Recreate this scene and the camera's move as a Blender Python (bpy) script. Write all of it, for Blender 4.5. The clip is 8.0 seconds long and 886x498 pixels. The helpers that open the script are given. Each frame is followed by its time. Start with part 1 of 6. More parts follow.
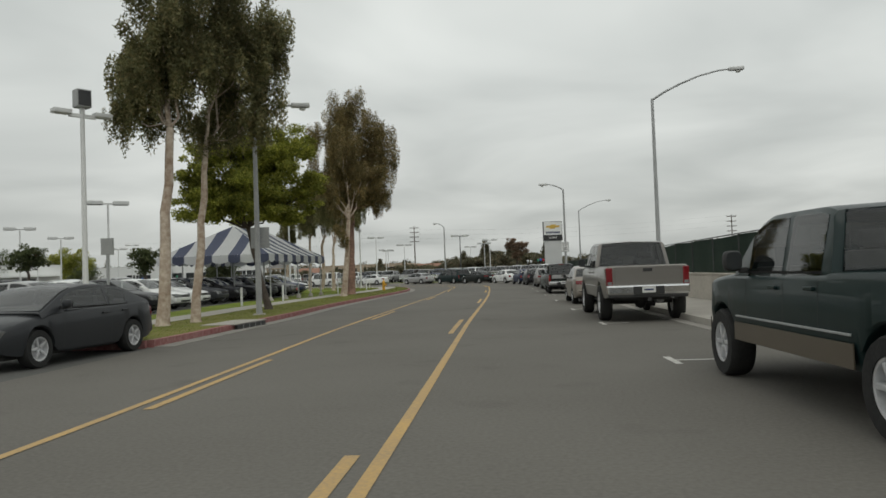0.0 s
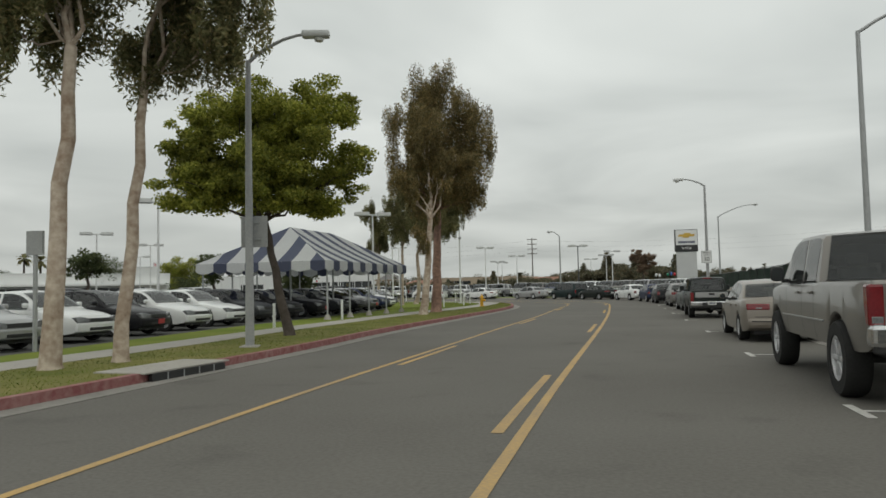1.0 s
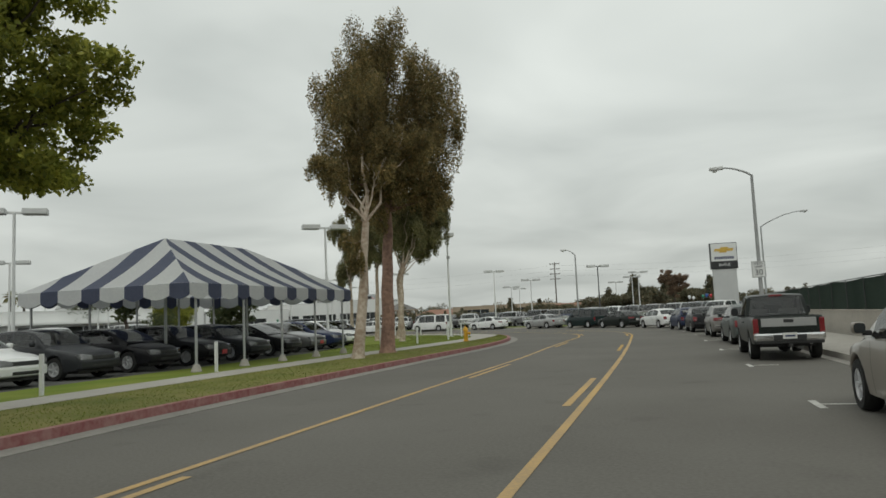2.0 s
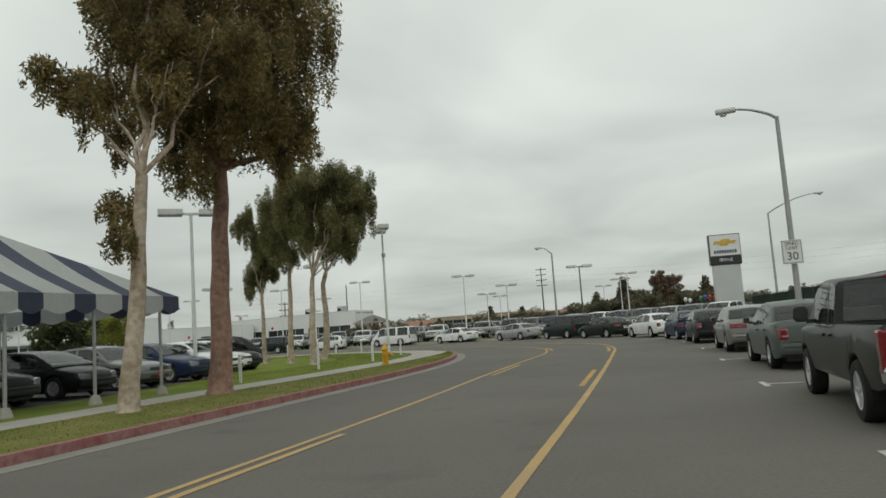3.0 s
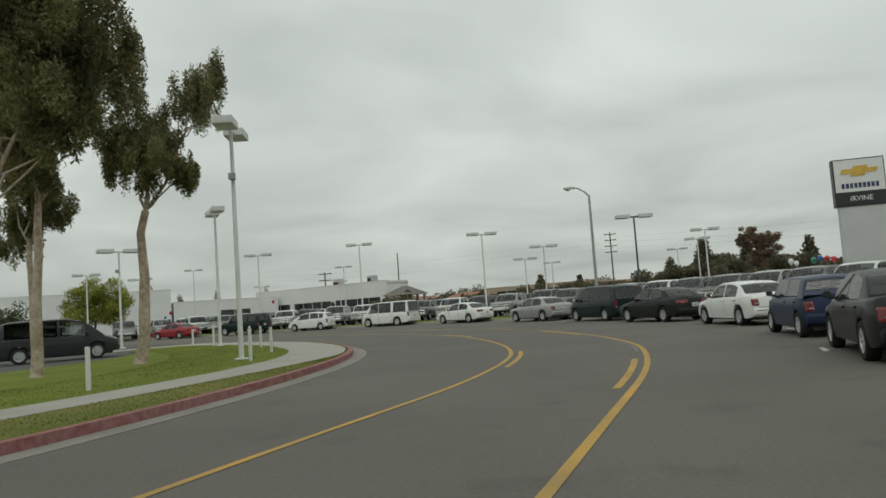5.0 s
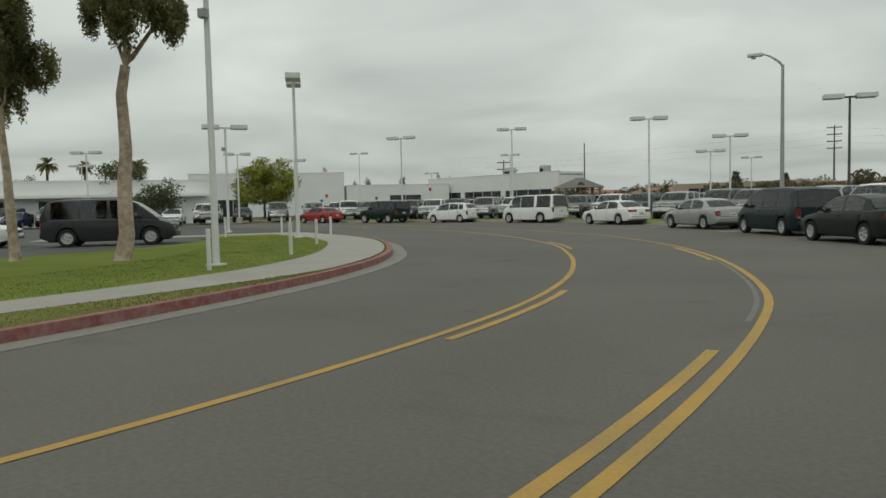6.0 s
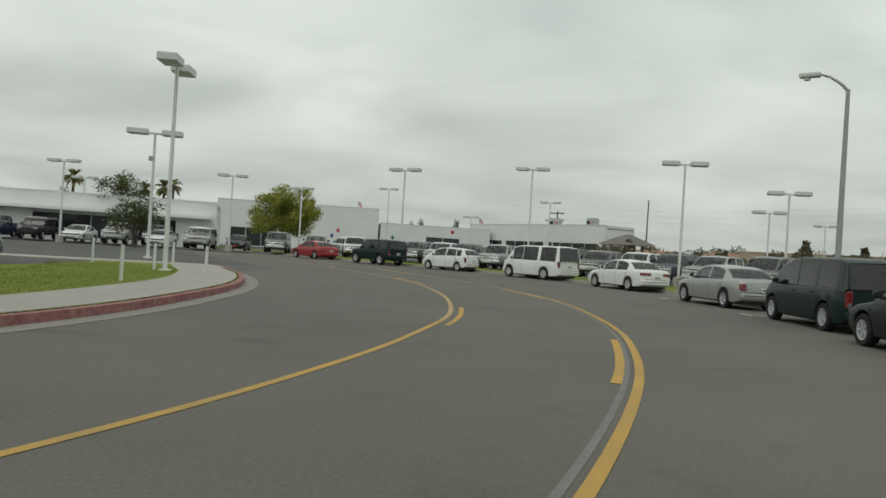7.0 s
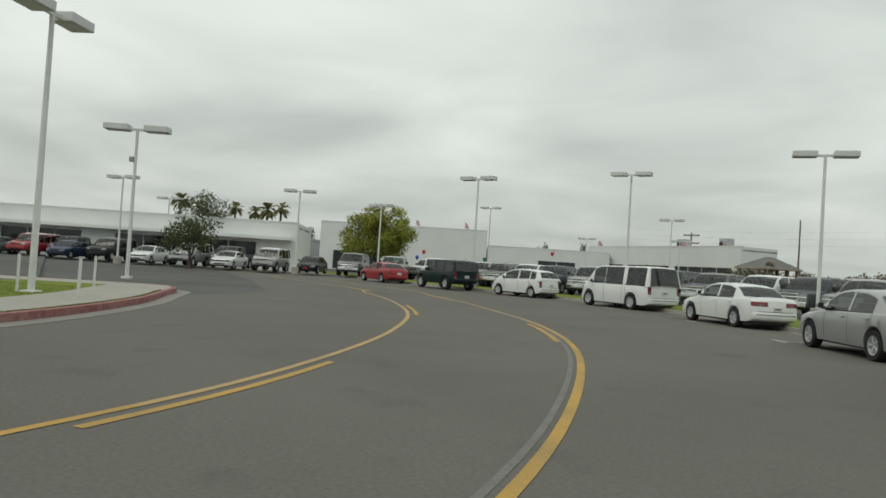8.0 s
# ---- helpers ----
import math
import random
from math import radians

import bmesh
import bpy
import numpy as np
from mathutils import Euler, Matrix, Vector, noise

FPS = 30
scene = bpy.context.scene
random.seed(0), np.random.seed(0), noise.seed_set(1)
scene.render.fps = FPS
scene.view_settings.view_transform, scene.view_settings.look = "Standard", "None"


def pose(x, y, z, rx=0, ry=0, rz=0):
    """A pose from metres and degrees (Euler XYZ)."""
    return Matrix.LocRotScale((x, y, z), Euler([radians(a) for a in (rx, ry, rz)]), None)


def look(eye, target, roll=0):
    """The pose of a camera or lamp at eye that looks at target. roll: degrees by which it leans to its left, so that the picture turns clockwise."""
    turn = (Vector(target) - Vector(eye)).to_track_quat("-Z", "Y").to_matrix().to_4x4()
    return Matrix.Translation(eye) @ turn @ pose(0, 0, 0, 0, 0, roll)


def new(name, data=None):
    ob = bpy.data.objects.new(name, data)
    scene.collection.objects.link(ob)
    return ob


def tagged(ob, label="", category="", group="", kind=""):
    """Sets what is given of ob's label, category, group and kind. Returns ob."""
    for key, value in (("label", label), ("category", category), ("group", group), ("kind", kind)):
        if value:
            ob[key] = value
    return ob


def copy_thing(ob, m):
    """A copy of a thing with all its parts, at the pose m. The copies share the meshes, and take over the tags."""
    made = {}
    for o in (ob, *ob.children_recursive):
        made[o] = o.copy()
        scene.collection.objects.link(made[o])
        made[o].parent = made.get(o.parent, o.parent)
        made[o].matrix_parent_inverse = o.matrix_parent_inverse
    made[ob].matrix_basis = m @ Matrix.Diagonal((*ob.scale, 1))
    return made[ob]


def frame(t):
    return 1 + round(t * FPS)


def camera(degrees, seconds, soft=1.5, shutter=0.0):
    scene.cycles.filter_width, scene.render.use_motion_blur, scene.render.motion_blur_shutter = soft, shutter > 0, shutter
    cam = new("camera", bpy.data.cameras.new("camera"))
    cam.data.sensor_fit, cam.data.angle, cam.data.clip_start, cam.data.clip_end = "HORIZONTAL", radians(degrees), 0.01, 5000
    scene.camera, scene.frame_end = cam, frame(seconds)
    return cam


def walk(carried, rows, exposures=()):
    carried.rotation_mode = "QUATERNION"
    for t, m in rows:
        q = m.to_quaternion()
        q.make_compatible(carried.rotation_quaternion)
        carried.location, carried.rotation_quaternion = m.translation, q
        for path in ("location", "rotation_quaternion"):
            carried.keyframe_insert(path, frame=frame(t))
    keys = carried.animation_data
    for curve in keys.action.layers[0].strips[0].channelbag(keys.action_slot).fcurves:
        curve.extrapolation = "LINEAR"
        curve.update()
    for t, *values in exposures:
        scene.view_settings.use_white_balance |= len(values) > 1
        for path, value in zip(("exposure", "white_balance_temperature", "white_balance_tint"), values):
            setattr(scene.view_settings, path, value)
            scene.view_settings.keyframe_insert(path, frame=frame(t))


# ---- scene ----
# the camera is carried in a car that drives up a curving street
cam = camera(62.0, 8.0, soft=1.6)
# seconds, eye, yaw to the left of +y, pitch up, lean
ROWS = [
    (0, -0.004, 0.009, 1.350, 7.19, 1.84, -2.06),
    (0.5, -0.200, 4.394, 1.365, 10.77, 2.57, -0.98),
    (1, -0.402, 9.350, 1.361, 16.56, 3.12, -1.23),
    (1.2, -0.406, 11.571, 1.333, 17.77, 3.07, -1.81),
    (2.5, -0.919, 26.268, 1.340, 18.40, 6.59, -2.94),
    (3, -1.129, 31.765, 1.311, 17.91, 6.25, -4.02),
    (3.5, -1.456, 37.020, 1.304, 17.30, 6.49, -4.19),
    (4, -1.790, 41.989, 1.315, 17.30, 5.83, -4.19),
    (4.2, -1.860, 43.788, 1.315, 17.28, 5.15, -4.79),
    (5.3, -2.337, 54.715, 1.312, 26.99, 3.66, -2.32),
    (5.5, -2.466, 56.455, 1.292, 28.45, 2.17, -0.84),
    (6, -2.459, 60.015, 1.381, 39.63, -3.42, -1.26),
    (6.5, -2.451, 64.515, 1.353, 47.02, -2.22, 0.50),
    (7, -4.103, 69.590, 1.348, 44.96, 0.06, 3.56),
    (7.5, -5.696, 73.915, 1.304, 48.66, 2.31, 1.76),
    (8, -7.498, 78.132, 1.314, 55.76, 1.44, 3.69),
]


def aimed(x, y, z, yaw, pitch, roll):
    a, b = radians(yaw), radians(pitch)
    way = Vector((-math.sin(a) * math.cos(b), math.cos(a) * math.cos(b), math.sin(b)))
    return look((x, y, z), Vector((x, y, z)) + way, roll)


walk(cam, [(t, aimed(*rest)) for t, *rest in ROWS],
     exposures=[(0, 0.0, 6600, 8), (1, 0.0, 6600, 7), (3, 0.0, 6600, 4), (5.5, -0.12, 6600, 3), (7, 0.0, 6600, 3), (8, 0.04, 6600, 3)])

# ---- overcast sky and a soft, wide sun ----
SUN_ELEV, SUN_ROT = radians(52), radians(200)
world = bpy.data.worlds.new("overcast_sky")
scene.world = world
world.use_nodes = True
wn, wl = world.node_tree.nodes, world.node_tree.links
wn.clear()
w_out = wn.new("ShaderNodeOutputWorld")
w_bg = wn.new("ShaderNodeBackground")
w_sky = wn.new("ShaderNodeTexSky")
w_sky.sky_type = "NISHITA"
w_sky.sun_disc = False
w_sky.sun_elevation, w_sky.sun_rotation = SUN_ELEV, SUN_ROT
w_sky.air_density, w_sky.dust_density = 1.0, 4.0
w_sk = wn.new("ShaderNodeVectorMath")
w_sk.operation = "SCALE"
w_sk.inputs["Scale"].default_value = 0.10
wl.new(w_sky.outputs["Color"], w_sk.inputs[0])
w_tc = wn.new("ShaderNodeTexCoord")
w_sep = wn.new("ShaderNodeSeparateXYZ")
wl.new(w_tc.outputs["Generated"], w_sep.inputs[0])
# flatten the dome to a cloud deck: divide x and y by the height
w_h = wn.new("ShaderNodeMath")
w_h.operation = "MAXIMUM"
w_h.inputs[1].default_value = 0.0
wl.new(w_sep.outputs["Z"], w_h.inputs[0])
w_add = wn.new("ShaderNodeMath")
w_add.operation = "ADD"
w_add.inputs[1].default_value = 0.16
wl.new(w_h.outputs[0], w_add.inputs[0])
w_dx, w_dy = wn.new("ShaderNodeMath"), wn.new("ShaderNodeMath")
for n, axis in ((w_dx, "X"), (w_dy, "Y")):
    n.operation = "DIVIDE"
    wl.new(w_sep.outputs[axis], n.inputs[0])
    wl.new(w_add.outputs[0], n.inputs[1])
w_com = wn.new("ShaderNodeCombineXYZ")
wl.new(w_dx.outputs[0], w_com.inputs["X"])
wl.new(w_dy.outputs[0], w_com.inputs["Y"])
w_noise = wn.new("ShaderNodeTexNoise")
w_noise.inputs["Scale"].default_value = 0.95
w_noise.inputs["Detail"].default_value = 4.5
w_noise.inputs["Roughness"].default_value = 0.45
w_noise.inputs["Distortion"].default_value = 0.4
wl.new(w_com.outputs[0], w_noise.inputs["Vector"])
w_ramp = wn.new("ShaderNodeValToRGB")
w_ramp.color_ramp.elements[0].position = 0.28
w_ramp.color_ramp.elements[0].color = (0.52, 0.545, 0.535, 1)
w_ramp.color_ramp.elements[1].position = 0.72
w_ramp.color_ramp.elements[1].color = (0.85, 0.875, 0.855, 1)
wl.new(w_noise.outputs["Fac"], w_ramp.inputs["Fac"])
w_mix = wn.new("ShaderNodeMix")
w_mix.data_type = "RGBA"
w_mix.inputs["Factor"].default_value = 0.93
wl.new(w_sk.outputs[0], w_mix.inputs["A"])
wl.new(w_ramp.outputs["Color"], w_mix.inputs["B"])
# an overcast dome darkens evenly from the zenith towards its rim
w_dome = wn.new("ShaderNodeMapRange")
w_dome.inputs["From Min"].default_value, w_dome.inputs["From Max"].default_value = 0.0, 0.34
w_dome.inputs["To Min"].default_value, w_dome.inputs["To Max"].default_value = 0.80, 1.06
w_dome.interpolation_type = "SMOOTHSTEP"
wl.new(w_sep.outputs["Z"], w_dome.inputs["Value"])
w_grad = wn.new("ShaderNodeVectorMath")
w_grad.operation = "SCALE"
wl.new(w_mix.outputs["Result"], w_grad.inputs[0])
wl.new(w_dome.outputs["Result"], w_grad.inputs["Scale"])
wl.new(w_grad.outputs[0], w_bg.inputs["Color"])
w_bg.inputs["Strength"].default_value = 1.0
wl.new(w_bg.outputs[0], w_out.inputs["Surface"])
sun = new("sun", bpy.data.lights.new("sun", "SUN"))
sun.data.energy, sun.data.angle, sun.data.color = 0.5, radians(35), (1.0, 0.97, 0.93)
sun.matrix_world = look((0, 0, 60), (0 + 30 * math.sin(SUN_ROT), 0 - 30 * math.cos(SUN_ROT), 60 - 40))

# ---- materials ----
def rgb(c):
    return (*c, 1.0)


def material(name, c1, c2=None, rough=0.7, metal=0.0, scale=6.0, fine=60.0, bump=0.0, spec=0.5, coat=0.0, blend=0.5):
    """A surface of two tones: broad patches of c2 in c1, a fine grain, and a bump of that grain."""
    m = bpy.data.materials.new(name)
    m.use_nodes = True
    nt, lk = m.node_tree.nodes, m.node_tree.links
    bs = nt["Principled BSDF"]
    bs.inputs["Roughness"].default_value = rough
    bs.inputs["Metallic"].default_value = metal
    bs.inputs["Specular IOR Level"].default_value = spec
    bs.inputs["Coat Weight"].default_value = coat
    bs.inputs["Coat Roughness"].default_value = 0.06
    c2 = c2 or tuple(0.8 * v for v in c1)
    tc = nt.new("ShaderNodeTexCoord")
    na = nt.new("ShaderNodeTexNoise")
    na.inputs["Scale"].default_value = scale
    na.inputs["Detail"].default_value = 5
    nb = nt.new("ShaderNodeTexNoise")
    nb.inputs["Scale"].default_value = fine
    nb.inputs["Detail"].default_value = 3
    lk.new(tc.outputs["Object"], na.inputs["Vector"])
    lk.new(tc.outputs["Object"], nb.inputs["Vector"])
    mixf = nt.new("ShaderNodeMath")
    mixf.operation = "MULTIPLY_ADD"
    mixf.inputs[1].default_value = blend
    lk.new(nb.outputs["Fac"], mixf.inputs[0])
    sub = nt.new("ShaderNodeMath")
    sub.operation = "MULTIPLY"
    sub.inputs[1].default_value = 1 - blend
    lk.new(na.outputs["Fac"], sub.inputs[0])
    lk.new(sub.outputs[0], mixf.inputs[2])
    rp = nt.new("ShaderNodeValToRGB")
    rp.color_ramp.elements[0].position, rp.color_ramp.elements[1].position = 0.36, 0.64
    rp.color_ramp.elements[0].color, rp.color_ramp.elements[1].color = rgb(c1), rgb(c2)
    lk.new(mixf.outputs[0], rp.inputs["Fac"])
    lk.new(rp.outputs["Color"], bs.inputs["Base Color"])
    if bump:
        b = nt.new("ShaderNodeBump")
        b.inputs["Strength"].default_value = bump
        b.inputs["Distance"].default_value = 0.02
        lk.new(nb.outputs["Fac"], b.inputs["Height"])
        lk.new(b.outputs[0], bs.inputs["Normal"])
    return m


def canvas(name, *a, **k):
    """Thin cloth that lets some daylight through."""
    m = material(name, *a, **k)
    nt, lk = m.node_tree.nodes, m.node_tree.links
    bs = nt["Principled BSDF"]
    tr = nt.new("ShaderNodeBsdfTranslucent")
    lk.new(bs.inputs["Base Color"].links[0].from_socket, tr.inputs["Color"])
    mx = nt.new("ShaderNodeMixShader")
    mx.inputs[0].default_value = 0.45
    lk.new(bs.outputs[0], mx.inputs[1])
    lk.new(tr.outputs[0], mx.inputs[2])
    lk.new(mx.outputs[0], nt["Material Output"].inputs["Surface"])
    return m


ASPHALT = material("asphalt_road", (0.128, 0.121, 0.107), (0.172, 0.164, 0.146), 0.92, scale=0.28, fine=24, bump=0.25, spec=0.25)
def add_stains(m, low=0.84):
    """Oil drips and darker worn spots over a road surface."""
    nt, lk = m.node_tree.nodes, m.node_tree.links
    bs = nt["Principled BSDF"]
    src = bs.inputs["Base Color"].links[0].from_socket
    tc = nt.new("ShaderNodeTexCoord")
    factor = None
    for sc, lo, hi, dark in ((0.9, 0.60, 0.74, low), (0.07, 0.35, 0.65, 0.88), (6.0, 0.68, 0.76, 0.86)):
        n = nt.new("ShaderNodeTexNoise")
        n.inputs["Scale"].default_value = sc
        n.inputs["Detail"].default_value = 4
        lk.new(tc.outputs["Object"], n.inputs["Vector"])
        r = nt.new("ShaderNodeMapRange")
        r.inputs["From Min"].default_value, r.inputs["From Max"].default_value = lo, hi
        r.inputs["To Min"].default_value, r.inputs["To Max"].default_value = 1.0, dark
        lk.new(n.outputs["Fac"], r.inputs["Value"])
        v = nt.new("ShaderNodeVectorMath")
        v.operation = "SCALE"
        lk.new(src, v.inputs[0])
        lk.new(r.outputs["Result"], v.inputs["Scale"])
        src = v.outputs[0]
    lk.new(src, bs.inputs["Base Color"])


add_stains(ASPHALT)
LOT = material("asphalt_lot", (0.085, 0.085, 0.08), (0.12, 0.12, 0.112), 0.92, scale=0.2, fine=18, bump=0.2, spec=0.25)
CONCRETE = material("concrete_walk", (0.34, 0.32, 0.29), (0.42, 0.40, 0.36), 0.9, scale=0.8, fine=14, bump=0.2, spec=0.2)
GUTTER = material("concrete_gutter", (0.22, 0.21, 0.19), (0.30, 0.285, 0.26), 0.9, scale=1.2, fine=14, bump=0.2, spec=0.2)
WALLCON = material("concrete_wall", (0.40, 0.37, 0.325), (0.50, 0.465, 0.41), 0.9, scale=0.6, fine=9, bump=0.2, spec=0.2)
REDKERB = material("red_kerb_paint", (0.24, 0.085, 0.085), (0.34, 0.19, 0.175), 0.8, scale=2.5, fine=10, bump=0.2, spec=0.2)
GRASS = material("lawn_grass", (0.135, 0.185, 0.030), (0.195, 0.225, 0.046), 0.95, scale=0.5, fine=40, bump=0.2, spec=0.1, blend=0.15)
DRYGRASS = material("verge_grass", (0.125, 0.14, 0.036), (0.205, 0.19, 0.066), 0.95, scale=0.6, fine=40, bump=0.2, spec=0.1, blend=0.15)
YELLOW = material("yellow_road_paint", (0.53, 0.31, 0.055), (0.34, 0.23, 0.075), 0.75, scale=0.9, fine=30, bump=0.1, blend=0.35)
WHITEPAINT = material("white_road_paint", (0.62, 0.61, 0.57), (0.42, 0.41, 0.38), 0.7, scale=2, fine=12, bump=0.1)
GHOST = material("worn_grey_paint", (0.148, 0.143, 0.130), (0.205, 0.202, 0.192), 0.9, scale=2.2, fine=20, bump=0.2)
YELLOWWORN = material("worn_yellow_road_paint", (0.54, 0.35, 0.125), (0.35, 0.255, 0.145), 0.8, scale=0.7, fine=26, bump=0.15, blend=0.45)
METAL = material("galvanised_steel", (0.34, 0.35, 0.35), (0.42, 0.43, 0.43), 0.55, 0.4, scale=3, fine=30)
POLEGREY = material("grey_pole_paint", (0.30, 0.31, 0.31), (0.38, 0.385, 0.38), 0.6, 0.1, scale=2, fine=20)
POLEWHITE = material("white_pole_paint", (0.62, 0.63, 0.62), (0.72, 0.73, 0.72), 0.5, scale=2, fine=20)
POLEDARK = material("dark_pole_paint", (0.05, 0.055, 0.055), (0.08, 0.08, 0.08), 0.5, scale=2, fine=20)
HEADGREY = material("lamp_head_grey", (0.55, 0.56, 0.55), (0.64, 0.65, 0.64), 0.5, scale=2, fine=20)
LENS = material("lamp_lens", (0.60, 0.61, 0.58), (0.66, 0.66, 0.62), 0.25, scale=2, fine=20)
WHITEWALL = material("white_stucco", (0.70, 0.71, 0.70), (0.78, 0.79, 0.77), 0.85, scale=0.3, fine=12, bump=0.1)
GREYWALL = material("grey_fascia", (0.42, 0.44, 0.45), (0.50, 0.52, 0.53), 0.7, scale=0.3, fine=12)
TANWALL = material("tan_stucco", (0.36, 0.29, 0.21), (0.44, 0.36, 0.27), 0.9, scale=0.4, fine=10)
ROOFTILE = material("clay_roof_tiles", (0.23, 0.115, 0.08), (0.32, 0.18, 0.12), 0.9, scale=1.5, fine=6, bump=0.4)
ROOFGREY = material("grey_shingle_roof", (0.13, 0.125, 0.12), (0.20, 0.19, 0.175), 0.9, scale=1.5, fine=6, bump=0.4)
WINDARK = material("dark_window_glass", (0.018, 0.021, 0.022), (0.03, 0.034, 0.035), 0.06, scale=1, fine=3, spec=0.6)
TENTWHITE = canvas("white_tent_canvas", (0.66, 0.67, 0.68), (0.74, 0.75, 0.75), 0.75, scale=0.8, fine=12, bump=0.1)
# blue set paler and greyer than the cloth, carrying the roof's sheen in its colour
TENTBLUE = canvas("blue_tent_canvas", (0.085, 0.10, 0.165), (0.11, 0.125, 0.195), 0.6, scale=0.8, fine=12, bump=0.1)
BARK = material("eucalyptus_bark", (0.28, 0.205, 0.15), (0.58, 0.50, 0.41), 0.9, scale=1.6, fine=8, bump=0.3, spec=0.2)
BARKRED = material("reddish_eucalyptus_bark", (0.17, 0.105, 0.085), (0.38, 0.24, 0.18), 0.9, scale=1.6, fine=8, bump=0.4, spec=0.2)
BARKDARK = material("dark_tree_bark", (0.07, 0.058, 0.048), (0.12, 0.10, 0.085), 0.95, scale=2, fine=12, bump=0.5, spec=0.2)
TIMBER = material("weathered_timber", (0.10, 0.085, 0.07), (0.16, 0.14, 0.12), 0.9, scale=1, fine=10, bump=0.3)
CHROME = material("chrome_trim", (0.62, 0.63, 0.64), (0.70, 0.70, 0.70), 0.16, 1.0, scale=3, fine=20)
ALLOY = material("alloy_rim", (0.56, 0.57, 0.58), (0.66, 0.66, 0.67), 0.3, 0.45, scale=4, fine=30)
RUBBER = material("tyre_rubber", (0.018, 0.018, 0.018), (0.03, 0.03, 0.029), 0.85, scale=6, fine=40, bump=0.2, spec=0.3)
BLACKPLASTIC = material("black_plastic", (0.02, 0.02, 0.021), (0.03, 0.03, 0.03), 0.6, scale=6, fine=40)
CABIN = material("dark_cabin_cloth", (0.085, 0.083, 0.08), (0.13, 0.126, 0.12), 0.85, scale=6, fine=60)


def window_glass(name, tint):
    """Thin tinted glass: a clear sheet under a mirror gloss that grows at grazing angles."""
    m = bpy.data.materials.new(name)
    m.use_nodes = True
    nt, lk = m.node_tree.nodes, m.node_tree.links
    nt.remove(nt["Principled BSDF"])
    tr, gl, mx, fr = nt.new("ShaderNodeBsdfTransparent"), nt.new("ShaderNodeBsdfGlossy"), nt.new("ShaderNodeMixShader"), nt.new("ShaderNodeFresnel")
    tr.inputs["Color"].default_value = rgb(tint)
    gl.inputs["Roughness"].default_value = 0.02
    fr.inputs["IOR"].default_value = 1.75
    lk.new(fr.outputs[0], mx.inputs[0])
    lk.new(tr.outputs[0], mx.inputs[1])
    lk.new(gl.outputs[0], mx.inputs[2])
    lk.new(mx.outputs[0], nt["Material Output"].inputs["Surface"])
    return m


CARGLASS = window_glass("car_window_glass", (0.52, 0.56, 0.55))
PRIVACY = window_glass("privacy_window_glass", (0.22, 0.24, 0.24))
REDLENS = material("red_lamp_lens", (0.14, 0.009, 0.013), (0.20, 0.014, 0.018), 0.12, scale=8, fine=40, coat=0.5)
CLEARLENS = material("clear_lamp_lens", (0.20, 0.205, 0.21), (0.34, 0.345, 0.35), 0.12, 0.5, scale=12, fine=60, coat=0.6)
AMBERLENS = material("amber_lamp_lens", (0.55, 0.16, 0.02), (0.60, 0.2, 0.03), 0.15, scale=8, fine=40)
PLATE = material("licence_plate", (0.60, 0.60, 0.58), (0.66, 0.66, 0.64), 0.4, scale=6, fine=30)
REDPLATE = material("red_dealer_plate", (0.42, 0.03, 0.04), (0.48, 0.05, 0.05), 0.5, scale=6, fine=30)
ORANGEPLATE = material("orange_paper_plate", (0.60, 0.10, 0.03), (0.66, 0.15, 0.05), 0.5, scale=6, fine=30)
BARINK = material("dark_blue_ink", (0.03, 0.04, 0.10), (0.04, 0.05, 0.12), 0.5)
SIGNWHITE = material("white_sign_face", (0.70, 0.71, 0.70), (0.76, 0.77, 0.76), 0.4, scale=0.7, fine=9)
SIGNBLACK = material("black_sign_face", (0.02, 0.021, 0.022), (0.03, 0.03, 0.032), 0.4)
SIGNGOLD = material("gold_sign_shape", (0.55, 0.34, 0.05), (0.68, 0.46, 0.10), 0.35, 0.3, scale=1.2, fine=6)
SIGNSTEEL = material("silver_sign_cladding", (0.50, 0.51, 0.51), (0.58, 0.59, 0.58), 0.45, 0.15, scale=0.8, fine=12)
HYDRANT = material("yellow_hydrant_paint", (0.66, 0.36, 0.01), (0.58, 0.30, 0.02), 0.5, scale=4, fine=24)
FENCESCREEN = material("green_fence_screen", (0.042, 0.066, 0.052), (0.066, 0.092, 0.074), 0.85, scale=0.5, fine=16, bump=0.3, spec=0.2)
FLAGRED = material("red_flag_cloth", (0.45, 0.05, 0.06), (0.52, 0.08, 0.08), 0.8)


def paint(name, c, metal=0.35, rough=0.3):
    dark = max(c) < 0.12
    return material(name, c, tuple(min(1.0, 1.12 * v + 0.002) for v in c), rough + 0.1, metal * (0.2 if dark else 1.0), scale=1.3, fine=260, coat=0.24 if dark else 0.6, spec=0.16 if dark else 0.4)


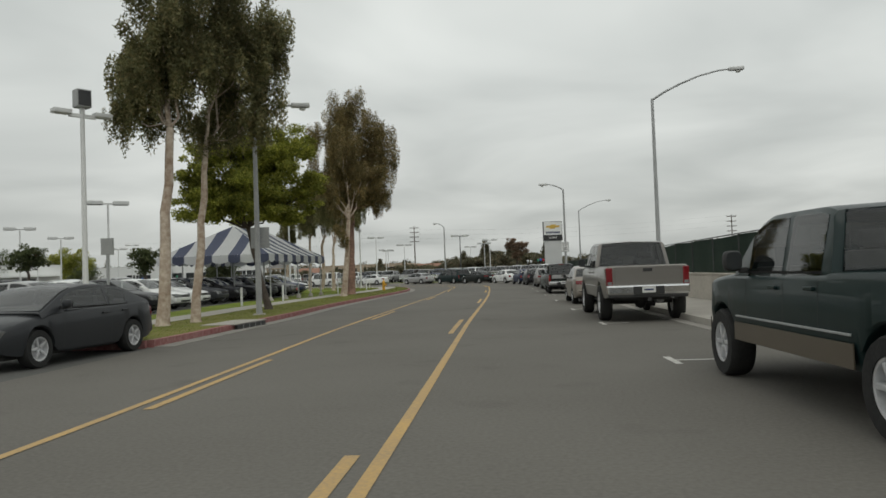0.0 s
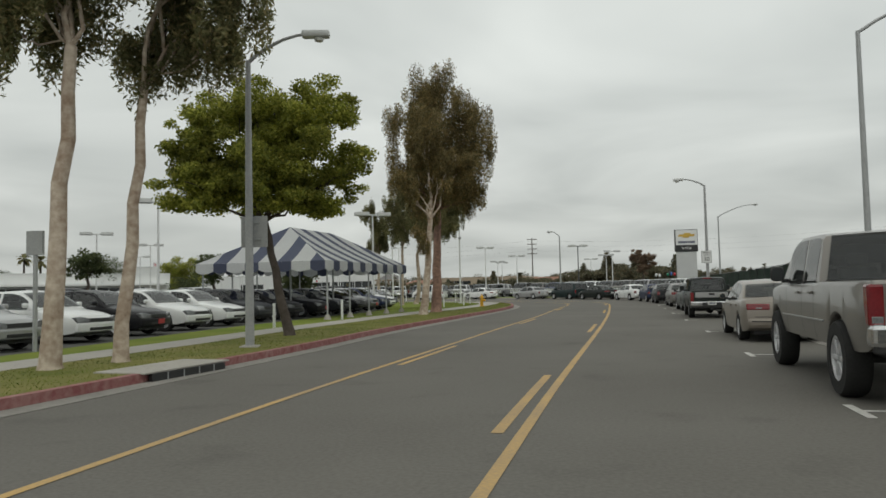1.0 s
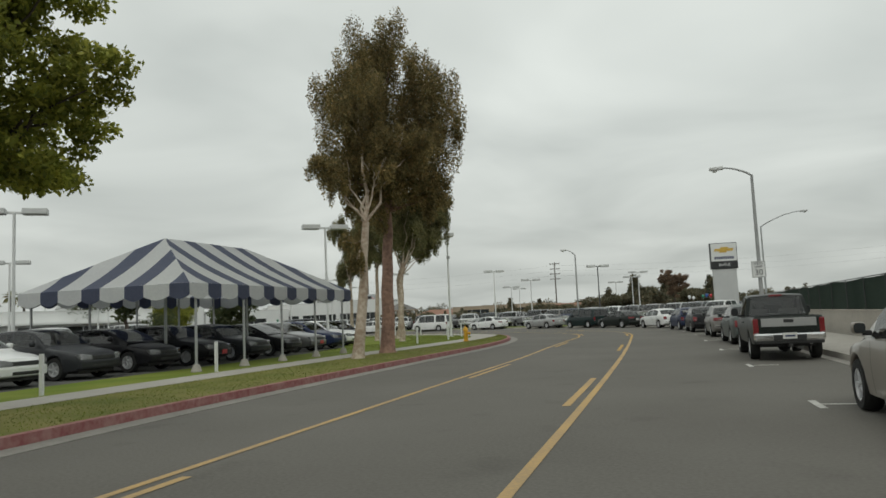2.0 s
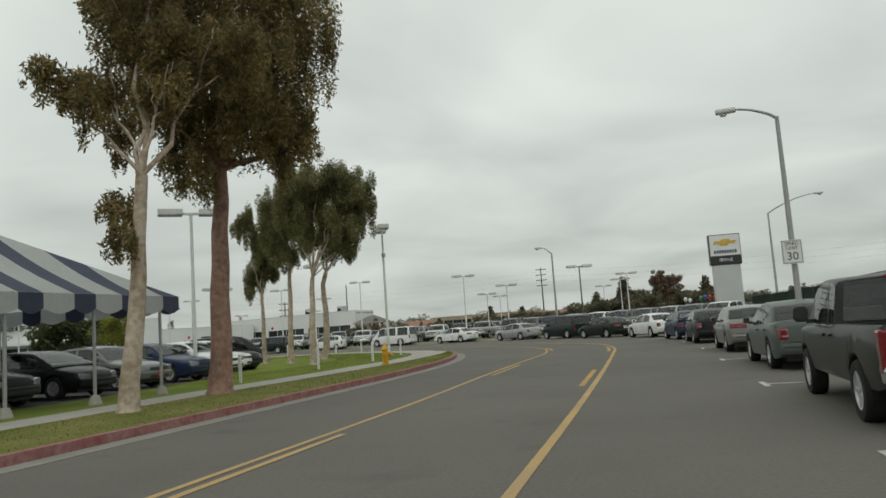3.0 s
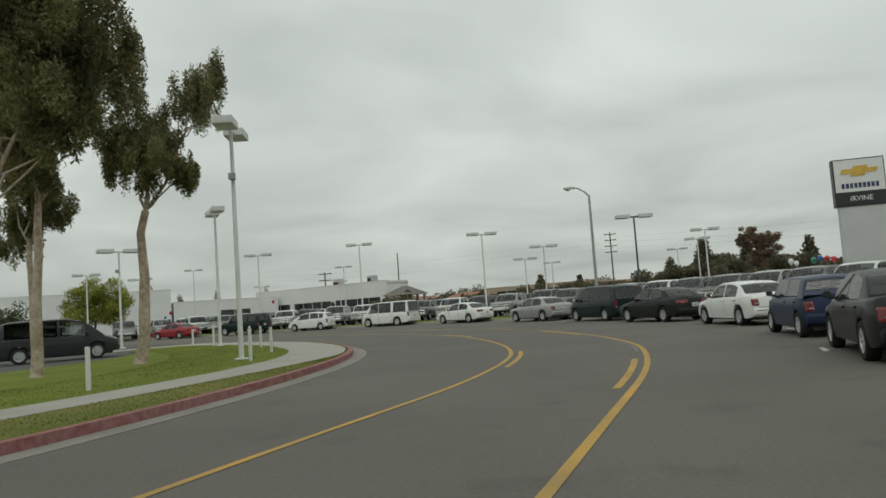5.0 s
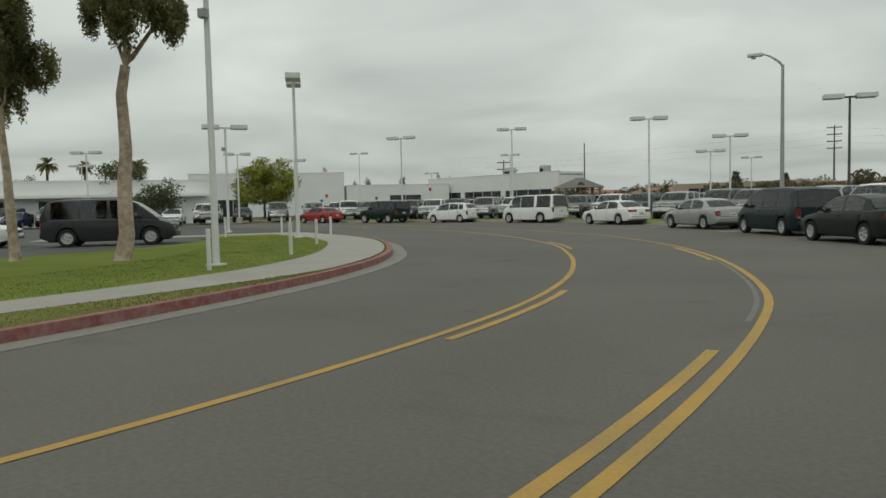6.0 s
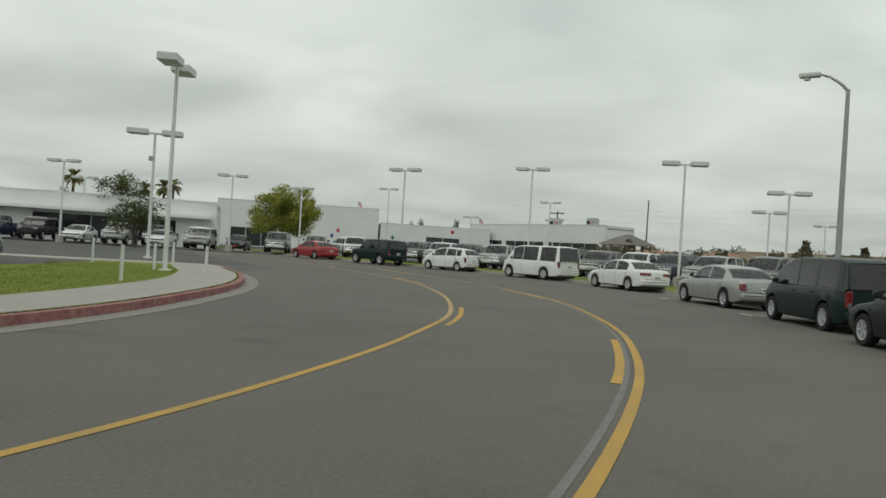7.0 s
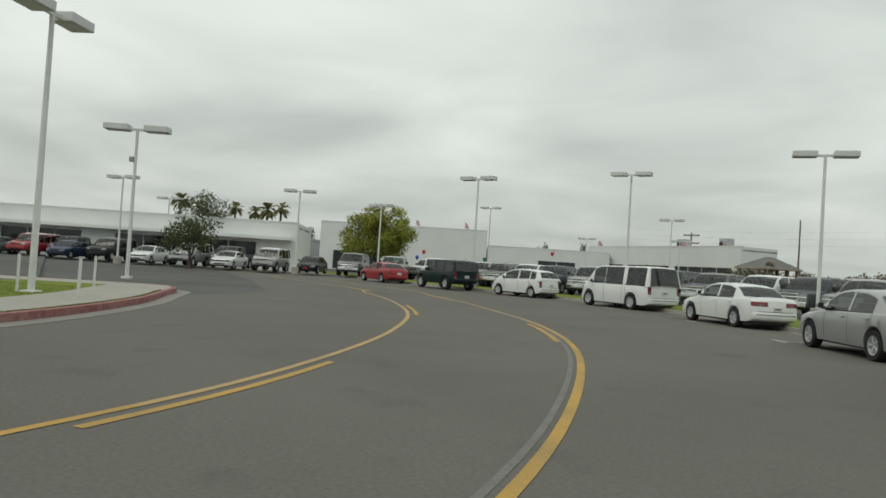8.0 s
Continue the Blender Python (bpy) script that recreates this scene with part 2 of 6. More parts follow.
PAINT = {
    "white": paint("white_car_paint", (0.70, 0.71, 0.70), 0.0),
    "silver": paint("silver_car_paint", (0.36, 0.363, 0.36), 0.5),
    "silverbeige": paint("silver_beige_car_paint", (0.215, 0.207, 0.195), 0.6),
    "beige": paint("beige_car_paint", (0.25, 0.222, 0.19), 0.5),
    "grey": paint("grey_car_paint", (0.15, 0.152, 0.152), 0.5),
    "pewter": paint("pewter_car_paint", (0.185, 0.175, 0.16), 0.45),
    "darkgrey": paint("charcoal_car_paint", (0.030, 0.032, 0.035), 0.3),
    "black": paint("black_car_paint", (0.012, 0.012, 0.014), 0.1),
    "blue": paint("blue_car_paint", (0.018, 0.028, 0.068), 0.3),
    "green": paint("dark_green_car_paint", (0.007, 0.019, 0.019), 0.2),
    "greengrey": paint("green_grey_car_paint", (0.085, 0.098, 0.094), 0.5),
    "darkolive": paint("dark_grey_green_car_paint", (0.013, 0.017, 0.015), 0.2),
    "slate": paint("slate_blue_car_paint", (0.075, 0.085, 0.098), 0.5),
    "red": paint("red_car_paint", (0.30, 0.02, 0.025), 0.2),
    "tan": paint("tan_car_paint", (0.10, 0.084, 0.064), 0.1),
}


def leaves(name, c1, c2, c3):
    m = bpy.data.materials.new(name)
    m.use_nodes = True
    nt, lk = m.node_tree.nodes, m.node_tree.links
    bs = nt["Principled BSDF"]
    bs.inputs["Roughness"].default_value = 0.6
    bs.inputs["Specular IOR Level"].default_value = 0.3
    geo = nt.new("ShaderNodeNewGeometry")
    rp = nt.new("ShaderNodeValToRGB")
    rp.color_ramp.elements[0].color, rp.color_ramp.elements[1].color = rgb(c1), rgb(c3)
    mid = rp.color_ramp.elements.new(0.55)
    mid.color = rgb(c2)
    lk.new(geo.outputs["Random Per Island"], rp.inputs["Fac"])
    # broad noise patches scale the leaf colour lighter and darker
    tc, no, mr = nt.new("ShaderNodeTexCoord"), nt.new("ShaderNodeTexNoise"), nt.new("ShaderNodeMapRange")
    no.inputs["Scale"].default_value = 0.9
    no.inputs["Detail"].default_value = 2
    mr.inputs["From Min"].default_value, mr.inputs["From Max"].default_value = 0.34, 0.66
    mr.inputs["To Min"].default_value, mr.inputs["To Max"].default_value = 0.62, 1.32
    lk.new(tc.outputs["Object"], no.inputs["Vector"])
    lk.new(no.outputs["Fac"], mr.inputs["Value"])
    sc = nt.new("ShaderNodeVectorMath")
    sc.operation = "SCALE"
    lk.new(rp.outputs["Color"], sc.inputs[0])
    lk.new(mr.outputs["Result"], sc.inputs["Scale"])
    lk.new(sc.outputs[0], bs.inputs["Base Color"])
    tr = nt.new("ShaderNodeBsdfTranslucent")
    lk.new(sc.outputs[0], tr.inputs["Color"])
    mx = nt.new("ShaderNodeMixShader")
    mx.inputs[0].default_value = 0.5
    lk.new(bs.outputs[0], mx.inputs[1])
    lk.new(tr.outputs[0], mx.inputs[2])
    lk.new(mx.outputs[0], nt["Material Output"].inputs["Surface"])
    return m


LEAF_EUC = leaves("eucalyptus_leaves", (0.125, 0.135, 0.065), (0.215, 0.212, 0.10), (0.31, 0.255, 0.125))
LEAF_EUCBROWN = leaves("brownish_eucalyptus_leaves", (0.12, 0.115, 0.054), (0.225, 0.182, 0.08), (0.36, 0.25, 0.104))
LEAF_GREEN = leaves("olive_green_leaves", (0.15, 0.175, 0.036), (0.29, 0.31, 0.058), (0.46, 0.44, 0.09))
LEAF_DARK = leaves("dark_green_leaves", (0.06, 0.08, 0.036), (0.09, 0.11, 0.046), (0.125, 0.135, 0.06))
# distance haze is put into these lighter, greyer leaf tones
LEAF_FAR = leaves("far_tree_leaves", (0.10, 0.108, 0.072), (0.155, 0.145, 0.09), (0.22, 0.175, 0.105))
LEAF_RED = leaves("rusty_brown_leaves", (0.165, 0.118, 0.084), (0.245, 0.17, 0.115), (0.32, 0.22, 0.145))

# ---- mesh helpers ----
def mesh_of(name, bm, mat, smooth=None):
    me = bpy.data.meshes.new(name)
    bmesh.ops.recalc_face_normals(bm, faces=bm.faces)
    bm.to_mesh(me)
    bm.free()
    for one in mat if isinstance(mat, (list, tuple)) else [mat]:
        me.materials.append(one)
    if smooth:
        me.polygons.foreach_set("use_smooth", [True] * len(me.polygons))
        me.set_sharp_from_angle(angle=radians(smooth))
    return me


def part(name, bm, mat, parent=None, label="", smooth=None):
    """Links a bmesh, or a mesh already made, as one mesh object under a thing or a part."""
    me = bm if isinstance(bm, bpy.types.Mesh) else mesh_of(name, bm, mat, smooth)
    ob = new(name, me)
    if parent:
        ob.parent = parent
    if label:
        tagged(ob, label)
    return ob


def thing(name, label, category, m=None, group="", kind=""):
    ob = new(name)
    ob.empty_display_size = 0.2
    if m is not None:
        ob.matrix_basis = m
    return tagged(ob, label, category, group, kind)


def box(bm, x0, x1, y0, y1, z0, z1, bevel=0.0, m=None):
    got = bmesh.ops.create_cube(bm, size=1)["verts"]
    for v in got:
        v.co = Vector((x0 + (v.co.x + 0.5) * (x1 - x0), y0 + (v.co.y + 0.5) * (y1 - y0), z0 + (v.co.z + 0.5) * (z1 - z0)))
    if bevel:
        edges = list({e for v in got for e in v.link_edges})
        made = bmesh.ops.bevel(bm, geom=edges, offset=bevel, segments=2, affect="EDGES", profile=0.6)
        got = list({v for f in made["faces"] for v in f.verts} | {v for v in got if v.is_valid})
    if m is not None:
        for v in got:
            v.co = m @ v.co
    return got


def boxed(*a, **k):
    bm = bmesh.new()
    box(bm, *a, **k)
    return bm


def tube(bm, points, radii, sides=10, caps=True):
    """A round tube through points, with its radius at each."""
    pts = [Vector(p) for p in points]
    rings = []
    ref = Vector((0, 0, 1))
    for i, p in enumerate(pts):
        d = (pts[min(i + 1, len(pts) - 1)] - pts[max(i - 1, 0)]).normalized()
        ax = d.cross(ref if abs(d.dot(ref)) < 0.95 else Vector((1, 0, 0))).normalized()
        ay = ax.cross(d)
        r = radii[i] if hasattr(radii, "__len__") else radii
        rings.append([bm.verts.new(p + r * (math.cos(a) * ax + math.sin(a) * ay)) for a in [2 * math.pi * k / sides for k in range(sides)]])
    # keep neighbouring rings from twisting
    for a, b in zip(rings, rings[1:]):
        shift = min(range(sides), key=lambda s: sum((a[k].co - b[(k + s) % sides].co).length for k in range(0, sides, 2)))
        b[:] = b[shift:] + b[:shift]
        for k in range(sides):
            bm.faces.new((a[k], a[(k + 1) % sides], b[(k + 1) % sides], b[k]))
    if caps:
        bm.faces.new(rings[0])
        bm.faces.new(rings[-1][::-1])
    return rings


def tubed(points, radii, sides=10):
    bm = bmesh.new()
    tube(bm, points, radii, sides)
    return bm


def lathe(profile, sides=20, axis="z", closed=False):
    """A turned body; profile: (radius, along the axis)."""
    bm = bmesh.new()
    rings = []
    for r, h in profile:
        ring = []
        for k in range(sides):
            a = 2 * math.pi * k / sides
            c, s = r * math.cos(a), r * math.sin(a)
            ring.append(bm.verts.new((c, s, h) if axis == "z" else (c, h, s)))
        rings.append(ring)
    for a, b in zip(rings, rings[1:] + ([rings[0]] if closed else [])):
        for k in range(sides):
            bm.faces.new((a[k], a[(k + 1) % sides], b[(k + 1) % sides], b[k]))
    if not closed:
        bm.faces.new(rings[0])
        bm.faces.new(rings[-1])
    return bm


def smooth_line(pts, step=1.5):
    """A smooth line through plan points, sampled about every step metres."""
    p = [Vector(q) for q in pts]
    p = [2 * p[0] - p[1]] + p + [2 * p[-1] - p[-2]]
    out = []
    for a, b, c, d in zip(p, p[1:], p[2:], p[3:]):
        n = max(1, round((c - b).length / step))
        for k in range(n):
            t = k / n
            out.append(0.5 * (2 * b + (c - a) * t + (2 * a - 5 * b + 4 * c - d) * t * t + (3 * b - 3 * c + d - a) * t ** 3))
    out.append(p[-2])
    return out


def shifted(line, off):
    """The line moved to its left by off (a number, or a function of the place)."""
    out = []
    for i, p in enumerate(line):
        d = (line[min(i + 1, len(line) - 1)] - line[max(i - 1, 0)]).normalized()
        k = off(p) if callable(off) else off
        out.append(p + k * Vector((-d.y, d.x)))
    return out


def along(line):
    s = [0.0]
    for a, b in zip(line, line[1:]):
        s.append(s[-1] + (b - a).length)
    return s


def point_at(line, s):
    total = 0.0
    for a, b in zip(line, line[1:]):
        seg = (b - a).length
        if total + seg >= s:
            return a + (b - a) * ((s - total) / seg), (b - a).normalized()
        total += seg
    return line[-1], (line[-1] - line[-2]).normalized()


def slab(left, right, top, bottom):
    """A strip between two plan lines of equal length, from bottom to top height."""
    bm = bmesh.new()
    rows = []
    for a, b in zip(left, right):
        rows.append([bm.verts.new((a.x, a.y, top)), bm.verts.new((b.x, b.y, top)), bm.verts.new((b.x, b.y, bottom)), bm.verts.new((a.x, a.y, bottom))])
    for p, q in zip(rows, rows[1:]):
        for k in range(4):
            bm.faces.new((p[k], p[(k + 1) % 4], q[(k + 1) % 4], q[k]))
    bm.faces.new(rows[0])
    bm.faces.new(rows[-1])
    return bm


def strip(left, right, z):
    bm = bmesh.new()
    rows = [(bm.verts.new((a.x, a.y, z)), bm.verts.new((b.x, b.y, z))) for a, b in zip(left, right)]
    for p, q in zip(rows, rows[1:]):
        bm.faces.new((p[0], p[1], q[1], q[0]))
    return bm


def resampled(line, n):
    s = along(line)
    return [point_at(line, s[-1] * k / (n - 1))[0] for k in range(n)]


def structure(name, bm, mat, label, category, smooth=None):
    return tagged(part(name, bm, mat, smooth=smooth), label, category, kind="structure")

# ---- plan lines of the street, all running the way the camera drives ----
KERB_L = smooth_line([(-8.06, 14.7), (-8.2, 18.81), (-8.5, 25.28), (-8.98, 31), (-9.3, 39.16), (-9.46, 45.24), (-9.62, 51.74), (-10.02, 57.05),
    (-10.75, 61.68), (-11.67, 65.32), (-12.86, 68.74), (-14.17, 71.39), (-15.65, 73.66), (-17.8, 76.13), (-21.44, 79.45),
    (-25.65, 82.04), (-29.55, 83.64)], 0.8)
KERB_R = smooth_line([(4.95, -25.28), (4.43, -0.42), (4.12, 9.92), (3.61, 16.54), (3.21, 23.95), (2.89, 31.34), (2.52, 39.3), (2.1, 45.69),
    (1.73, 52.99), (1.48, 59.71), (1.3, 66.52), (0.85, 71.16), (0.14, 74.92), (-1.02, 79.05), (-2.51, 81.79), (-4.97, 85.17),
    (-8.81, 89.95), (-11.23, 92.41), (-14.12, 95.32), (-17.3, 97.86), (-21.17, 100.67), (-25.13, 102.83), (-32.42, 105.22),
    (-39.59, 105.96), (-48.52, 105.68), (-62.47, 106.17), (-131.65, 111.64)], 1.0)
LINE_R = smooth_line([(-0.25, -20.27), (-0.96, -0.44), (-1.23, 6.33), (-1.53, 12.6), (-1.89, 20.14), (-2.27, 30.18), (-2.52, 36.22), (-2.86, 43.27),
    (-3.32, 51.24), (-3.86, 59.39), (-4.25, 64.37), (-4.92, 68.51), (-5.75, 71.51), (-7.41, 75.29), (-9.39, 78.84), (-12.28, 82.81),
    (-16.87, 87.49), (-21.44, 90.76), (-26.37, 93.22), (-35.5, 96.85), (-48.6, 99.3), (-121.62, 104.59)], 0.7)
LINE_L = smooth_line([(-3.55, -20.28), (-4.14, -0.44), (-4.32, 5.52), (-4.75, 12.59), (-5.15, 18.97), (-5.49, 27.54), (-5.78, 35.15), (-6.08, 44.26),
    (-6.52, 51.23), (-6.85, 57.97), (-7.09, 63.26), (-7.87, 67.81), (-9.1, 71.36), (-10.74, 74.6), (-12.6, 77.57), (-15.42, 81.28),
    (-20.35, 85.8), (-26.6, 89.85), (-35.6, 93.45), (-48.6, 96.0), (-121.63, 101.11)], 0.7)
CORNER = smooth_line([(-29.55, 83.64), (-31.34, 84.36), (-32.54, 84.37), (-33.47, 83.65), (-34.12, 82.23), (-35.91, 79.05), (-39.33, 74.87)], 0.4)

bm = bmesh.new()
bmesh.ops.create_grid(bm, x_segments=24, y_segments=24, size=2400, matrix=Matrix.Translation((-20, 90, -0.005)))
structure("ground", bm, LOT, "wide flat grey ground round the street", "ground")
EDGE_L = [Vector((-7.2, -25)), Vector((-7.5, 0)), Vector((-7.8, 12))] + KERB_L + [Vector((-33, 88)), Vector((-46, 92)), Vector((-60, 95)), Vector((-130, 105))]
road = structure("road", strip(resampled(EDGE_L, 220), resampled(KERB_R, 220), 0.0), ASPHALT, "worn grey asphalt street curving to the left", "road")


def walk_near(p):
    return float(np.interp(p.y, [20, 48, 58, 63, 66.6, 70], [2.9, 2.9, 2.1, 1.5, 0.9, 0.2]))


def walk_far(p):
    return float(np.interp(p.y, [20, 48, 58, 66, 70, 80], [4.2, 4.2, 3.5, 2.4, 2.1, 2.0]))


structure("gutter", slab(shifted(KERB_L + CORNER[1:], 0.0), shifted(KERB_L + CORNER[1:], -0.42), 0.012, -0.01), GUTTER, "pale concrete gutter along the red kerb", "gutter")
KL = KERB_L + CORNER[1:]
kerb = structure("kerb", slab(shifted(KL, 0.16), KL, 0.15, -0.02), REDKERB, "red painted concrete kerb with worn patches", "kerb")
RETURN = smooth_line([(-12.4, 14.62), (-9.4, 14.55), (-8.6, 14.6), (-8.21, 14.69)], 0.3)
structure("kerb_return", slab(RETURN, [p - Vector((-0.06, 0.2)) for p in RETURN], 0.152, -0.02), REDKERB, "red kerb turning into the driveway", "kerb")
structure("verge", slab(shifted(KERB_L, walk_near), shifted(KERB_L, 0.163), 0.145, 0.0), DRYGRASS, "strip of yellowing grass behind the red kerb", "grass")
structure("pavement", slab(shifted(KERB_L, walk_far), shifted(KERB_L, lambda p: walk_near(p) + 0.003), 0.152, 0.0), CONCRETE, "pale concrete pavement along the verge", "pavement")
structure("pavement_corner", slab(shifted(CORNER, 2.0), shifted(CORNER, 0.163), 0.151, 0.0), CONCRETE, "pale concrete pavement round the driveway corner", "pavement")
LAWN_EDGE = smooth_line([(-13.2, 14.72), (-14, 22.67), (-15.51, 32.95), (-16.22, 43.03), (-16.88, 51.09), (-19.02, 57.53), (-21.74, 60.71),
    (-24.28, 64.53), (-25.31, 68.43), (-25.98, 71.88), (-26.98, 74.37), (-28.61, 76.41), (-30.17, 78.1), (-31.97, 79.47),
    (-33.72, 80.72)], 0.8)
n_l = 160
inner = shifted(KERB_L, lambda p: walk_far(p) + 0.003)
structure("lawn", slab(resampled(LAWN_EDGE, n_l), resampled(inner + shifted(CORNER[:6], 2.003), n_l), 0.148, 0.0), GRASS, "mown green lawn between pavement and car lot", "grass")
lot_in = resampled(LAWN_EDGE, 80)
lot_out = [Vector((-160 + 0.3 * k, 5 + 1.1 * k)) for k in range(80)]
structure("lot", slab(lot_out, [p + Vector((-0.003, 0)) for p in lot_in], 0.13, 0.0), LOT, "grey asphalt car lot behind the lawn", "lot")

# right side: kerb, pavement as far as the bend, then grass and the second car lot
n_w = next(i for i, p in enumerate(KERB_R) if p.y > 80)
structure("kerb_right", slab(KERB_R, shifted(KERB_R, -0.16), 0.15, -0.02), CONCRETE, "plain concrete kerb beside the parking bays", "kerb")
structure("pavement_right", slab(shifted(KERB_R[:n_w], -0.163), shifted(KERB_R[:n_w], -2.6), 0.151, 0.0), CONCRETE, "pale concrete pavement between kerb and wall", "pavement")
structure("verge_right", slab(shifted(KERB_R[n_w - 1:], -0.163), shifted(KERB_R[n_w - 1:], -4.2), 0.148, 0.0), GRASS, "strip of green grass in front of the truck lot", "grass")
structure("lot_right", slab(shifted(KERB_R[n_w - 1:], -4.203), shifted(KERB_R[n_w - 1:], lambda p: -75.0 if p.x > -60 else -60.0), 0.10, 0.0), LOT, "grey asphalt lot full of new trucks", "lot")

structure("gutter_right", slab(KERB_R, shifted(KERB_R, 0.3), 0.010, -0.01), GUTTER, "narrow pale concrete gutter along the parking bays", "gutter")

# ---- road paint ----
def painted(name, line, s0, s1, off, width, mat, label, z=0.006):
    s, pts = along(line), []
    n = max(2, int((s1 - s0) / 0.7))
    for k in range(n + 1):
        p, d = point_at(line, s0 + (s1 - s0) * k / n)
        nrm = Vector((-d.y, d.x))
        pts.append((p + (off + width / 2) * nrm, p + (off - width / 2) * nrm))
    ob = part(name, strip([a for a, b in pts], [b for a, b in pts], z), mat, road)
    tagged(ob, label)
    return ob


SR, SL = along(LINE_R)[-1], along(LINE_L)[-1]


def s_near(line, x, y):
    s, q = along(line), Vector((x, y))
    return s[min(range(len(line)), key=lambda i: (line[i] - q).length)]


# the paint is worn pale along the straight and beyond the bend, fresher in the bend
for line, whole, w, cut, end in ((LINE_R, SR, 0.112, s_near(LINE_R, -4.0, 56), s_near(LINE_R, -19.0, 89.0)), (LINE_L, SL, 0.105, s_near(LINE_L, -8.0, 56), s_near(LINE_L, -14.0, 79.4))):
    painted("yellow_line", line, 0, cut, 0.0, w, YELLOWWORN, "worn pale yellow solid line")
    painted("yellow_line", line, cut, end, 0.0, w, YELLOW, "solid yellow line")
    painted("yellow_line", line, end, whole, 0.0, w, YELLOWWORN, "worn pale yellow solid line")
DASH0 = s_near(LINE_R, -2.29, 20.65)
for k in range(-5, 13):
    s = DASH0 + 15.35 * k
    if s > 1 and s < SR - 6:
        painted("yellow_dash", LINE_R, s - 4.6, s, 0.24, 0.12, YELLOW if k > 1 else YELLOWWORN, "broken yellow line")
DASH1 = s_near(LINE_L, -8.75, 70.3) - 43.8
for k in range(-3, 13):
    s = DASH1 + 14.6 * k
    if s > 5 and s < SL - 6:
        painted("yellow_dash", LINE_L, s - 4.4, s, -0.24, 0.11, YELLOW if k > 1 else YELLOWWORN, "broken yellow line")
painted("old_line", LINE_R, s_near(LINE_R, -5.0, 68.5), s_near(LINE_R, -26, 93.0), 0.15, 0.07, GHOST, "blacked-out grey line remains", 0.004)
# T marks of the parking bays: by hand along the straight, then at even steps round the bend
TICKS = [(2.05, 3.9), (1.84, 10.75), (1.5, 18.0), (1.12, 24.45), (0.76, 31.6), (0.38, 38.75), (0.0, 45.7), (-0.38, 53.0), (-0.75, 60.2), (-1.45, 67.4)]
TICKS = [(Vector(p), point_at(KERB_R, s_near(KERB_R, p[0] + 2.1, p[1]))[1]) for p in TICKS]
s = s_near(KERB_R, -1.4, 74.4)
while s < s_near(KERB_R, -30, 104):
    p, d = point_at(KERB_R, s)
    TICKS.append((p + 2.1 * Vector((-d.y, d.x)), d))
    s += 7.2
for c, d in TICKS:
    nrm = Vector((-d.y, d.x))
    bm = bmesh.new()
    for a, b, w, z in ((c - 0.42 * d, c + 0.42 * d, 0.10, 0.006), (c - 0.05 * nrm, c - 0.62 * nrm, 0.09, 0.0065)):
        e = (b - a).normalized()
        f = Vector((-e.y, e.x)) * w / 2
        bm.faces.new([bm.verts.new((*q, z)) for q in (a - f, b - f, b + f, a + f)])
    part("parking_tick", bm, WHITEPAINT, road)

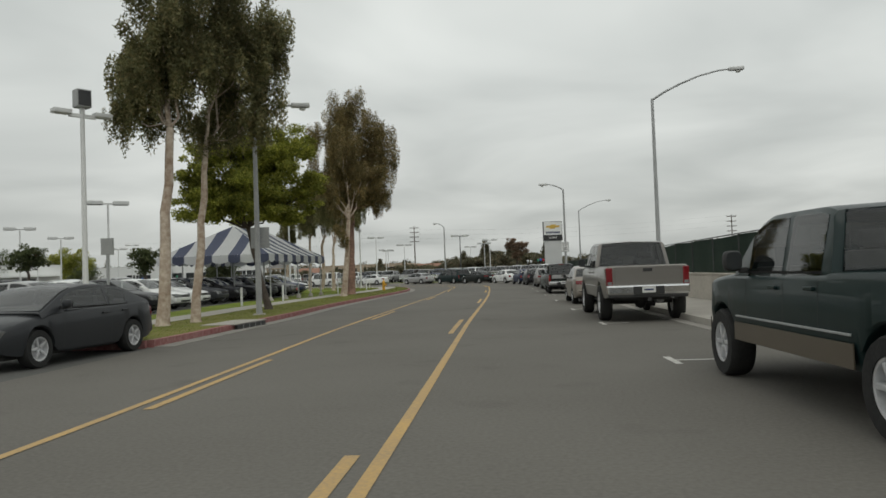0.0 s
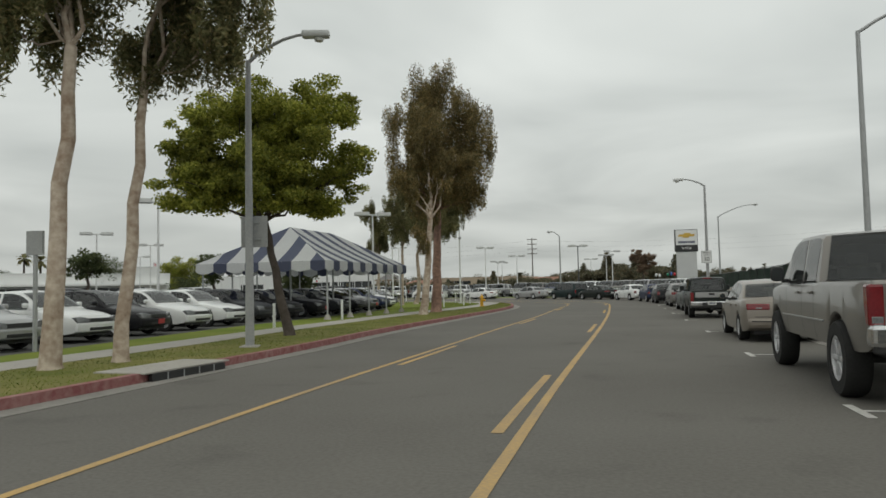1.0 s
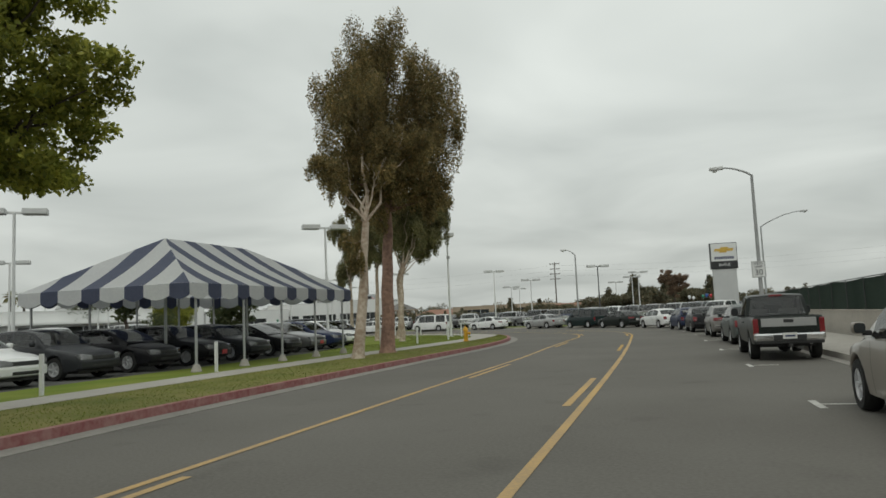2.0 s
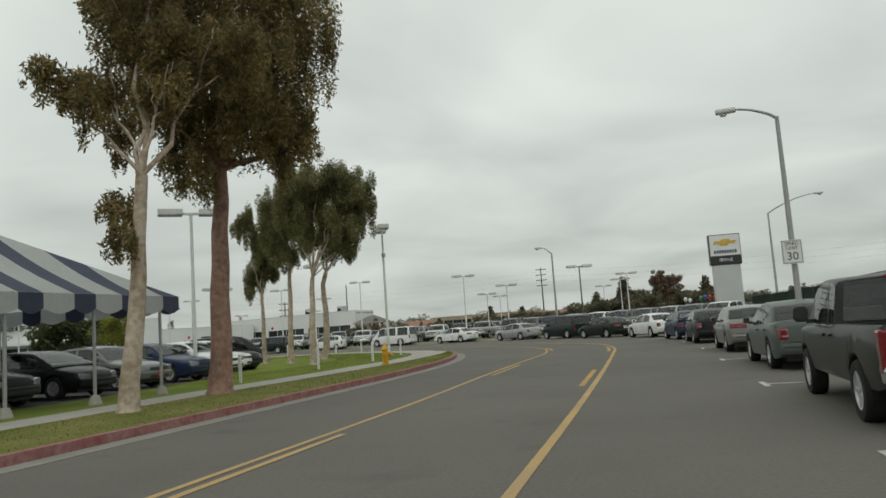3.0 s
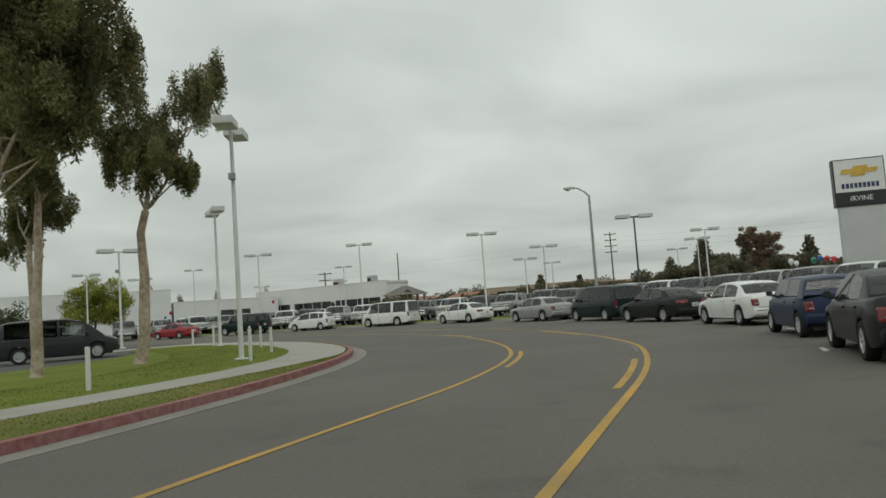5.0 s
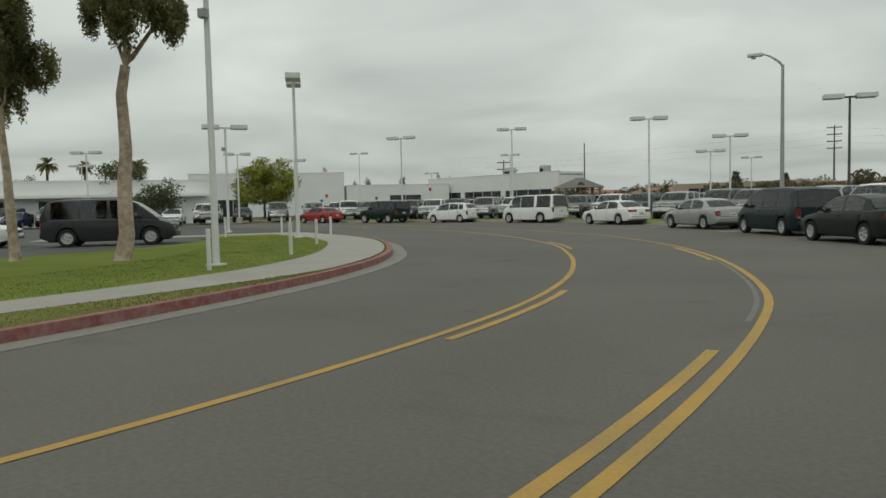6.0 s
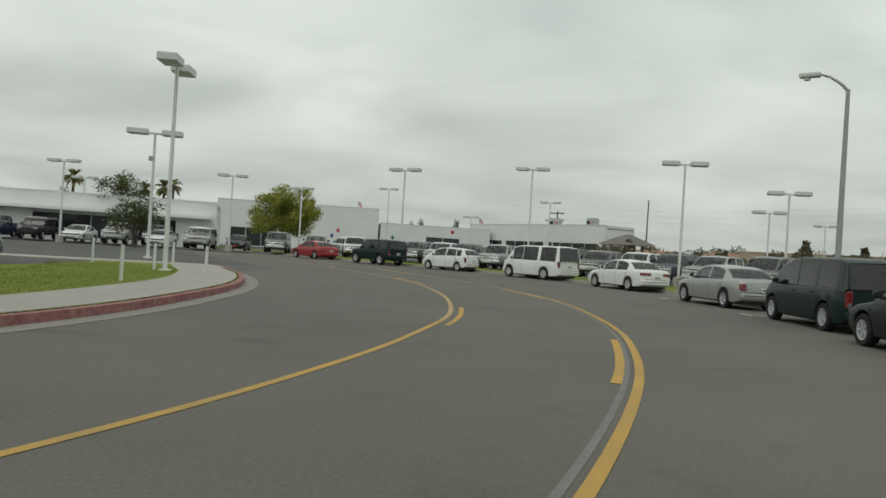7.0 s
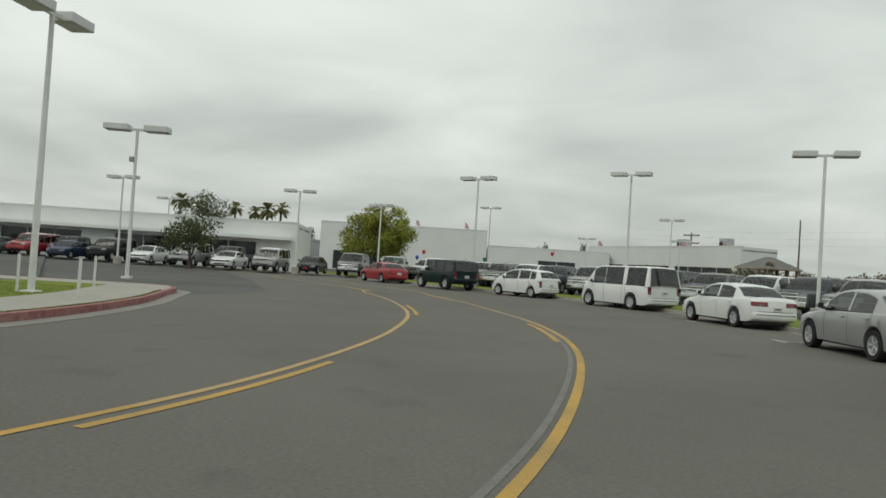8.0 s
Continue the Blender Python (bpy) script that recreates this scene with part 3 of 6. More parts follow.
# ---- cars: x ahead, y left, z up, standing on z = 0 ----
# lower: outline of hood, belt and deck; upper: outline of the glasshouse; both from front to back, x from the middle between the axles
CARS = {
    "sedan": dict(W=1.76, H=1.42, wb=2.68, r=0.315, front=2.28, back=-2.36, belt=0.93,
                  lower=[(2.28, 0.60), (2.18, 0.70), (1.2, 0.87), (0.85, 0.93), (-1.45, 0.98), (-2.25, 0.99), (-2.36, 0.88)],
                  upper=[(1.0, 0.93), (0.25, 1.37), (-0.15, 1.42), (-0.75, 1.40), (-1.15, 1.32), (-1.75, 0.98)],
                  glass=[(0.62, -0.28), (-0.36, -1.22)]),
    "coupe": dict(W=1.75, H=1.38, wb=2.65, r=0.32, front=2.22, back=-2.22, belt=0.95,
                  lower=[(2.22, 0.58), (2.1, 0.70), (1.3, 0.86), (1.0, 0.92), (-1.35, 1.0), (-2.1, 1.02), (-2.22, 0.9)],
                  upper=[(1.3, 0.92), (0.2, 1.34), (-0.3, 1.38), (-0.9, 1.34), (-1.9, 1.02)],
                  glass=[(0.7, -0.55), (-0.62, -1.15)]),
    "hatch": dict(W=1.69, H=1.52, wb=2.50, r=0.30, front=2.0, back=-1.98, belt=0.95,
                  lower=[(2.0, 0.62), (1.9, 0.74), (1.45, 0.90), (1.2, 0.95), (-1.6, 1.02), (-1.98, 0.98)],
                  upper=[(1.45, 0.93), (0.35, 1.46), (-0.2, 1.52), (-1.1, 1.49), (-1.6, 1.40), (-1.93, 1.0)],
                  glass=[(0.75, -0.2), (-0.28, -1.05), (-1.12, -1.5)]),
    "compact": dict(W=1.69, H=1.41, wb=2.47, r=0.30, front=1.85, back=-1.8, belt=0.94,
                    lower=[(1.85, 0.66), (1.75, 0.78), (1.0, 0.92), (0.85, 0.95), (-1.6, 0.97), (-1.8, 0.9)],
                    upper=[(0.95, 0.93), (0.45, 1.37), (0.0, 1.41), (-1.2, 1.39), (-1.5, 1.32), (-1.72, 0.97)],
                    glass=[(0.62, -0.35), (-0.42, -1.3)]),
    "minivan": dict(W=1.90, H=1.74, wb=2.87, r=0.33, front=2.35, back=-2.38, belt=1.0,
                    lower=[(2.35, 0.66), (2.25, 0.80), (1.6, 0.96), (1.35, 1.0), (-2.0, 1.05), (-2.38, 1.02)],
                    upper=[(1.75, 0.97), (0.75, 1.64), (0.1, 1.74), (-1.7, 1.72), (-2.1, 1.62), (-2.34, 1.04)],
                    glass=[(0.98, 0.05), (-0.05, -0.95), (-1.03, -1.95)]),
    "van": dict(W=1.96, H=1.92, wb=2.82, r=0.35, front=2.15, back=-2.5, belt=1.08,
                lower=[(2.15, 0.80), (2.08, 0.98), (1.6, 1.08), (1.35, 1.10), (-2.3, 1.10), (-2.5, 1.08)],
                upper=[(1.65, 1.07), (1.05, 1.80), (0.6, 1.90), (-2.1, 1.92), (-2.36, 1.86), (-2.49, 1.10)],
                glass=[(1.12, 0.34), (0.30, -0.85), (-1.08, -2.25)]),
    "suv": dict(W=1.90, H=1.80, wb=2.75, r=0.39, front=2.2, back=-2.3, belt=1.12, sill=0.42,
                lower=[(2.2, 0.82), (2.12, 1.0), (1.3, 1.1), (0.95, 1.12), (-2.1, 1.13), (-2.3, 1.1)],
                upper=[(1.0, 1.1), (0.45, 1.72), (0.1, 1.80), (-1.8, 1.79), (-2.1, 1.72), (-2.27, 1.12)],
                glass=[(0.62, -0.2), (-0.3, -1.1), (-1.2, -2.0)]),
    "bigsuv": dict(W=2.0, H=1.9, wb=2.95, r=0.40, front=2.45, back=-2.55, belt=1.2, sill=0.42,
                   lower=[(2.45, 0.92), (2.38, 1.1), (1.4, 1.18), (1.1, 1.2), (-2.3, 1.21), (-2.55, 1.15)],
                   upper=[(1.2, 1.18), (0.55, 1.82), (0.2, 1.9), (-2.0, 1.89), (-2.35, 1.82), (-2.52, 1.2)],
                   glass=[(0.75, -0.15), (-0.25, -1.15), (-1.25, -2.2)]),
    "truck": dict(W=2.0, H=1.83, wb=3.65, r=0.40, front=2.75, back=-3.0, belt=1.22, sill=0.46, bed=(-0.98, -2.9, 0.5),
                  lower=[(2.75, 0.95), (2.70, 1.12), (1.7, 1.21), (1.4, 1.22), (-0.9, 1.24), (-0.96, 1.24), (-2.97, 1.24), (-3.0, 1.2)],
                  upper=[(1.5, 1.2), (0.85, 1.75), (0.5, 1.83), (-0.5, 1.82), (-0.8, 1.77), (-0.92, 1.24)],
                  glass=[(0.98, 0.1), (0.0, -0.72)]),
    "lifted": dict(W=2.02, H=2.02, wb=3.65, r=0.45, front=2.75, back=-2.95, belt=1.34, sill=0.58, bed=(-0.98, -2.85, 0.5),
                   lower=[(2.75, 1.08), (2.70, 1.24), (1.7, 1.33), (1.4, 1.34), (-0.9, 1.36), (-0.96, 1.36), (-2.92, 1.36), (-2.95, 1.32)],
                   upper=[(1.5, 1.32), (0.85, 1.93), (0.5, 2.01), (-0.5, 2.0), (-0.8, 1.96), (-0.92, 1.36)],
                   glass=[(0.98, 0.05), (-0.05, -0.72)]),
    "smalltruck": dict(W=1.63, H=1.62, wb=3.0, r=0.34, front=2.35, back=-2.55, belt=1.04, sill=0.40, bed=(-0.62, -2.47, 0.42),
                       lower=[(2.35, 0.80), (2.28, 0.94), (1.4, 1.02), (1.1, 1.04), (-0.55, 1.06), (-0.6, 1.06), (-2.52, 1.06), (-2.55, 1.02)],
                       upper=[(1.2, 1.02), (0.62, 1.55), (0.3, 1.62), (-0.25, 1.61), (-0.48, 1.57), (-0.57, 1.06)],
                       glass=[(0.72, -0.12), (-0.2, -0.5)]),
}
WHEELS = {}


def wheel_meshes(r, style):
    key = (r, style)
    if key not in WHEELS:
        w = 0.11 if r < 0.36 else 0.14
        rr = r * (0.64 if r < 0.36 else 0.60)
        tyre = lathe([(rr, -w), (r * 0.93, -w), (r * 0.985, -w * 0.75), (r, -w * 0.4), (r, w * 0.4), (r * 0.985, w * 0.75), (r * 0.93, w), (rr, w)], 26, "y", True)
        rim = lathe([(0.02, w * 0.55), (rr * 0.24, w * 0.62), (rr * 0.3, w * 0.35), (rr * 0.82, w * 0.1), (rr * 0.9, w * 0.9), (rr * 0.99, w * 0.93), (rr * 0.99, -w * 0.8), (rr * 0.6, -w * 0.8)], 26, "y")
        n = {"five": 5, "six": 6, "seven": 7}[style]
        for k in range(n):
            m = Matrix.Rotation(2 * math.pi * k / n, 4, "Y")
            box(rim, rr * 0.18, rr * 0.92, w * 0.42, w * 0.86, -rr * 0.105, rr * 0.105, 0.012, m)
        WHEELS[key] = (mesh_of("tyre", tyre, RUBBER, 40), mesh_of("rim", rim, ALLOY, 30))
    return WHEELS[key]


def outline(pts, x, soft=False):
    """Height of an outline at x; soft: rounded at its corners, with no overshoot."""
    xs, zs = [p[0] for p in pts][::-1], [p[1] for p in pts][::-1]
    if not soft or x <= xs[0] or x >= xs[-1]:
        return float(np.interp(x, xs, zs))
    h, d = np.diff(xs), np.diff(zs) / np.diff(xs)
    slope = [d[0]] + [0.0 if a * b <= 0 else 2 * a * b / (a + b) for a, b in zip(d, d[1:])] + [d[-1]]
    i = min(int(np.searchsorted(xs, x)), len(xs) - 1) - 1
    t = (x - xs[i]) / h[i]
    return float(zs[i] * (1 + 2 * t) * (1 - t) ** 2 + zs[i + 1] * t * t * (3 - 2 * t) + h[i] * (slope[i] * t * (1 - t) ** 2 - slope[i + 1] * t * t * (1 - t)))


def top_line(c, x):
    """Height of hood, belt and deck; pickups keep the hard step behind the cab."""
    return outline(c["lower"], x, "bed" not in c)


def roof_line(c, x):
    return outline(c["upper"], x, True)


def bowed(c, kind, co):
    """Pulls nose and tail round in plan, and tucks them in above and below the bumpers."""
    w, x = c["W"] / 2, co.x
    boxy = "bed" in c
    fb, ft, rb, rt = (0.13, 0.02, 0.03, 0.0) if boxy else (0.15, 0.03, 0.07, 0.01) if kind in ("van", "suv", "bigsuv", "minivan") else (0.24, 0.05, 0.17, 0.045)
    side = min(1.15, abs(co.y) / w) ** 2.2
    lift = ((co.z - 0.52) / 0.4) ** 2
    reach = 0.85
    u = max(0.0, min(1.0, (x - (c["front"] - reach)) / reach))
    v = max(0.0, min(1.0, ((c["back"] + reach) - x) / reach))
    u, v = u * u * (3 - 2 * u), v * v * (3 - 2 * v)
    co.x -= u * (fb * side + ft * min(1.5, lift)) - v * (rb * side + rt * min(1.5, lift))


def shape_ends(car, kind):
    """Bends every part at the car's ends to its rounded plan; wide parts are cut across first, so that they can bend."""
    c = CARS[kind]
    for ob in car.children_recursive:
        if ob.name.split(".")[0] in ("wheel", "rim", "tyre", "roof", "windscreen", "rear_window", "side_window", "cabin_lining", "seat", "headrest", "dashboard", "underbody", "wheel_well", "bed_liner"):
            continue
        me = ob.data
        xs = [v.co.x for v in me.vertices]
        if max(xs) < c["front"] - 0.9 and min(xs) > c["back"] + 0.9:
            continue
        ys = [v.co.y for v in me.vertices]
        bm = bmesh.new()
        bm.from_mesh(me)
        if max(ys) - min(ys) > 0.25:
            for k in range(-6, 7):
                y = k * c["W"] / 14
                if min(ys) + 0.01 < y < max(ys) - 0.01:
                    bmesh.ops.bisect_plane(bm, geom=bm.verts[:] + bm.edges[:] + bm.faces[:], dist=0.0005, plane_co=(0, y, 0), plane_no=(0, 1, 0))
        for v in bm.verts:
            bowed(c, kind, v.co)
        bm.to_mesh(me)
        bm.free()


def half_width(c, x):
    """Half the body's width, rounded in plan towards nose and tail."""
    w = c["W"] / 2
    a = c["front"] - 0.75
    b = c["back"] + 0.6
    if x > a:
        u = (x - a) / 0.75
        return w * (1 - 0.20 * u ** 2.6)
    if x < b:
        u = (b - x) / 0.6
        return w * (1 - (0.05 if "bed" in c else 0.11) * u ** 2.6)
    return w


def glass_y(c, z, x):
    """Half width of the glasshouse at a height."""
    top = c["H"]
    t = (z - c["belt"]) / (top - c["belt"])
    lean = 0.76 if top < 1.6 else 0.83
    return (c["W"] / 2) * (0.955 + (lean - 0.955) * t)


def side_y(c, x, z):
    """Half width of the body's flank at a height, away from the wheel arches."""
    w, zt, sill = half_width(c, x), outline(c["lower"], x), c.get("sill", 0.24)
    return float(np.interp(z, [sill, sill + 0.16, 0.62 * zt + 0.04, zt - 0.07], [0.955 * w, 0.985 * w, w, 0.985 * w]))


def make_car(kind, colour, label, category="car", lite=False, lower_colour=None, wheels="five", plate=None, chrome=False, clad=False, tail="corner", front_plate=None):
    c = CARS[kind]
    P = PAINT[colour]
    car = thing({"truck": "pickup_truck", "lifted": "pickup_truck", "smalltruck": "pickup_truck"}.get(kind, "parked_" + {"suv": "suv", "bigsuv": "suv", "van": "van", "minivan": "minivan"}.get(kind, "car")), label, category)
    r, wb, W = c["r"], c["wb"], c["W"]
    sill = c.get("sill", 0.24)
    f, b = c["front"], c["back"]
    ra = r * 1.17
    axles = (wb / 2, -wb / 2)
    xs = set(np.linspace(b, f, 30).round(3))
    for ax in axles:
        xs |= set((ax + ra * np.cos(np.linspace(0, math.pi, 13))).round(3))
    xs |= {p[0] for p in c["lower"]} | {f - 0.03, f - 0.09, b + 0.03, b + 0.09}
    if "bed" in c:
        xs |= {c["bed"][0], c["bed"][0] - 0.02, c["bed"][1], c["bed"][1] + 0.02}
    xs = sorted(xs)
    bm = bmesh.new()
    rings = []
    for x in xs:
        w, zt = half_width(c, x), top_line(c, x)
        end = min(f - x, x - b)
        z0 = sill + (0.10 * (1 - end / 0.35) ** 2 if end < 0.35 else 0)
        arch = z0
        for ax in axles:
            if abs(x - ax) < ra:
                arch = max(arch, r + math.sqrt(ra * ra - (x - ax) ** 2) * 0.99)
        zs = zt - 0.07
        z1 = min(max(arch + 0.015, sill + 0.16), zs - 0.03)
        z2 = min(max(z1 + 0.015, 0.62 * zt + 0.04), zs - 0.015)
        arch = min(arch, z1 - 0.01)
        cav = 0.0
        if "bed" in c and c["bed"][1] <= x <= c["bed"][0]:
            cav = c["bed"][2]
        crown = 0.0 if "bed" in c and x < c["bed"][0] + 0.1 else 0.045
        soft = 0.0 if "bed" in c and x < c["bed"][0] + 0.1 else 1.0
        inner = max(arch, sill + 0.02)
        half = [(0, inner), (w * 0.72, inner), (w * 0.955, arch), (w * 0.985, z1 - 0.004), (w, z2), (w * 0.985, zs), (w * (0.955 + 0.012 * soft), zt - 0.012 - 0.022 * soft), (w * 0.925, zt - 0.009 * soft), (w * (0.91 - 0.05 * soft), zt),
                (w * (0.885 - 0.13 * soft), zt - cav + crown * 0.3), (w * 0.45, zt - cav + crown * 0.8), (0, zt - cav + crown)]
        ring = [bm.verts.new((x, y, z)) for y, z in half] + [bm.verts.new((x, -y, z)) for y, z in half[-2:0:-1]]
        rings.append(ring)
    for a, d in zip(rings, rings[1:]):
        for k in range(len(a)):
            bm.faces.new((a[k], a[(k + 1) % len(a)], d[(k + 1) % len(a)], d[k]))
    n = len(rings[0])
    for ring in (rings[0], rings[-1]):
        for k in range(n // 2):
            loop = [ring[k], ring[k + 1], ring[(n - k - 1) % n], ring[(n - k) % n]]
            bm.faces.new(list(dict.fromkeys(loop)))
    body = part("body", bm, P, car, smooth=36)
    if lower_colour:
        for s in (1, -1):
            for x0, x1 in ((axles[1] + ra + 0.02, axles[0] - ra - 0.02), (b + 0.06, axles[1] - ra - 0.02), (axles[0] + ra + 0.02, f - 0.35)):
                n = 6
                bm = bmesh.new()
                for k in range(n):
                    xa, xb = x0 + (x1 - x0) * k / n, x0 + (x1 - x0) * (k + 1) / n
                    ya, yb = s * (half_width(c, xa) + 0.006), s * (half_width(c, xb) + 0.006)
                    bm.faces.new([bm.verts.new(q) for q in ((xa, ya, sill + 0.02), (xb, yb, sill + 0.02), (xb, yb, sill + 0.22), (xa, ya, sill + 0.22))])
                bmesh.ops.remove_doubles(bm, verts=bm.verts[:], dist=0.001)
                bmesh.ops.solidify(bm, geom=bm.faces[:], thickness=0.01)
                part("lower_panel", bm, PAINT[lower_colour], car, "tan painted lower body panel")
    # underbody and arches: one dark pan between the wheels
    part("underbody", boxed(b + 0.25, f - 0.3, -W * 0.36, W * 0.36, sill - 0.06, sill + 0.12), BLACKPLASTIC, car)
    for ax in axles:
        part("wheel_well", boxed(ax - ra * 0.9, ax + ra * 0.9, -W * 0.38, W * 0.38, sill, r + ra * 0.9), BLACKPLASTIC, car)
    # glasshouse shell
    up = c["upper"]
    bm = bmesh.new()
    roof_front = max(p[0] for p in up[1:] if p[1] > c["H"] - 0.13)
    roof_back = min(p[0] for p in up[:-1] if p[1] > c["H"] - 0.13)
    upright = "bed" in c or kind in ("van", "suv", "bigsuv", "minivan")
    front_glass = (roof_front + 0.04, up[0][0] - 0.06)
    rear_glass = (up[-1][0], up[-2][0]) if upright else (up[-1][0] + 0.06, roof_back - 0.04)
    gx = sorted(set(np.linspace(up[-1][0], up[0][0], 34).round(3)) | {p[0] for p in up} | {v for g in c["glass"] for v in g} | set(front_glass) | set(rear_glass))
    rings = []
    for x in gx:
        z = roof_line(c, x)
        base = min(c["belt"] - 0.03, top_line(c, x) - 0.03, z - 0.01)
        y1 = glass_y(c, z - 0.05, x)
        y0 = glass_y(c, base, x)
        zc = max(z - 0.06, base + 0.004)
        half = [(y0, base), (glass_y(c, zc, x), zc), (y1 - 0.035, z - 0.012), (y1 - 0.10, z), (0, z + 0.03 * min(1, (z - base) / 0.3))]
        rings.append([bm.verts.new((x, y, q)) for y, q in half] + [bm.verts.new((x, -y, q)) for y, q in half[-2::-1]])
    for a, d, xa, xb in zip(rings, rings[1:], gx, gx[1:]):
        xm = (xa + xb) / 2
        side_open = any(g[1] < xm < g[0] for g in c["glass"])
        top_open = front_glass[0] < xm < front_glass[1] or rear_glass[0] < xm < rear_glass[1]
        for k in range(len(a) - 1):
            if (k in (0, 7) and side_open) or (k in (3, 4) and top_open):
                continue
            bm.faces.new((a[k], a[k + 1], d[k + 1], d[k]))
    bmesh.ops.recalc_face_normals(bm, faces=bm.faces)
    bmesh.ops.solidify(bm, geom=bm.faces[:], thickness=0.03)
    part("roof", bm, P, car, smooth=35)
    # cabin: dark lining at belt height, seats and headrests
    bm = bmesh.new()
    rows = []
    for x in np.linspace(up[-1][0] + 0.12, up[0][0] - 0.14, 8):
        z, w = top_line(c, x) + 0.034, half_width(c, x) * 0.86
        rows.append([bm.verts.new((x, y, z)) for y in (-w, 0, w)])
    for a, d in zip(rows, rows[1:]):
        for k in range(2):
            bm.faces.new((a[k], a[k + 1], d[k + 1], d[k]))
    part("cabin_lining", bm, CABIN, car)
    belt = c["belt"]
    places = [(c["glass"][0][1] + 0.06, (-0.21 * W, 0.21 * W))]
    if len(c["glass"]) > 1 and kind != "smalltruck":
        places.append((c["glass"][1][1] + 0.16, (-0.21 * W, 0.21 * W)))
    for x, ys in places:
        for y in ys:
            seat = part("seat", boxed(x - 0.09, x + 0.05, y - 0.23, y + 0.23, belt - 0.02, belt + 0.20, 0.04), CABIN, car)
            part("headrest", boxed(x - 0.08, x + 0.02, y - 0.13, y + 0.13, belt + 0.22, min(belt + 0.38, c["H"] - 0.12), 0.035), CABIN, seat)
    part("dashboard", boxed(up[0][0] - 0.75, up[0][0] - 0.3, -W * 0.40, W * 0.40, belt - 0.02, belt + 0.07, 0.03), CABIN, car)
    # windscreen and rear window, following the slopes of the shell
    def screen(name, x0, x1):
        bm = bmesh.new()
        rows = []
        for k in range(11):
            x = x0 + (x1 - x0) * k / 10
            z = roof_line(c, x)
            y1 = glass_y(c, z - 0.05, x) - 0.075
            base = c["belt"]
            cr = 0.03 * max(0, min(1, (z - base) / 0.3))
            rows.append([bm.verts.new((x, y1 * u, z + cr * (1 - abs(u)) + 0.012)) for u in (-1, -0.6, -0.2, 0.2, 0.6, 1)])
        for a, d in zip(rows, rows[1:]):
            for k in range(5):
                bm.faces.new((a[k], a[k + 1], d[k + 1], d[k]))
        part(name, bm, CARGLASS, car, smooth=60)
    screen("windscreen", up[0][0] - 0.06, roof_front + 0.04)
    shade = PRIVACY if kind in ("van", "suv", "bigsuv", "minivan") else CARGLASS
    if upright:
        # upright rear glass
        bm = bmesh.new()
        xa, xb = up[-1][0], up[-2][0]
        za, zb = c["belt"] + 0.03, roof_line(c, xb) + 0.0
        rows = []
        for k in range(3):
            z = za + (zb - za) * k / 2
            t = (z - up[-1][1]) / (up[-2][1] - up[-1][1])
            x = xa + (xb - xa) * min(1, max(0, t)) - 0.03
            y = glass_y(c, z, x) - 0.085
            rows.append([bm.verts.new((x, y * u, z)) for u in (-1, 0, 1)])
        for a, d in zip(rows, rows[1:]):
            for k in range(2):
                bm.faces.new((a[k], a[k + 1], d[k + 1], d[k]))
        part("rear_window", bm, shade, car)
    else:
        screen("rear_window", up[-1][0] + 0.06, roof_back - 0.04)
    for s in (1, -1):
        for i, (x1, x0) in enumerate(c["glass"]):
            bm = bmesh.new()
            rows = []
            for k in range(9):
                x = x0 + (x1 - x0) * k / 8
                lo = c["belt"] - 0.02
                hi = max(lo + 0.02, roof_line(c, x) - 0.055)
                rows.append([bm.verts.new((x, s * (glass_y(c, z, x) + 0.004), z)) for z in (lo, (lo + hi) / 2, hi)])
            for a, d in zip(rows, rows[1:]):
                for k in range(2):
                    bm.faces.new((a[k], a[k + 1], d[k + 1], d[k]))
            part("side_window", bm, shade if i else CARGLASS, car)
    # wheels
    tyre, rim = wheel_meshes(r, wheels)
    for ax in axles:
        for s in (1, -1):
            hub = part("wheel", tyre, None, car)
            hub.matrix_basis = Matrix.Translation((ax, s * (W / 2 - (0.115 if r < 0.36 else 0.12)), r)) @ Matrix.Rotation(0 if s > 0 else math.pi, 4, "Z")
            part("rim", rim, None, hub, "silver alloy rim")
    # lamps, bumpers, grille, plates
    zf = top_line(c, f - 0.08)
    zr = top_line(c, b + 0.06)
    wf, wr = half_width(c, f), half_width(c, b)
    tall = kind in ("van", "suv", "bigsuv", "truck", "lifted", "smalltruck", "minivan", "hatch")
    bumper = CHROME if chrome else P
    truck = "bed" in c
    lh = 0.15 if not truck else 0.20
    for s in (1, -1):
        y0, y1 = sorted((s * (wf * 0.58), s * (wf * 1.03)))
        if truck or kind in ("van", "suv", "bigsuv"):
            part("headlight", boxed(f - 0.24, f + 0.014, y0, y1, zf - (0.34 if truck else lh) - 0.02, zf - 0.03, 0.03), CLEARLENS, car)
        else:
            part("headlight", prism([(wf * 0.54, zf - 0.16), (wf * 1.0, zf - 0.16), (wf * 1.08, zf - 0.0), (wf * 0.92, zf + 0.02), (wf * 0.56, zf - 0.03)], f - 0.36, f + 0.012, s), CLEARLENS, car)
        y0, y1 = sorted((s * (wr * (0.85 if tall else 0.40 if tail == "wide" else 0.70)), s * (wr * 1.012 + 0.004)))
        t0, t1 = (zr - (0.48 if truck else 0.42), zr - 0.04) if tall else (zr - 0.22, zr - 0.07) if tail == "wide" else (zr - 0.30, zr - 0.04)
        if kind == "van":
            t0, t1 = 0.72, 1.06
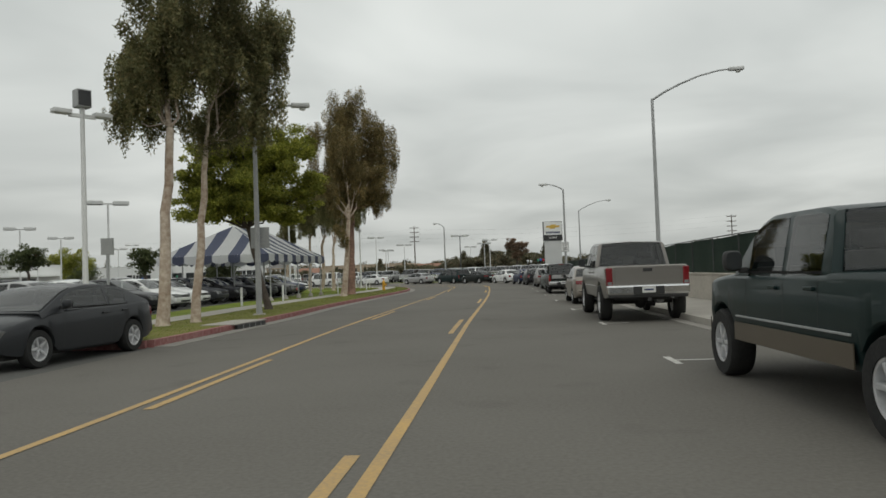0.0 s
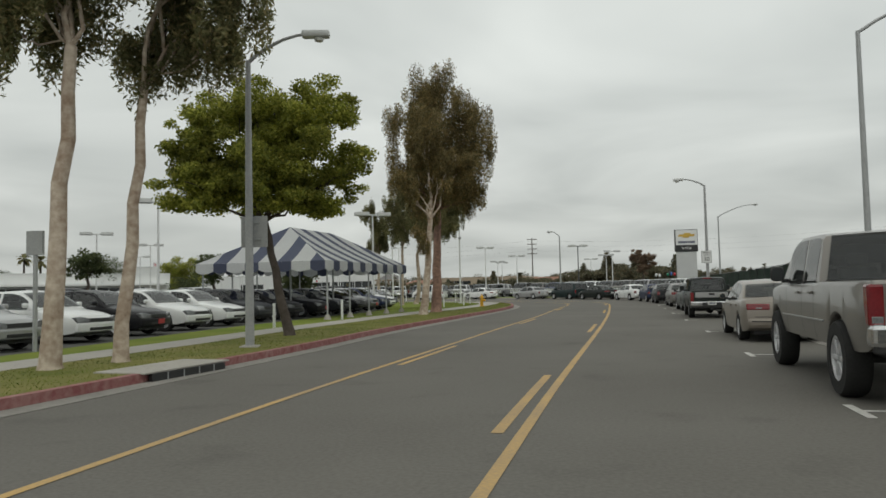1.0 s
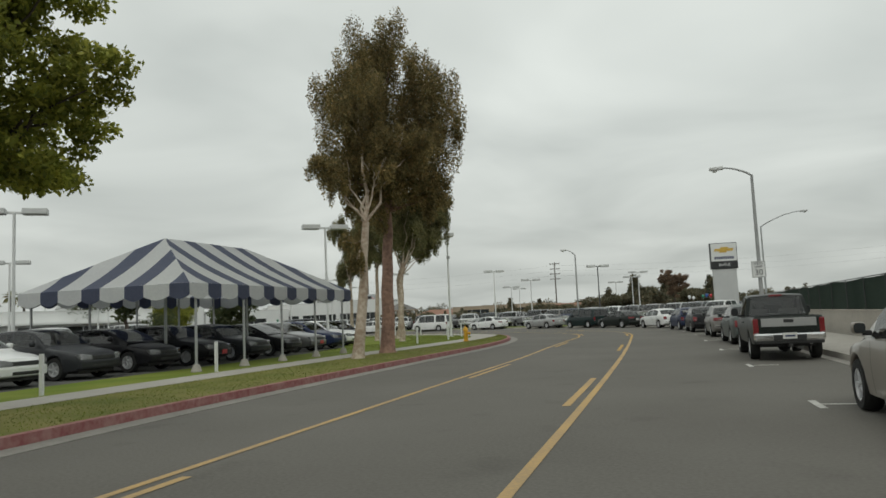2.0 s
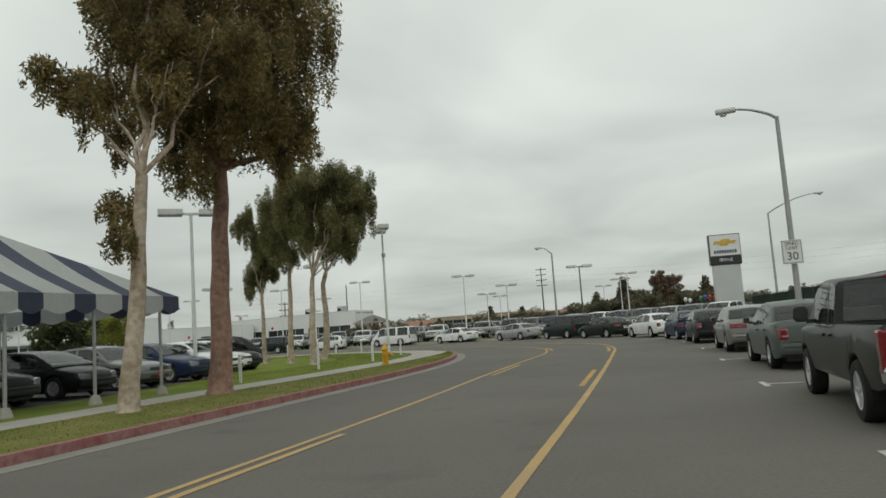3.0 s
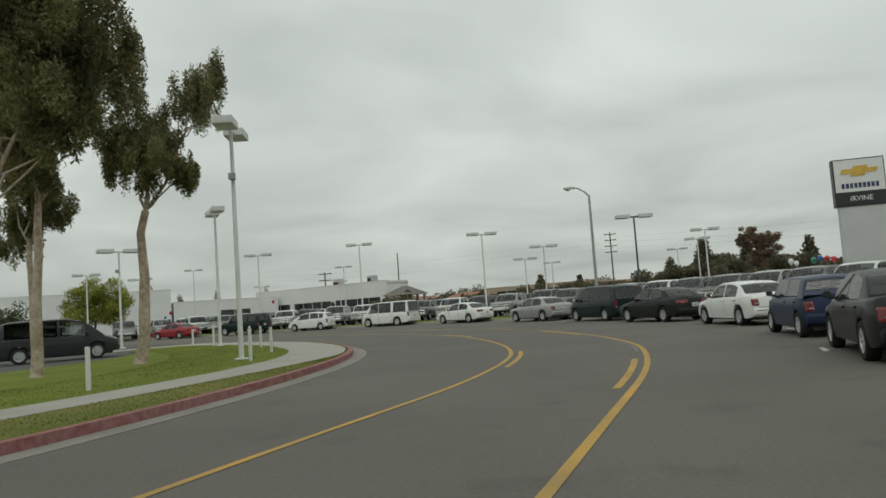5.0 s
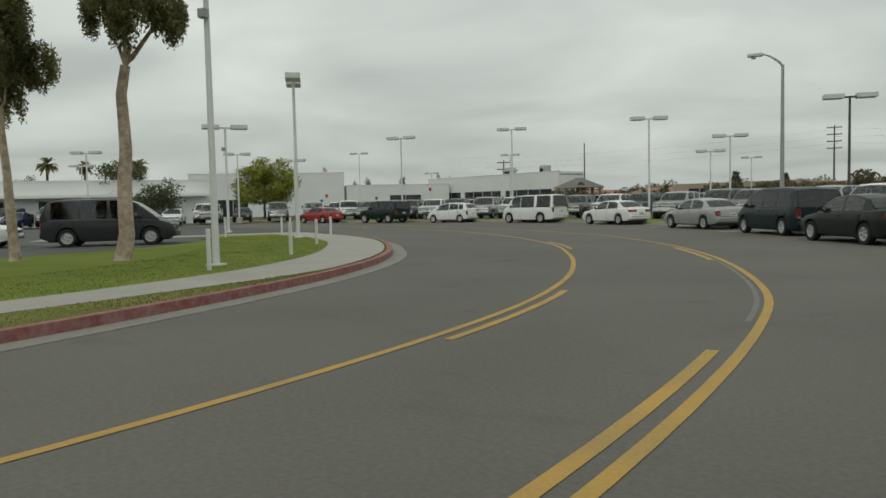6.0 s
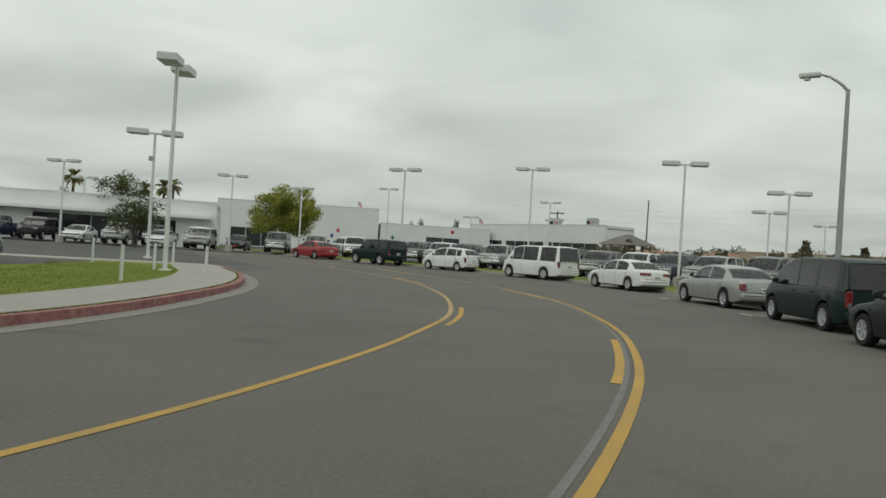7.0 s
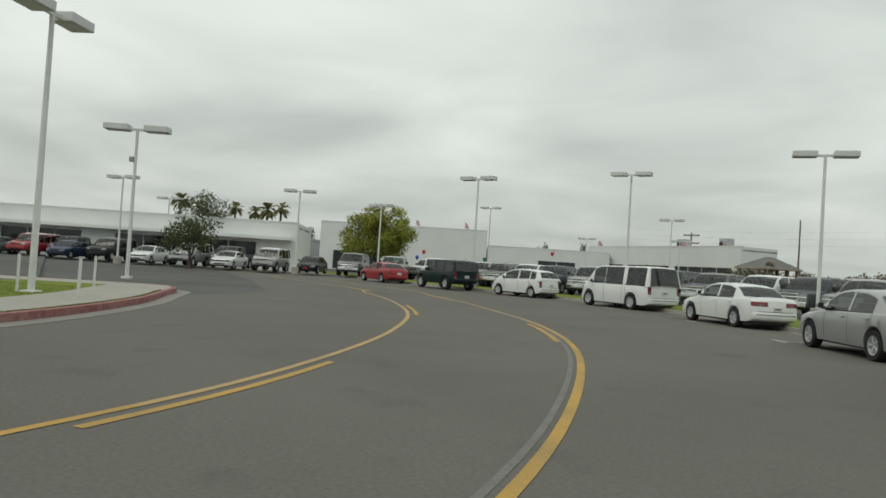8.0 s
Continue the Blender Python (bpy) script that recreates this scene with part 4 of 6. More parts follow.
        if tall or tail == "wide":
            lamp = part("taillight", boxed(b - 0.010, b + (0.16 if tall else 0.30), y0, y1, t0, t1, 0.03), REDLENS, car)
        else:
            ya, yb = sorted((s * wr * 0.76, s * wr * 1.02))
            lamp = part("taillight", boxed(b - 0.012, b + 0.26, ya, yb, zr - 0.34, zr - 0.09, 0.05), REDLENS, car)
        if not lite:
            ym = (y0 + y1) / 2
            part("reverse_lens", boxed(b - 0.013, b + 0.02, ym - 0.07 if not tall else y0 + 0.02, ym + 0.05 if not tall else y1 - 0.03, t0 + 0.03, t0 + (0.06 if not tall else 0.10), 0.006), CLEARLENS, lamp, "pale reversing lens")
    zb0, zb1 = (sill + 0.06, sill + (0.25 if kind == "smalltruck" else 0.30))
    part("front_bumper", boxed(f - 0.2, f + 0.05, -wf * 1.03, wf * 1.03, zb0, zb1, 0.05), bumper, car)
    part("rear_bumper", boxed(b - (0.09 if truck else 0.05), b + 0.16, -wr * 1.01, wr * 1.01, zb0 + 0.02, zb1 + 0.02, 0.05 if truck else 0.085), bumper, car)
    if truck and not lite:
        part("bumper_step", boxed(b - 0.098, b - 0.06, -0.36, 0.36, zb0 + 0.035, zb1 - 0.02, 0.01), BLACKPLASTIC, car, "dark step in the middle of the bumper")
        part("bumper_apron", boxed(b - 0.07, b + 0.14, -wr * 0.96, wr * 0.96, zb0 - 0.05, zb0 + 0.05, 0.03), BLACKPLASTIC, car)
        part("tow_hitch", boxed(b - 0.13, b + 0.2, -0.045, 0.045, zb0 - 0.13, zb0 - 0.05, 0.01), BLACKPLASTIC, car)
        axle = part("rear_axle", tubed([(axles[1], -W * 0.42, r), (axles[1], W * 0.42, r)], 0.055, 10), BLACKPLASTIC, car)
        part("differential", lathe([(0.02, -0.17), (0.12, -0.12), (0.17, 0.0), (0.12, 0.12), (0.02, 0.17)], 14), BLACKPLASTIC, axle, smooth=50).matrix_basis = Matrix.Translation((axles[1], 0.0, r))
        part("silencer", tubed([(b + 0.45, -W * 0.18, sill - 0.04), (b + 0.95, -W * 0.18, sill - 0.04)], 0.1, 12), METAL, car, smooth=40)
    if not truck and kind != "bigsuv":
        part("lower_intake", boxed(f + 0.02, f + 0.054, -wf * 0.62, wf * 0.62, zb0 + 0.03, zb0 + 0.12, 0.02), BLACKPLASTIC, car)
    bm = bmesh.new()
    gh = 0.34 if truck or kind == "bigsuv" else 0.11
    box(bm, f - 0.05, f + 0.008, -wf * 0.56, wf * 0.56, zf - gh - 0.03, zf - 0.03, 0.015)
    part("grille", bm, BLACKPLASTIC, car)
    if truck or kind == "bigsuv":
        for k, (u, v) in enumerate(((0.02, 0.085), (0.155, 0.225), (0.30, 0.37))):
            part("grille_bar", boxed(f - 0.02, f + 0.045, -wf * (0.60 if k != 1 else 0.98), wf * (0.60 if k != 1 else 0.98), zf - v, zf - u, 0.026), CHROME, car, "chrome grille bar")
        for s in (1, -1):
            y0, y1 = sorted((s * wf * 0.545, s * wf * 0.61))
            part("grille_side", boxed(f - 0.02, f + 0.04, y0, y1, zf - 0.37, zf - 0.02, 0.02), CHROME, car, "chrome grille surround")
        bm = bmesh.new()
        for k in range(6):
            zz = zf - 0.105 - 0.045 * k - (0.02 if k > 1 else 0)
            box(bm, f, f + 0.018, -wf * 0.55, wf * 0.55, zz - 0.012, zz)
        part("grille_mesh", bm, ALLOY, car)
    pl = boxed(b - 0.026 - (0.08 if truck else 0.0), b + 0.0, -0.155, 0.155, zr - 0.36 if not truck else zb0 + 0.07, zr - 0.21 if not truck else zb0 + 0.21, 0.006)
    number = part("licence_plate", pl, plate or PLATE, car)
    zc = (zr - 0.285) if not truck else zb0 + 0.14
    part("plate_bar", boxed(b - 0.029 - (0.08 if truck else 0.0), b - 0.025 - (0.08 if truck else 0.0), -0.11, 0.11, zc - 0.02, zc + 0.02), BARINK, number)
    if front_plate:
        part("front_plate", boxed(f + 0.045, f + 0.062, -0.155, 0.155, zb0 + 0.06, zb0 + 0.21, 0.005), front_plate, car, "red dealer plate")
    for s in (1, -1):
        mx = c["glass"][0][0] + 0.05
        yy = glass_y(c, c["belt"], mx)
        y0, y1 = sorted((s * (yy + 0.05), s * (yy + (0.25 if truck else 0.20))))
        ms = 0.23 if truck else 0.14
        bm = bmesh.new()
        bmesh.ops.create_uvsphere(bm, u_segments=14, v_segments=8, radius=1.0)
        for v in bm.verts:
            v.co = [math.copysign(abs(q) ** 0.6, q) for q in v.co]
            v.co = (mx + 0.02 + 0.07 * v.co.x, (y0 + y1) / 2 + (y1 - y0) / 2 * v.co.y, c["belt"] + 0.03 + ms / 2 + ms / 2 * v.co.z)
        mirror = part("door_mirror", bm, P if not truck and not chrome else BLACKPLASTIC, car, smooth=60)
        if not lite:
            ya, yb = sorted((s * (yy - 0.01), s * (yy + 0.09)))
            part("mirror_stalk", boxed(mx - 0.02, mx + 0.05, ya, yb, c["belt"] + 0.01, c["belt"] + 0.07, 0.015), BLACKPLASTIC, mirror)
            bm = bmesh.new()
            bmesh.ops.create_circle(bm, cap_ends=True, segments=16, radius=1.0)
            for v in bm.verts:
                u, w = (math.copysign(abs(q) ** 0.6, q) for q in (v.co.x, v.co.y))
                v.co = (mx - 0.054, (y0 + y1) / 2 + (y1 - y0) * 0.42 * u, c["belt"] + 0.03 + ms / 2 + ms * 0.42 * w)
            part("mirror_glass", bm, WINDARK, mirror, "dark mirror glass")
    if "bed" in c:
        tg = part("tailgate", boxed(b - 0.012, b + 0.02, -wr * 0.80, wr * 0.80, sill + 0.32, zr - 0.02, 0.012), P, car)
        if kind == "smalltruck":
            part("tailgate_band", boxed(b - 0.016, b + 0.0, -wr * 0.78, wr * 0.78, zr - 0.24, zr - 0.04, 0.006), PAINT["silver"], tg, "pale silver band")
            part("brake_lamp", boxed(up[-2][0] - 0.06, up[-2][0] + 0.02, -0.16, 0.16, c["H"] - 0.06, c["H"] - 0.01, 0.01), REDLENS, car)
        part("tailgate_latch", boxed(b - 0.024, b - 0.010, -0.11, 0.11, zr - 0.15, zr - 0.07, 0.008), BLACKPLASTIC, tg)
        part("bed_liner", boxed(c["bed"][1] + 0.03, c["bed"][0] - 0.03, -W * 0.43, W * 0.43, top_line(c, -2) - c["bed"][2] + 0.03, top_line(c, -2) - c["bed"][2] + 0.06), BLACKPLASTIC, car)
    if not lite:
        if not truck:
            part("boot_gap", boxed(b - 0.004, b + 0.01, -wr * 0.80, wr * 0.80, zb1 + 0.035, zb1 + 0.047), BLACKPLASTIC, car)
            part("bumper_strip", boxed(b - 0.056, b - 0.03, -wr * 0.9, wr * 0.9, zb1 - 0.07, zb1 - 0.045, 0.006), BLACKPLASTIC, car)
        part("exhaust_pipe", tubed([(b + 0.3, -W * 0.28, sill + 0.02), (b - 0.02, -W * 0.28, sill + 0.01)], 0.03, 10), METAL, car)
        part("aerial", tubed([(roof_back + 0.1 if not truck else f - 1.0, -W * (0.0 if not truck else 0.42), c["H"] - 0.01 if not truck else top_line(c, f - 1.0) - 0.02), (roof_back - 0.05 if not truck else f - 1.05, -W * (0.0 if not truck else 0.42), (c["H"] + 0.16) if not truck else c["H"] - 0.1)], 0.006, 5), BLACKPLASTIC, car)
        gaps = sorted({g[0] + 0.02 for g in c["glass"]} | {c["glass"][min(1, len(c["glass"]) - 1)][1] + 0.0})
        for s in (1, -1):
            for x in gaps:
                if abs(abs(x) - wb / 2) < ra and x < 0:
                    z0 = r + ra
                else:
                    z0 = sill + 0.04
                bm = bmesh.new()
                rows = []
                zt = top_line(c, x)
                for z in (z0, (z0 + sill + 0.16) / 2 if z0 < sill + 0.1 else z0 + 0.02, max(sill + 0.175, z0 + 0.03), 0.62 * zt + 0.04, zt - 0.07):
                    y = s * (side_y(c, x, z) + 0.0025)
                    rows.append((bm.verts.new((x - 0.006, y, z)), bm.verts.new((x + 0.006, y, z))))
                for p, q in zip(rows, rows[1:]):
                    bm.faces.new((p[0], p[1], q[1], q[0]))
                part("door_gap", bm, BLACKPLASTIC, car)
            for x1, x0 in c["glass"][:2]:
                xh = x0 + 0.14
                y = s * (half_width(c, xh) * 0.985)
                part("door_handle", boxed(xh - 0.09, xh + 0.09, min(y, y + s * 0.035), max(y, y + s * 0.035), top_line(c, xh) - 0.16, top_line(c, xh) - 0.125, 0.01), P if not clad else BLACKPLASTIC, car)
            xa, xb = c["glass"][0][0] + 0.04, c["glass"][-1][1] - 0.04
            bm = bmesh.new()
            rows = []
            for k in range(9):
                x = xa + (xb - xa) * k / 8
                y = s * (glass_y(c, c["belt"] + 0.02, x) + 0.012)
                rows.append((bm.verts.new((x, y, c["belt"] + 0.028)), bm.verts.new((x, y, c["belt"] + 0.004))))
            for p, q in zip(rows, rows[1:]):
                bm.faces.new((p[0], q[0], q[1], p[1]))
            bmesh.ops.solidify(bm, geom=bm.faces[:], thickness=0.008)
            part("belt_trim", bm, BLACKPLASTIC, car)
            if kind in ("lifted", "truck"):
                y = s * (W / 2 * 0.998)
                part("side_moulding", boxed(axles[1] + ra + 0.06, axles[0] - ra - 0.06, min(y, y + s * 0.016), max(y, y + s * 0.016), sill + 0.275, sill + 0.297, 0.006), METAL, car, "silver side moulding")
            if clad:
                y = s * (W / 2 * 0.995)
                part("side_trim", boxed(axles[1] + ra + 0.05, axles[0] - ra - 0.05, min(y, y + s * 0.014), max(y, y + s * 0.014), sill + 0.26, sill + 0.33, 0.005), BLACKPLASTIC, car)
    shape_ends(car, kind)
    return car


def prism(pts, x0, x1, s, bevel=0.015):
    """A lamp's body: an outline across (y, z) drawn for the left side, pushed from x0 to x1."""
    bm = bmesh.new()
    a = [bm.verts.new((x0, s * y, z)) for y, z in pts]
    b = [bm.verts.new((x1, s * y, z)) for y, z in pts]
    bm.faces.new(a)
    bm.faces.new(b[::-1])
    for k in range(len(pts)):
        bm.faces.new((a[k], a[(k + 1) % len(pts)], b[(k + 1) % len(pts)], b[k]))
    bmesh.ops.recalc_face_normals(bm, faces=bm.faces)
    bmesh.ops.bevel(bm, geom=bm.edges[:], offset=bevel, segments=2, affect="EDGES")
    return bm


def on_wheels(rear, front, side, width, z=0.0):
    """A car's pose from where the wheels of one side touch the ground: side +1 for its left wheels, -1 for its right."""
    a, b = Vector(rear), Vector(front)
    d = (b - a).normalized()
    c = (a + b) / 2 + side * Vector((d.y, -d.x)) * (width / 2 - 0.04)
    return pose(c.x, c.y, z, 0, 0, math.degrees(math.atan2(d.y, d.x)))


STREET = "cars parked along the kerb"


def street_car(kind, colour, label, category, rear, front, side=1, **k):
    car = make_car(kind, colour, label, category, **k)
    car.matrix_basis = on_wheels(rear, front, side, CARS[kind]["W"])
    tagged(car, group=STREET)
    return car


street_car("truck", "green", "dark green pickup truck with tan lower panels, parked at the kerb", "pickup truck", (2.50, 5.63), (2.22, 9.27), lower_colour="tan", wheels="six", chrome=True)
street_car("lifted", "pewter", "lifted pewter grey pickup truck with large tyres at the kerb", "pickup truck", (1.58, 19.07), (1.42, 22.72), wheels="six", chrome=True)
street_car("sedan", "beige", "beige saloon car parked behind a white tick mark", "car", (1.31, 28.33), (1.19, 31.01), tail="wide")
street_car("smalltruck", "darkolive", "dark grey-green small pickup truck with chrome bumper at the kerb", "pickup truck", (0.58, 40.93), (0.50, 43.93), chrome=True)
street_car("sedan", "greengrey", "green-grey saloon car parked at the kerb", "car", (0.46, 49.12), (0.27, 51.79))
street_car("sedan", "silverbeige", "silver-beige saloon with wide red tail lamps at the kerb", "car", (-0.06, 56.88), (-0.26, 59.56), tail="wide")
street_car("sedan", "black", "black saloon car with an orange paper plate", "car", (-0.98, 65.04), (-1.27, 67.70), plate=ORANGEPLATE)
street_car("compact", "blue", "dark blue compact hatchback parked at the kerb", "car", (-1.75, 70.90), (-2.35, 73.30))
street_car("sedan", "white", "white saloon car parked where the street bends", "car", (-3.34, 77.54), (-4.60, 79.91))
street_car("sedan", "darkolive", "dark green saloon car parked where the street bends", "car", (-6.52, 83.41), (-8.34, 85.37), tail="wide")
street_car("minivan", "green", "dark green minivan parked in the bend", "minivan", (-9.96, 88.20), (-11.93, 90.29))
street_car("sedan", "silver", "silver saloon car parked in the bend", "car", (-14.78, 93.61), (-16.96, 95.16))
street_car("sedan", "white", "white saloon with a wide red tail lamp band", "car", (-21.89, 99.47), (-24.35, 100.53), tail="wide")
street_car("van", "white", "white passenger van with dark windows parked in the bend", "van", (-29.50, 103.16), (-32.30, 103.46), clad=False)
street_car("hatch", "white", "white five-door hatchback parked beside the grass", "car", (-37.44, 104.37), (-39.93, 104.12))
street_car("suv", "green", "dark green off-road wagon parked beside the grass", "suv", (-44.00, 103.30), (-46.75, 103.33))
street_car("sedan", "red", "red saloon car parked far along the bend", "car", (-52.28, 103.59), (-54.96, 103.63), lite=True)
civic = make_car("coupe", "darkgrey", "charcoal grey coupe parked at the driveway mouth", "car")
civic.matrix_basis = on_wheels((-8.15, 14.05), (-8.30, 11.40), 1, 1.75)

# ---- wall and screened fence on the right ----
WALL = [Vector((6.65, -20.28)), Vector((5.51, 26.43)), Vector((4.86, 50.26)), Vector((4.20, 75.95)), Vector((3.21, 88.89))]
WALL = resampled(WALL, 45)
wall = structure("wall_right", slab(WALL, shifted(WALL, -0.22), 0.98, 0.0), WALLCON, "low pale concrete wall beside the pavement", "wall")
structure("wall_cap", slab(shifted(WALL, 0.03), shifted(WALL, -0.25), 1.03, 0.982), WALLCON, "concrete coping on the low wall", "wall")
fence = thing("screen_fence", "chain-link fence with dark green screen cloth on the wall", "fence")
bm = bmesh.new()
line = shifted(WALL, -0.10)
rows = []
fine = resampled(line, 240)
for i, p in enumerate(fine):
    sag = 0.012 * math.sin(i * 0.7) + 0.01 * math.sin(i * 0.31)
    wob = 0.012 * math.sin(i * 0.9)
    rows.append([bm.verts.new((p.x + wob * (0.3 + u), p.y, 1.03 + u * 1.1 + sag * u)) for u in (0.02, 0.35, 0.7, 1)])
for a, b in zip(rows, rows[1:]):
    for k in range(3):
        bm.faces.new((a[k], b[k], b[k + 1], a[k + 1]))
bmesh.ops.solidify(bm, geom=bm.faces[:], thickness=0.012)
part("screen_cloth", bm, FENCESCREEN, fence)
for p in resampled(line, 40):
    part("post", tubed([(p.x - 0.045, p.y, 1.0), (p.x - 0.045, p.y, 2.18)], 0.02, 8), POLEDARK, fence)
part("top_rail", tubed([(p.x - 0.045, p.y, 2.16) for p in resampled(line, 12)], 0.02, 6), POLEDARK, fence)


# ---- lamps ----
def lot_lamp(x, y, h, turn, heads=2, mat=POLEWHITE, label="tall white car-lot lamp with two box heads", footing=True, big=1.0, spot=False):
    lamp = thing("lot_lamp", label, "lamp post", pose(x, y, 0.1, 0, 0, turn), "car lot lamps")
    part("pole", tubed([(0, 0, 0), (0, 0, h * 0.5), (0, 0, h - 0.05)], [0.08, 0.068, 0.055], 12), mat, lamp, smooth=40)
    if footing:
        part("base", lathe([(0.28, 0.0), (0.28, 0.5), (0.24, 0.54), (0.05, 0.55)], 16), CONCRETE, lamp, "round concrete footing")
    else:
        part("base", boxed(-0.17, 0.17, -0.17, 0.17, 0.0, 0.09, 0.01), mat, lamp)
    if spot:
        part("spotlight", boxed(-0.22, -0.05, -0.1, 0.1, 0.77 * h, 0.77 * h + 0.2, 0.02), POLEGREY, lamp, "small grey spotlight")
    for k in range(heads):
        a = 2 * math.pi * k / heads if heads != 3 else (0, math.pi, math.pi / 2)[k]
        m = Matrix.Rotation(a, 4, "Z")
        arm = part("arm", boxed(0.03, 0.35, -0.04, 0.04, h - 0.14, h - 0.04, 0.01, m), mat, lamp)
        head = part("head", boxed(0.30, 0.3 + 0.92 * big, -0.30 * big, 0.30 * big, h - 0.16 * big, h + 0.08 * big, 0.03, m), HEADGREY, lamp, "grey box lamp head")
        part("lens", boxed(0.3 + 0.12 * big, 0.3 + 0.82 * big, -0.22 * big, 0.22 * big, h - 0.16 * big - 0.012, h - 0.16 * big + 0.002, 0.01, m), LENS, head, "pale flat lens")
    return lamp


for x, y, h, turn in ((-37.8, 112.1, 7.58, 25), (-23.6, 107.6, 6.85, 35), (-20.7, 115.1, 5.91, 30), (-7.5, 120.5, 6.38, 20),
                      (-44.8, 105.9, 7.01, 20), (-57.2, 140.3, 7.66, 25), (-75.9, 131.1, 8.60, 30), (-25.8, 125.4, 5.55, 30), (-9.0, 129.4, 6.20, 15),
                      (-80.2, 151.4, 6.50, 35), (-65.9, 152.9, 6.30, 30), (-31.5, 155.6, 6.40, 20), (-13.1, 147.9, 6.30, 15), (-62.6, 109.0, 6.20, 20)):
    lot_lamp(x, y, h, turn)
lot_lamp(-10.45, 101.98, 6.34, 25, 2, POLEDARK, "car-lot lamp with dark pole and two box heads")
lot_lamp(-16.80, 69.41, 7.06, 118, footing=False, spot=True)
lot_lamp(-26.79, 79.92, 6.60, 140, footing=False)
lot_lamp(-38.01, 84.18, 5.90, 60, footing=False, spot=True)
flood = lot_lamp(-11.85, 18.18, 5.85, 55, 2, POLEWHITE, "tall pale car-lot lamp with two box heads and a floodlight", big=0.5)
part("floodlight", boxed(-0.19, 0.19, -0.17, 0.17, 5.98, 6.46, 0.03), POLEGREY, flood, "upright grey floodlight box")
part("floodlight_glass", boxed(-0.16, 0.16, -0.185, -0.168, 6.02, 6.42, 0.006), SIGNBLACK, flood, "dark floodlight glass")
part("floodlight_bracket", boxed(-0.05, 0.05, -0.05, 0.05, 5.78, 6.0), POLEWHITE, flood)
for x, y, h, turn in ((-26.5, 43.1, 6.40, 40), (-48.9, 70.9, 6.30, 40), (-64.5, 88.7, 6.30, 40), (-60.4, 100.6, 6.40, 50), (-43.4, 57.5, 6.30, 40), (-82.1, 96.3, 6.30, 45), (-19.2, 55.9, 6.50, 40), (-97.0, 80.2, 6.30, 45)):
    lot_lamp(x, y, h, turn)


def street_lamp(x, y, h, aim, reach, rise, mat, label):
    lamp = thing("street_lamp", label, "street lamp", pose(x, y, 0.1, 0, 0, aim), "street lamps")
    part("pole", tubed([(0, 0, 0), (0, 0, h * 0.5), (0, 0, h)], [0.105, 0.085, 0.062], 12), mat, lamp, smooth=40)
    pts = [(0, 0, h - 0.05)] + [(reach * u, 0, h + rise * math.sin(u * math.pi / 2)) for u in (0.15, 0.35, 0.6, 0.85, 1.0)]
    part("arm", tubed(pts, [0.05, 0.05, 0.045, 0.04, 0.035, 0.035], 8), mat, lamp, smooth=40)
    z = h + rise
    head = part("head", boxed(reach - 0.1, reach + 0.55, -0.14, 0.14, z - 0.08, z + 0.08, 0.06), HEADGREY, lamp, "grey lamp head")
    part("lens", lathe([(0.12, z - 0.10), (0.10, z - 0.16), (0.03, z - 0.18)], 12), LENS, head).matrix_basis = Matrix.Translation((reach + 0.3, 0, 0))
    part("foot", boxed(-0.2, 0.2, -0.2, 0.2, 0.0, 0.08, 0.02), CONCRETE, lamp)
    return lamp


street_lamp(-9.45, 24.23, 6.65, 18, 1.35, 0.6, POLEGREY, "grey concrete street lamp on the grass verge")
lampN = street_lamp(2.25, 57.55, 7.35, 176, 1.3, 0.45, POLEGREY, "grey street lamp with a curved arm and speed sign")
street_lamp(-11.75, 94.92, 7.1, 190, 0.9, 0.55, POLEGREY, "grey street lamp with a curved arm in the bend")
street_lamp(5.35, 33.35, 8.6, 0, 3.4, 1.1, METAL, "tall galvanised lamp with a long arm behind the wall")
street_lamp(5.41, 92.51, 8.35, 0, 3.4, 1.1, METAL, "tall galvanised lamp with a long arm beyond the wall")


def words(text, size, mat, m, parent, name="lettering"):
    cu = bpy.data.curves.new(name, "FONT")
    cu.body, cu.size, cu.align_x, cu.align_y, cu.extrude = text, size, "CENTER", "CENTER", 0.004
    tmp = bpy.data.objects.new(name, cu)
    scene.collection.objects.link(tmp)
    me = bpy.data.meshes.new_from_object(tmp.evaluated_get(bpy.context.evaluated_depsgraph_get()))
    bpy.data.objects.remove(tmp)
    me.materials.clear()
    me.materials.append(mat)
    ob = part(name, me, mat, parent)
    ob.matrix_basis = m
    return ob


# speed sign, strapped to the lamp post, facing the traffic
sign = thing("speed_limit_sign", "white speed limit 30 sign on the street lamp post", "road sign", pose(2.20, 57.37, 2.62, 0, 0, 4))
part("plate", boxed(-0.31, 0.31, -0.012, 0.0, 0, 0.76, 0.005), SIGNWHITE, sign)
bm = bmesh.new()
for a in ((-0.285, 0.285, -0.016, -0.012, 0.02, 0.035), (-0.285, 0.285, -0.016, -0.012, 0.725, 0.74), (-0.285, -0.27, -0.016, -0.012, 0.02, 0.74), (0.27, 0.285, -0.016, -0.012, 0.02, 0.74)):
    box(bm, *a)
part("border", bm, SIGNBLACK, sign)
words("SPEED", 0.15, SIGNBLACK, pose(0, -0.016, 0.635, 90), sign)
words("LIMIT", 0.15, SIGNBLACK, pose(0, -0.016, 0.49, 90), sign)
words("30", 0.36, SIGNBLACK, pose(0, -0.016, 0.23, 90), sign)
part("bracket", boxed(-0.05, 0.05, 0.0, 0.12, 0.3, 0.45, 0.01), METAL, sign)

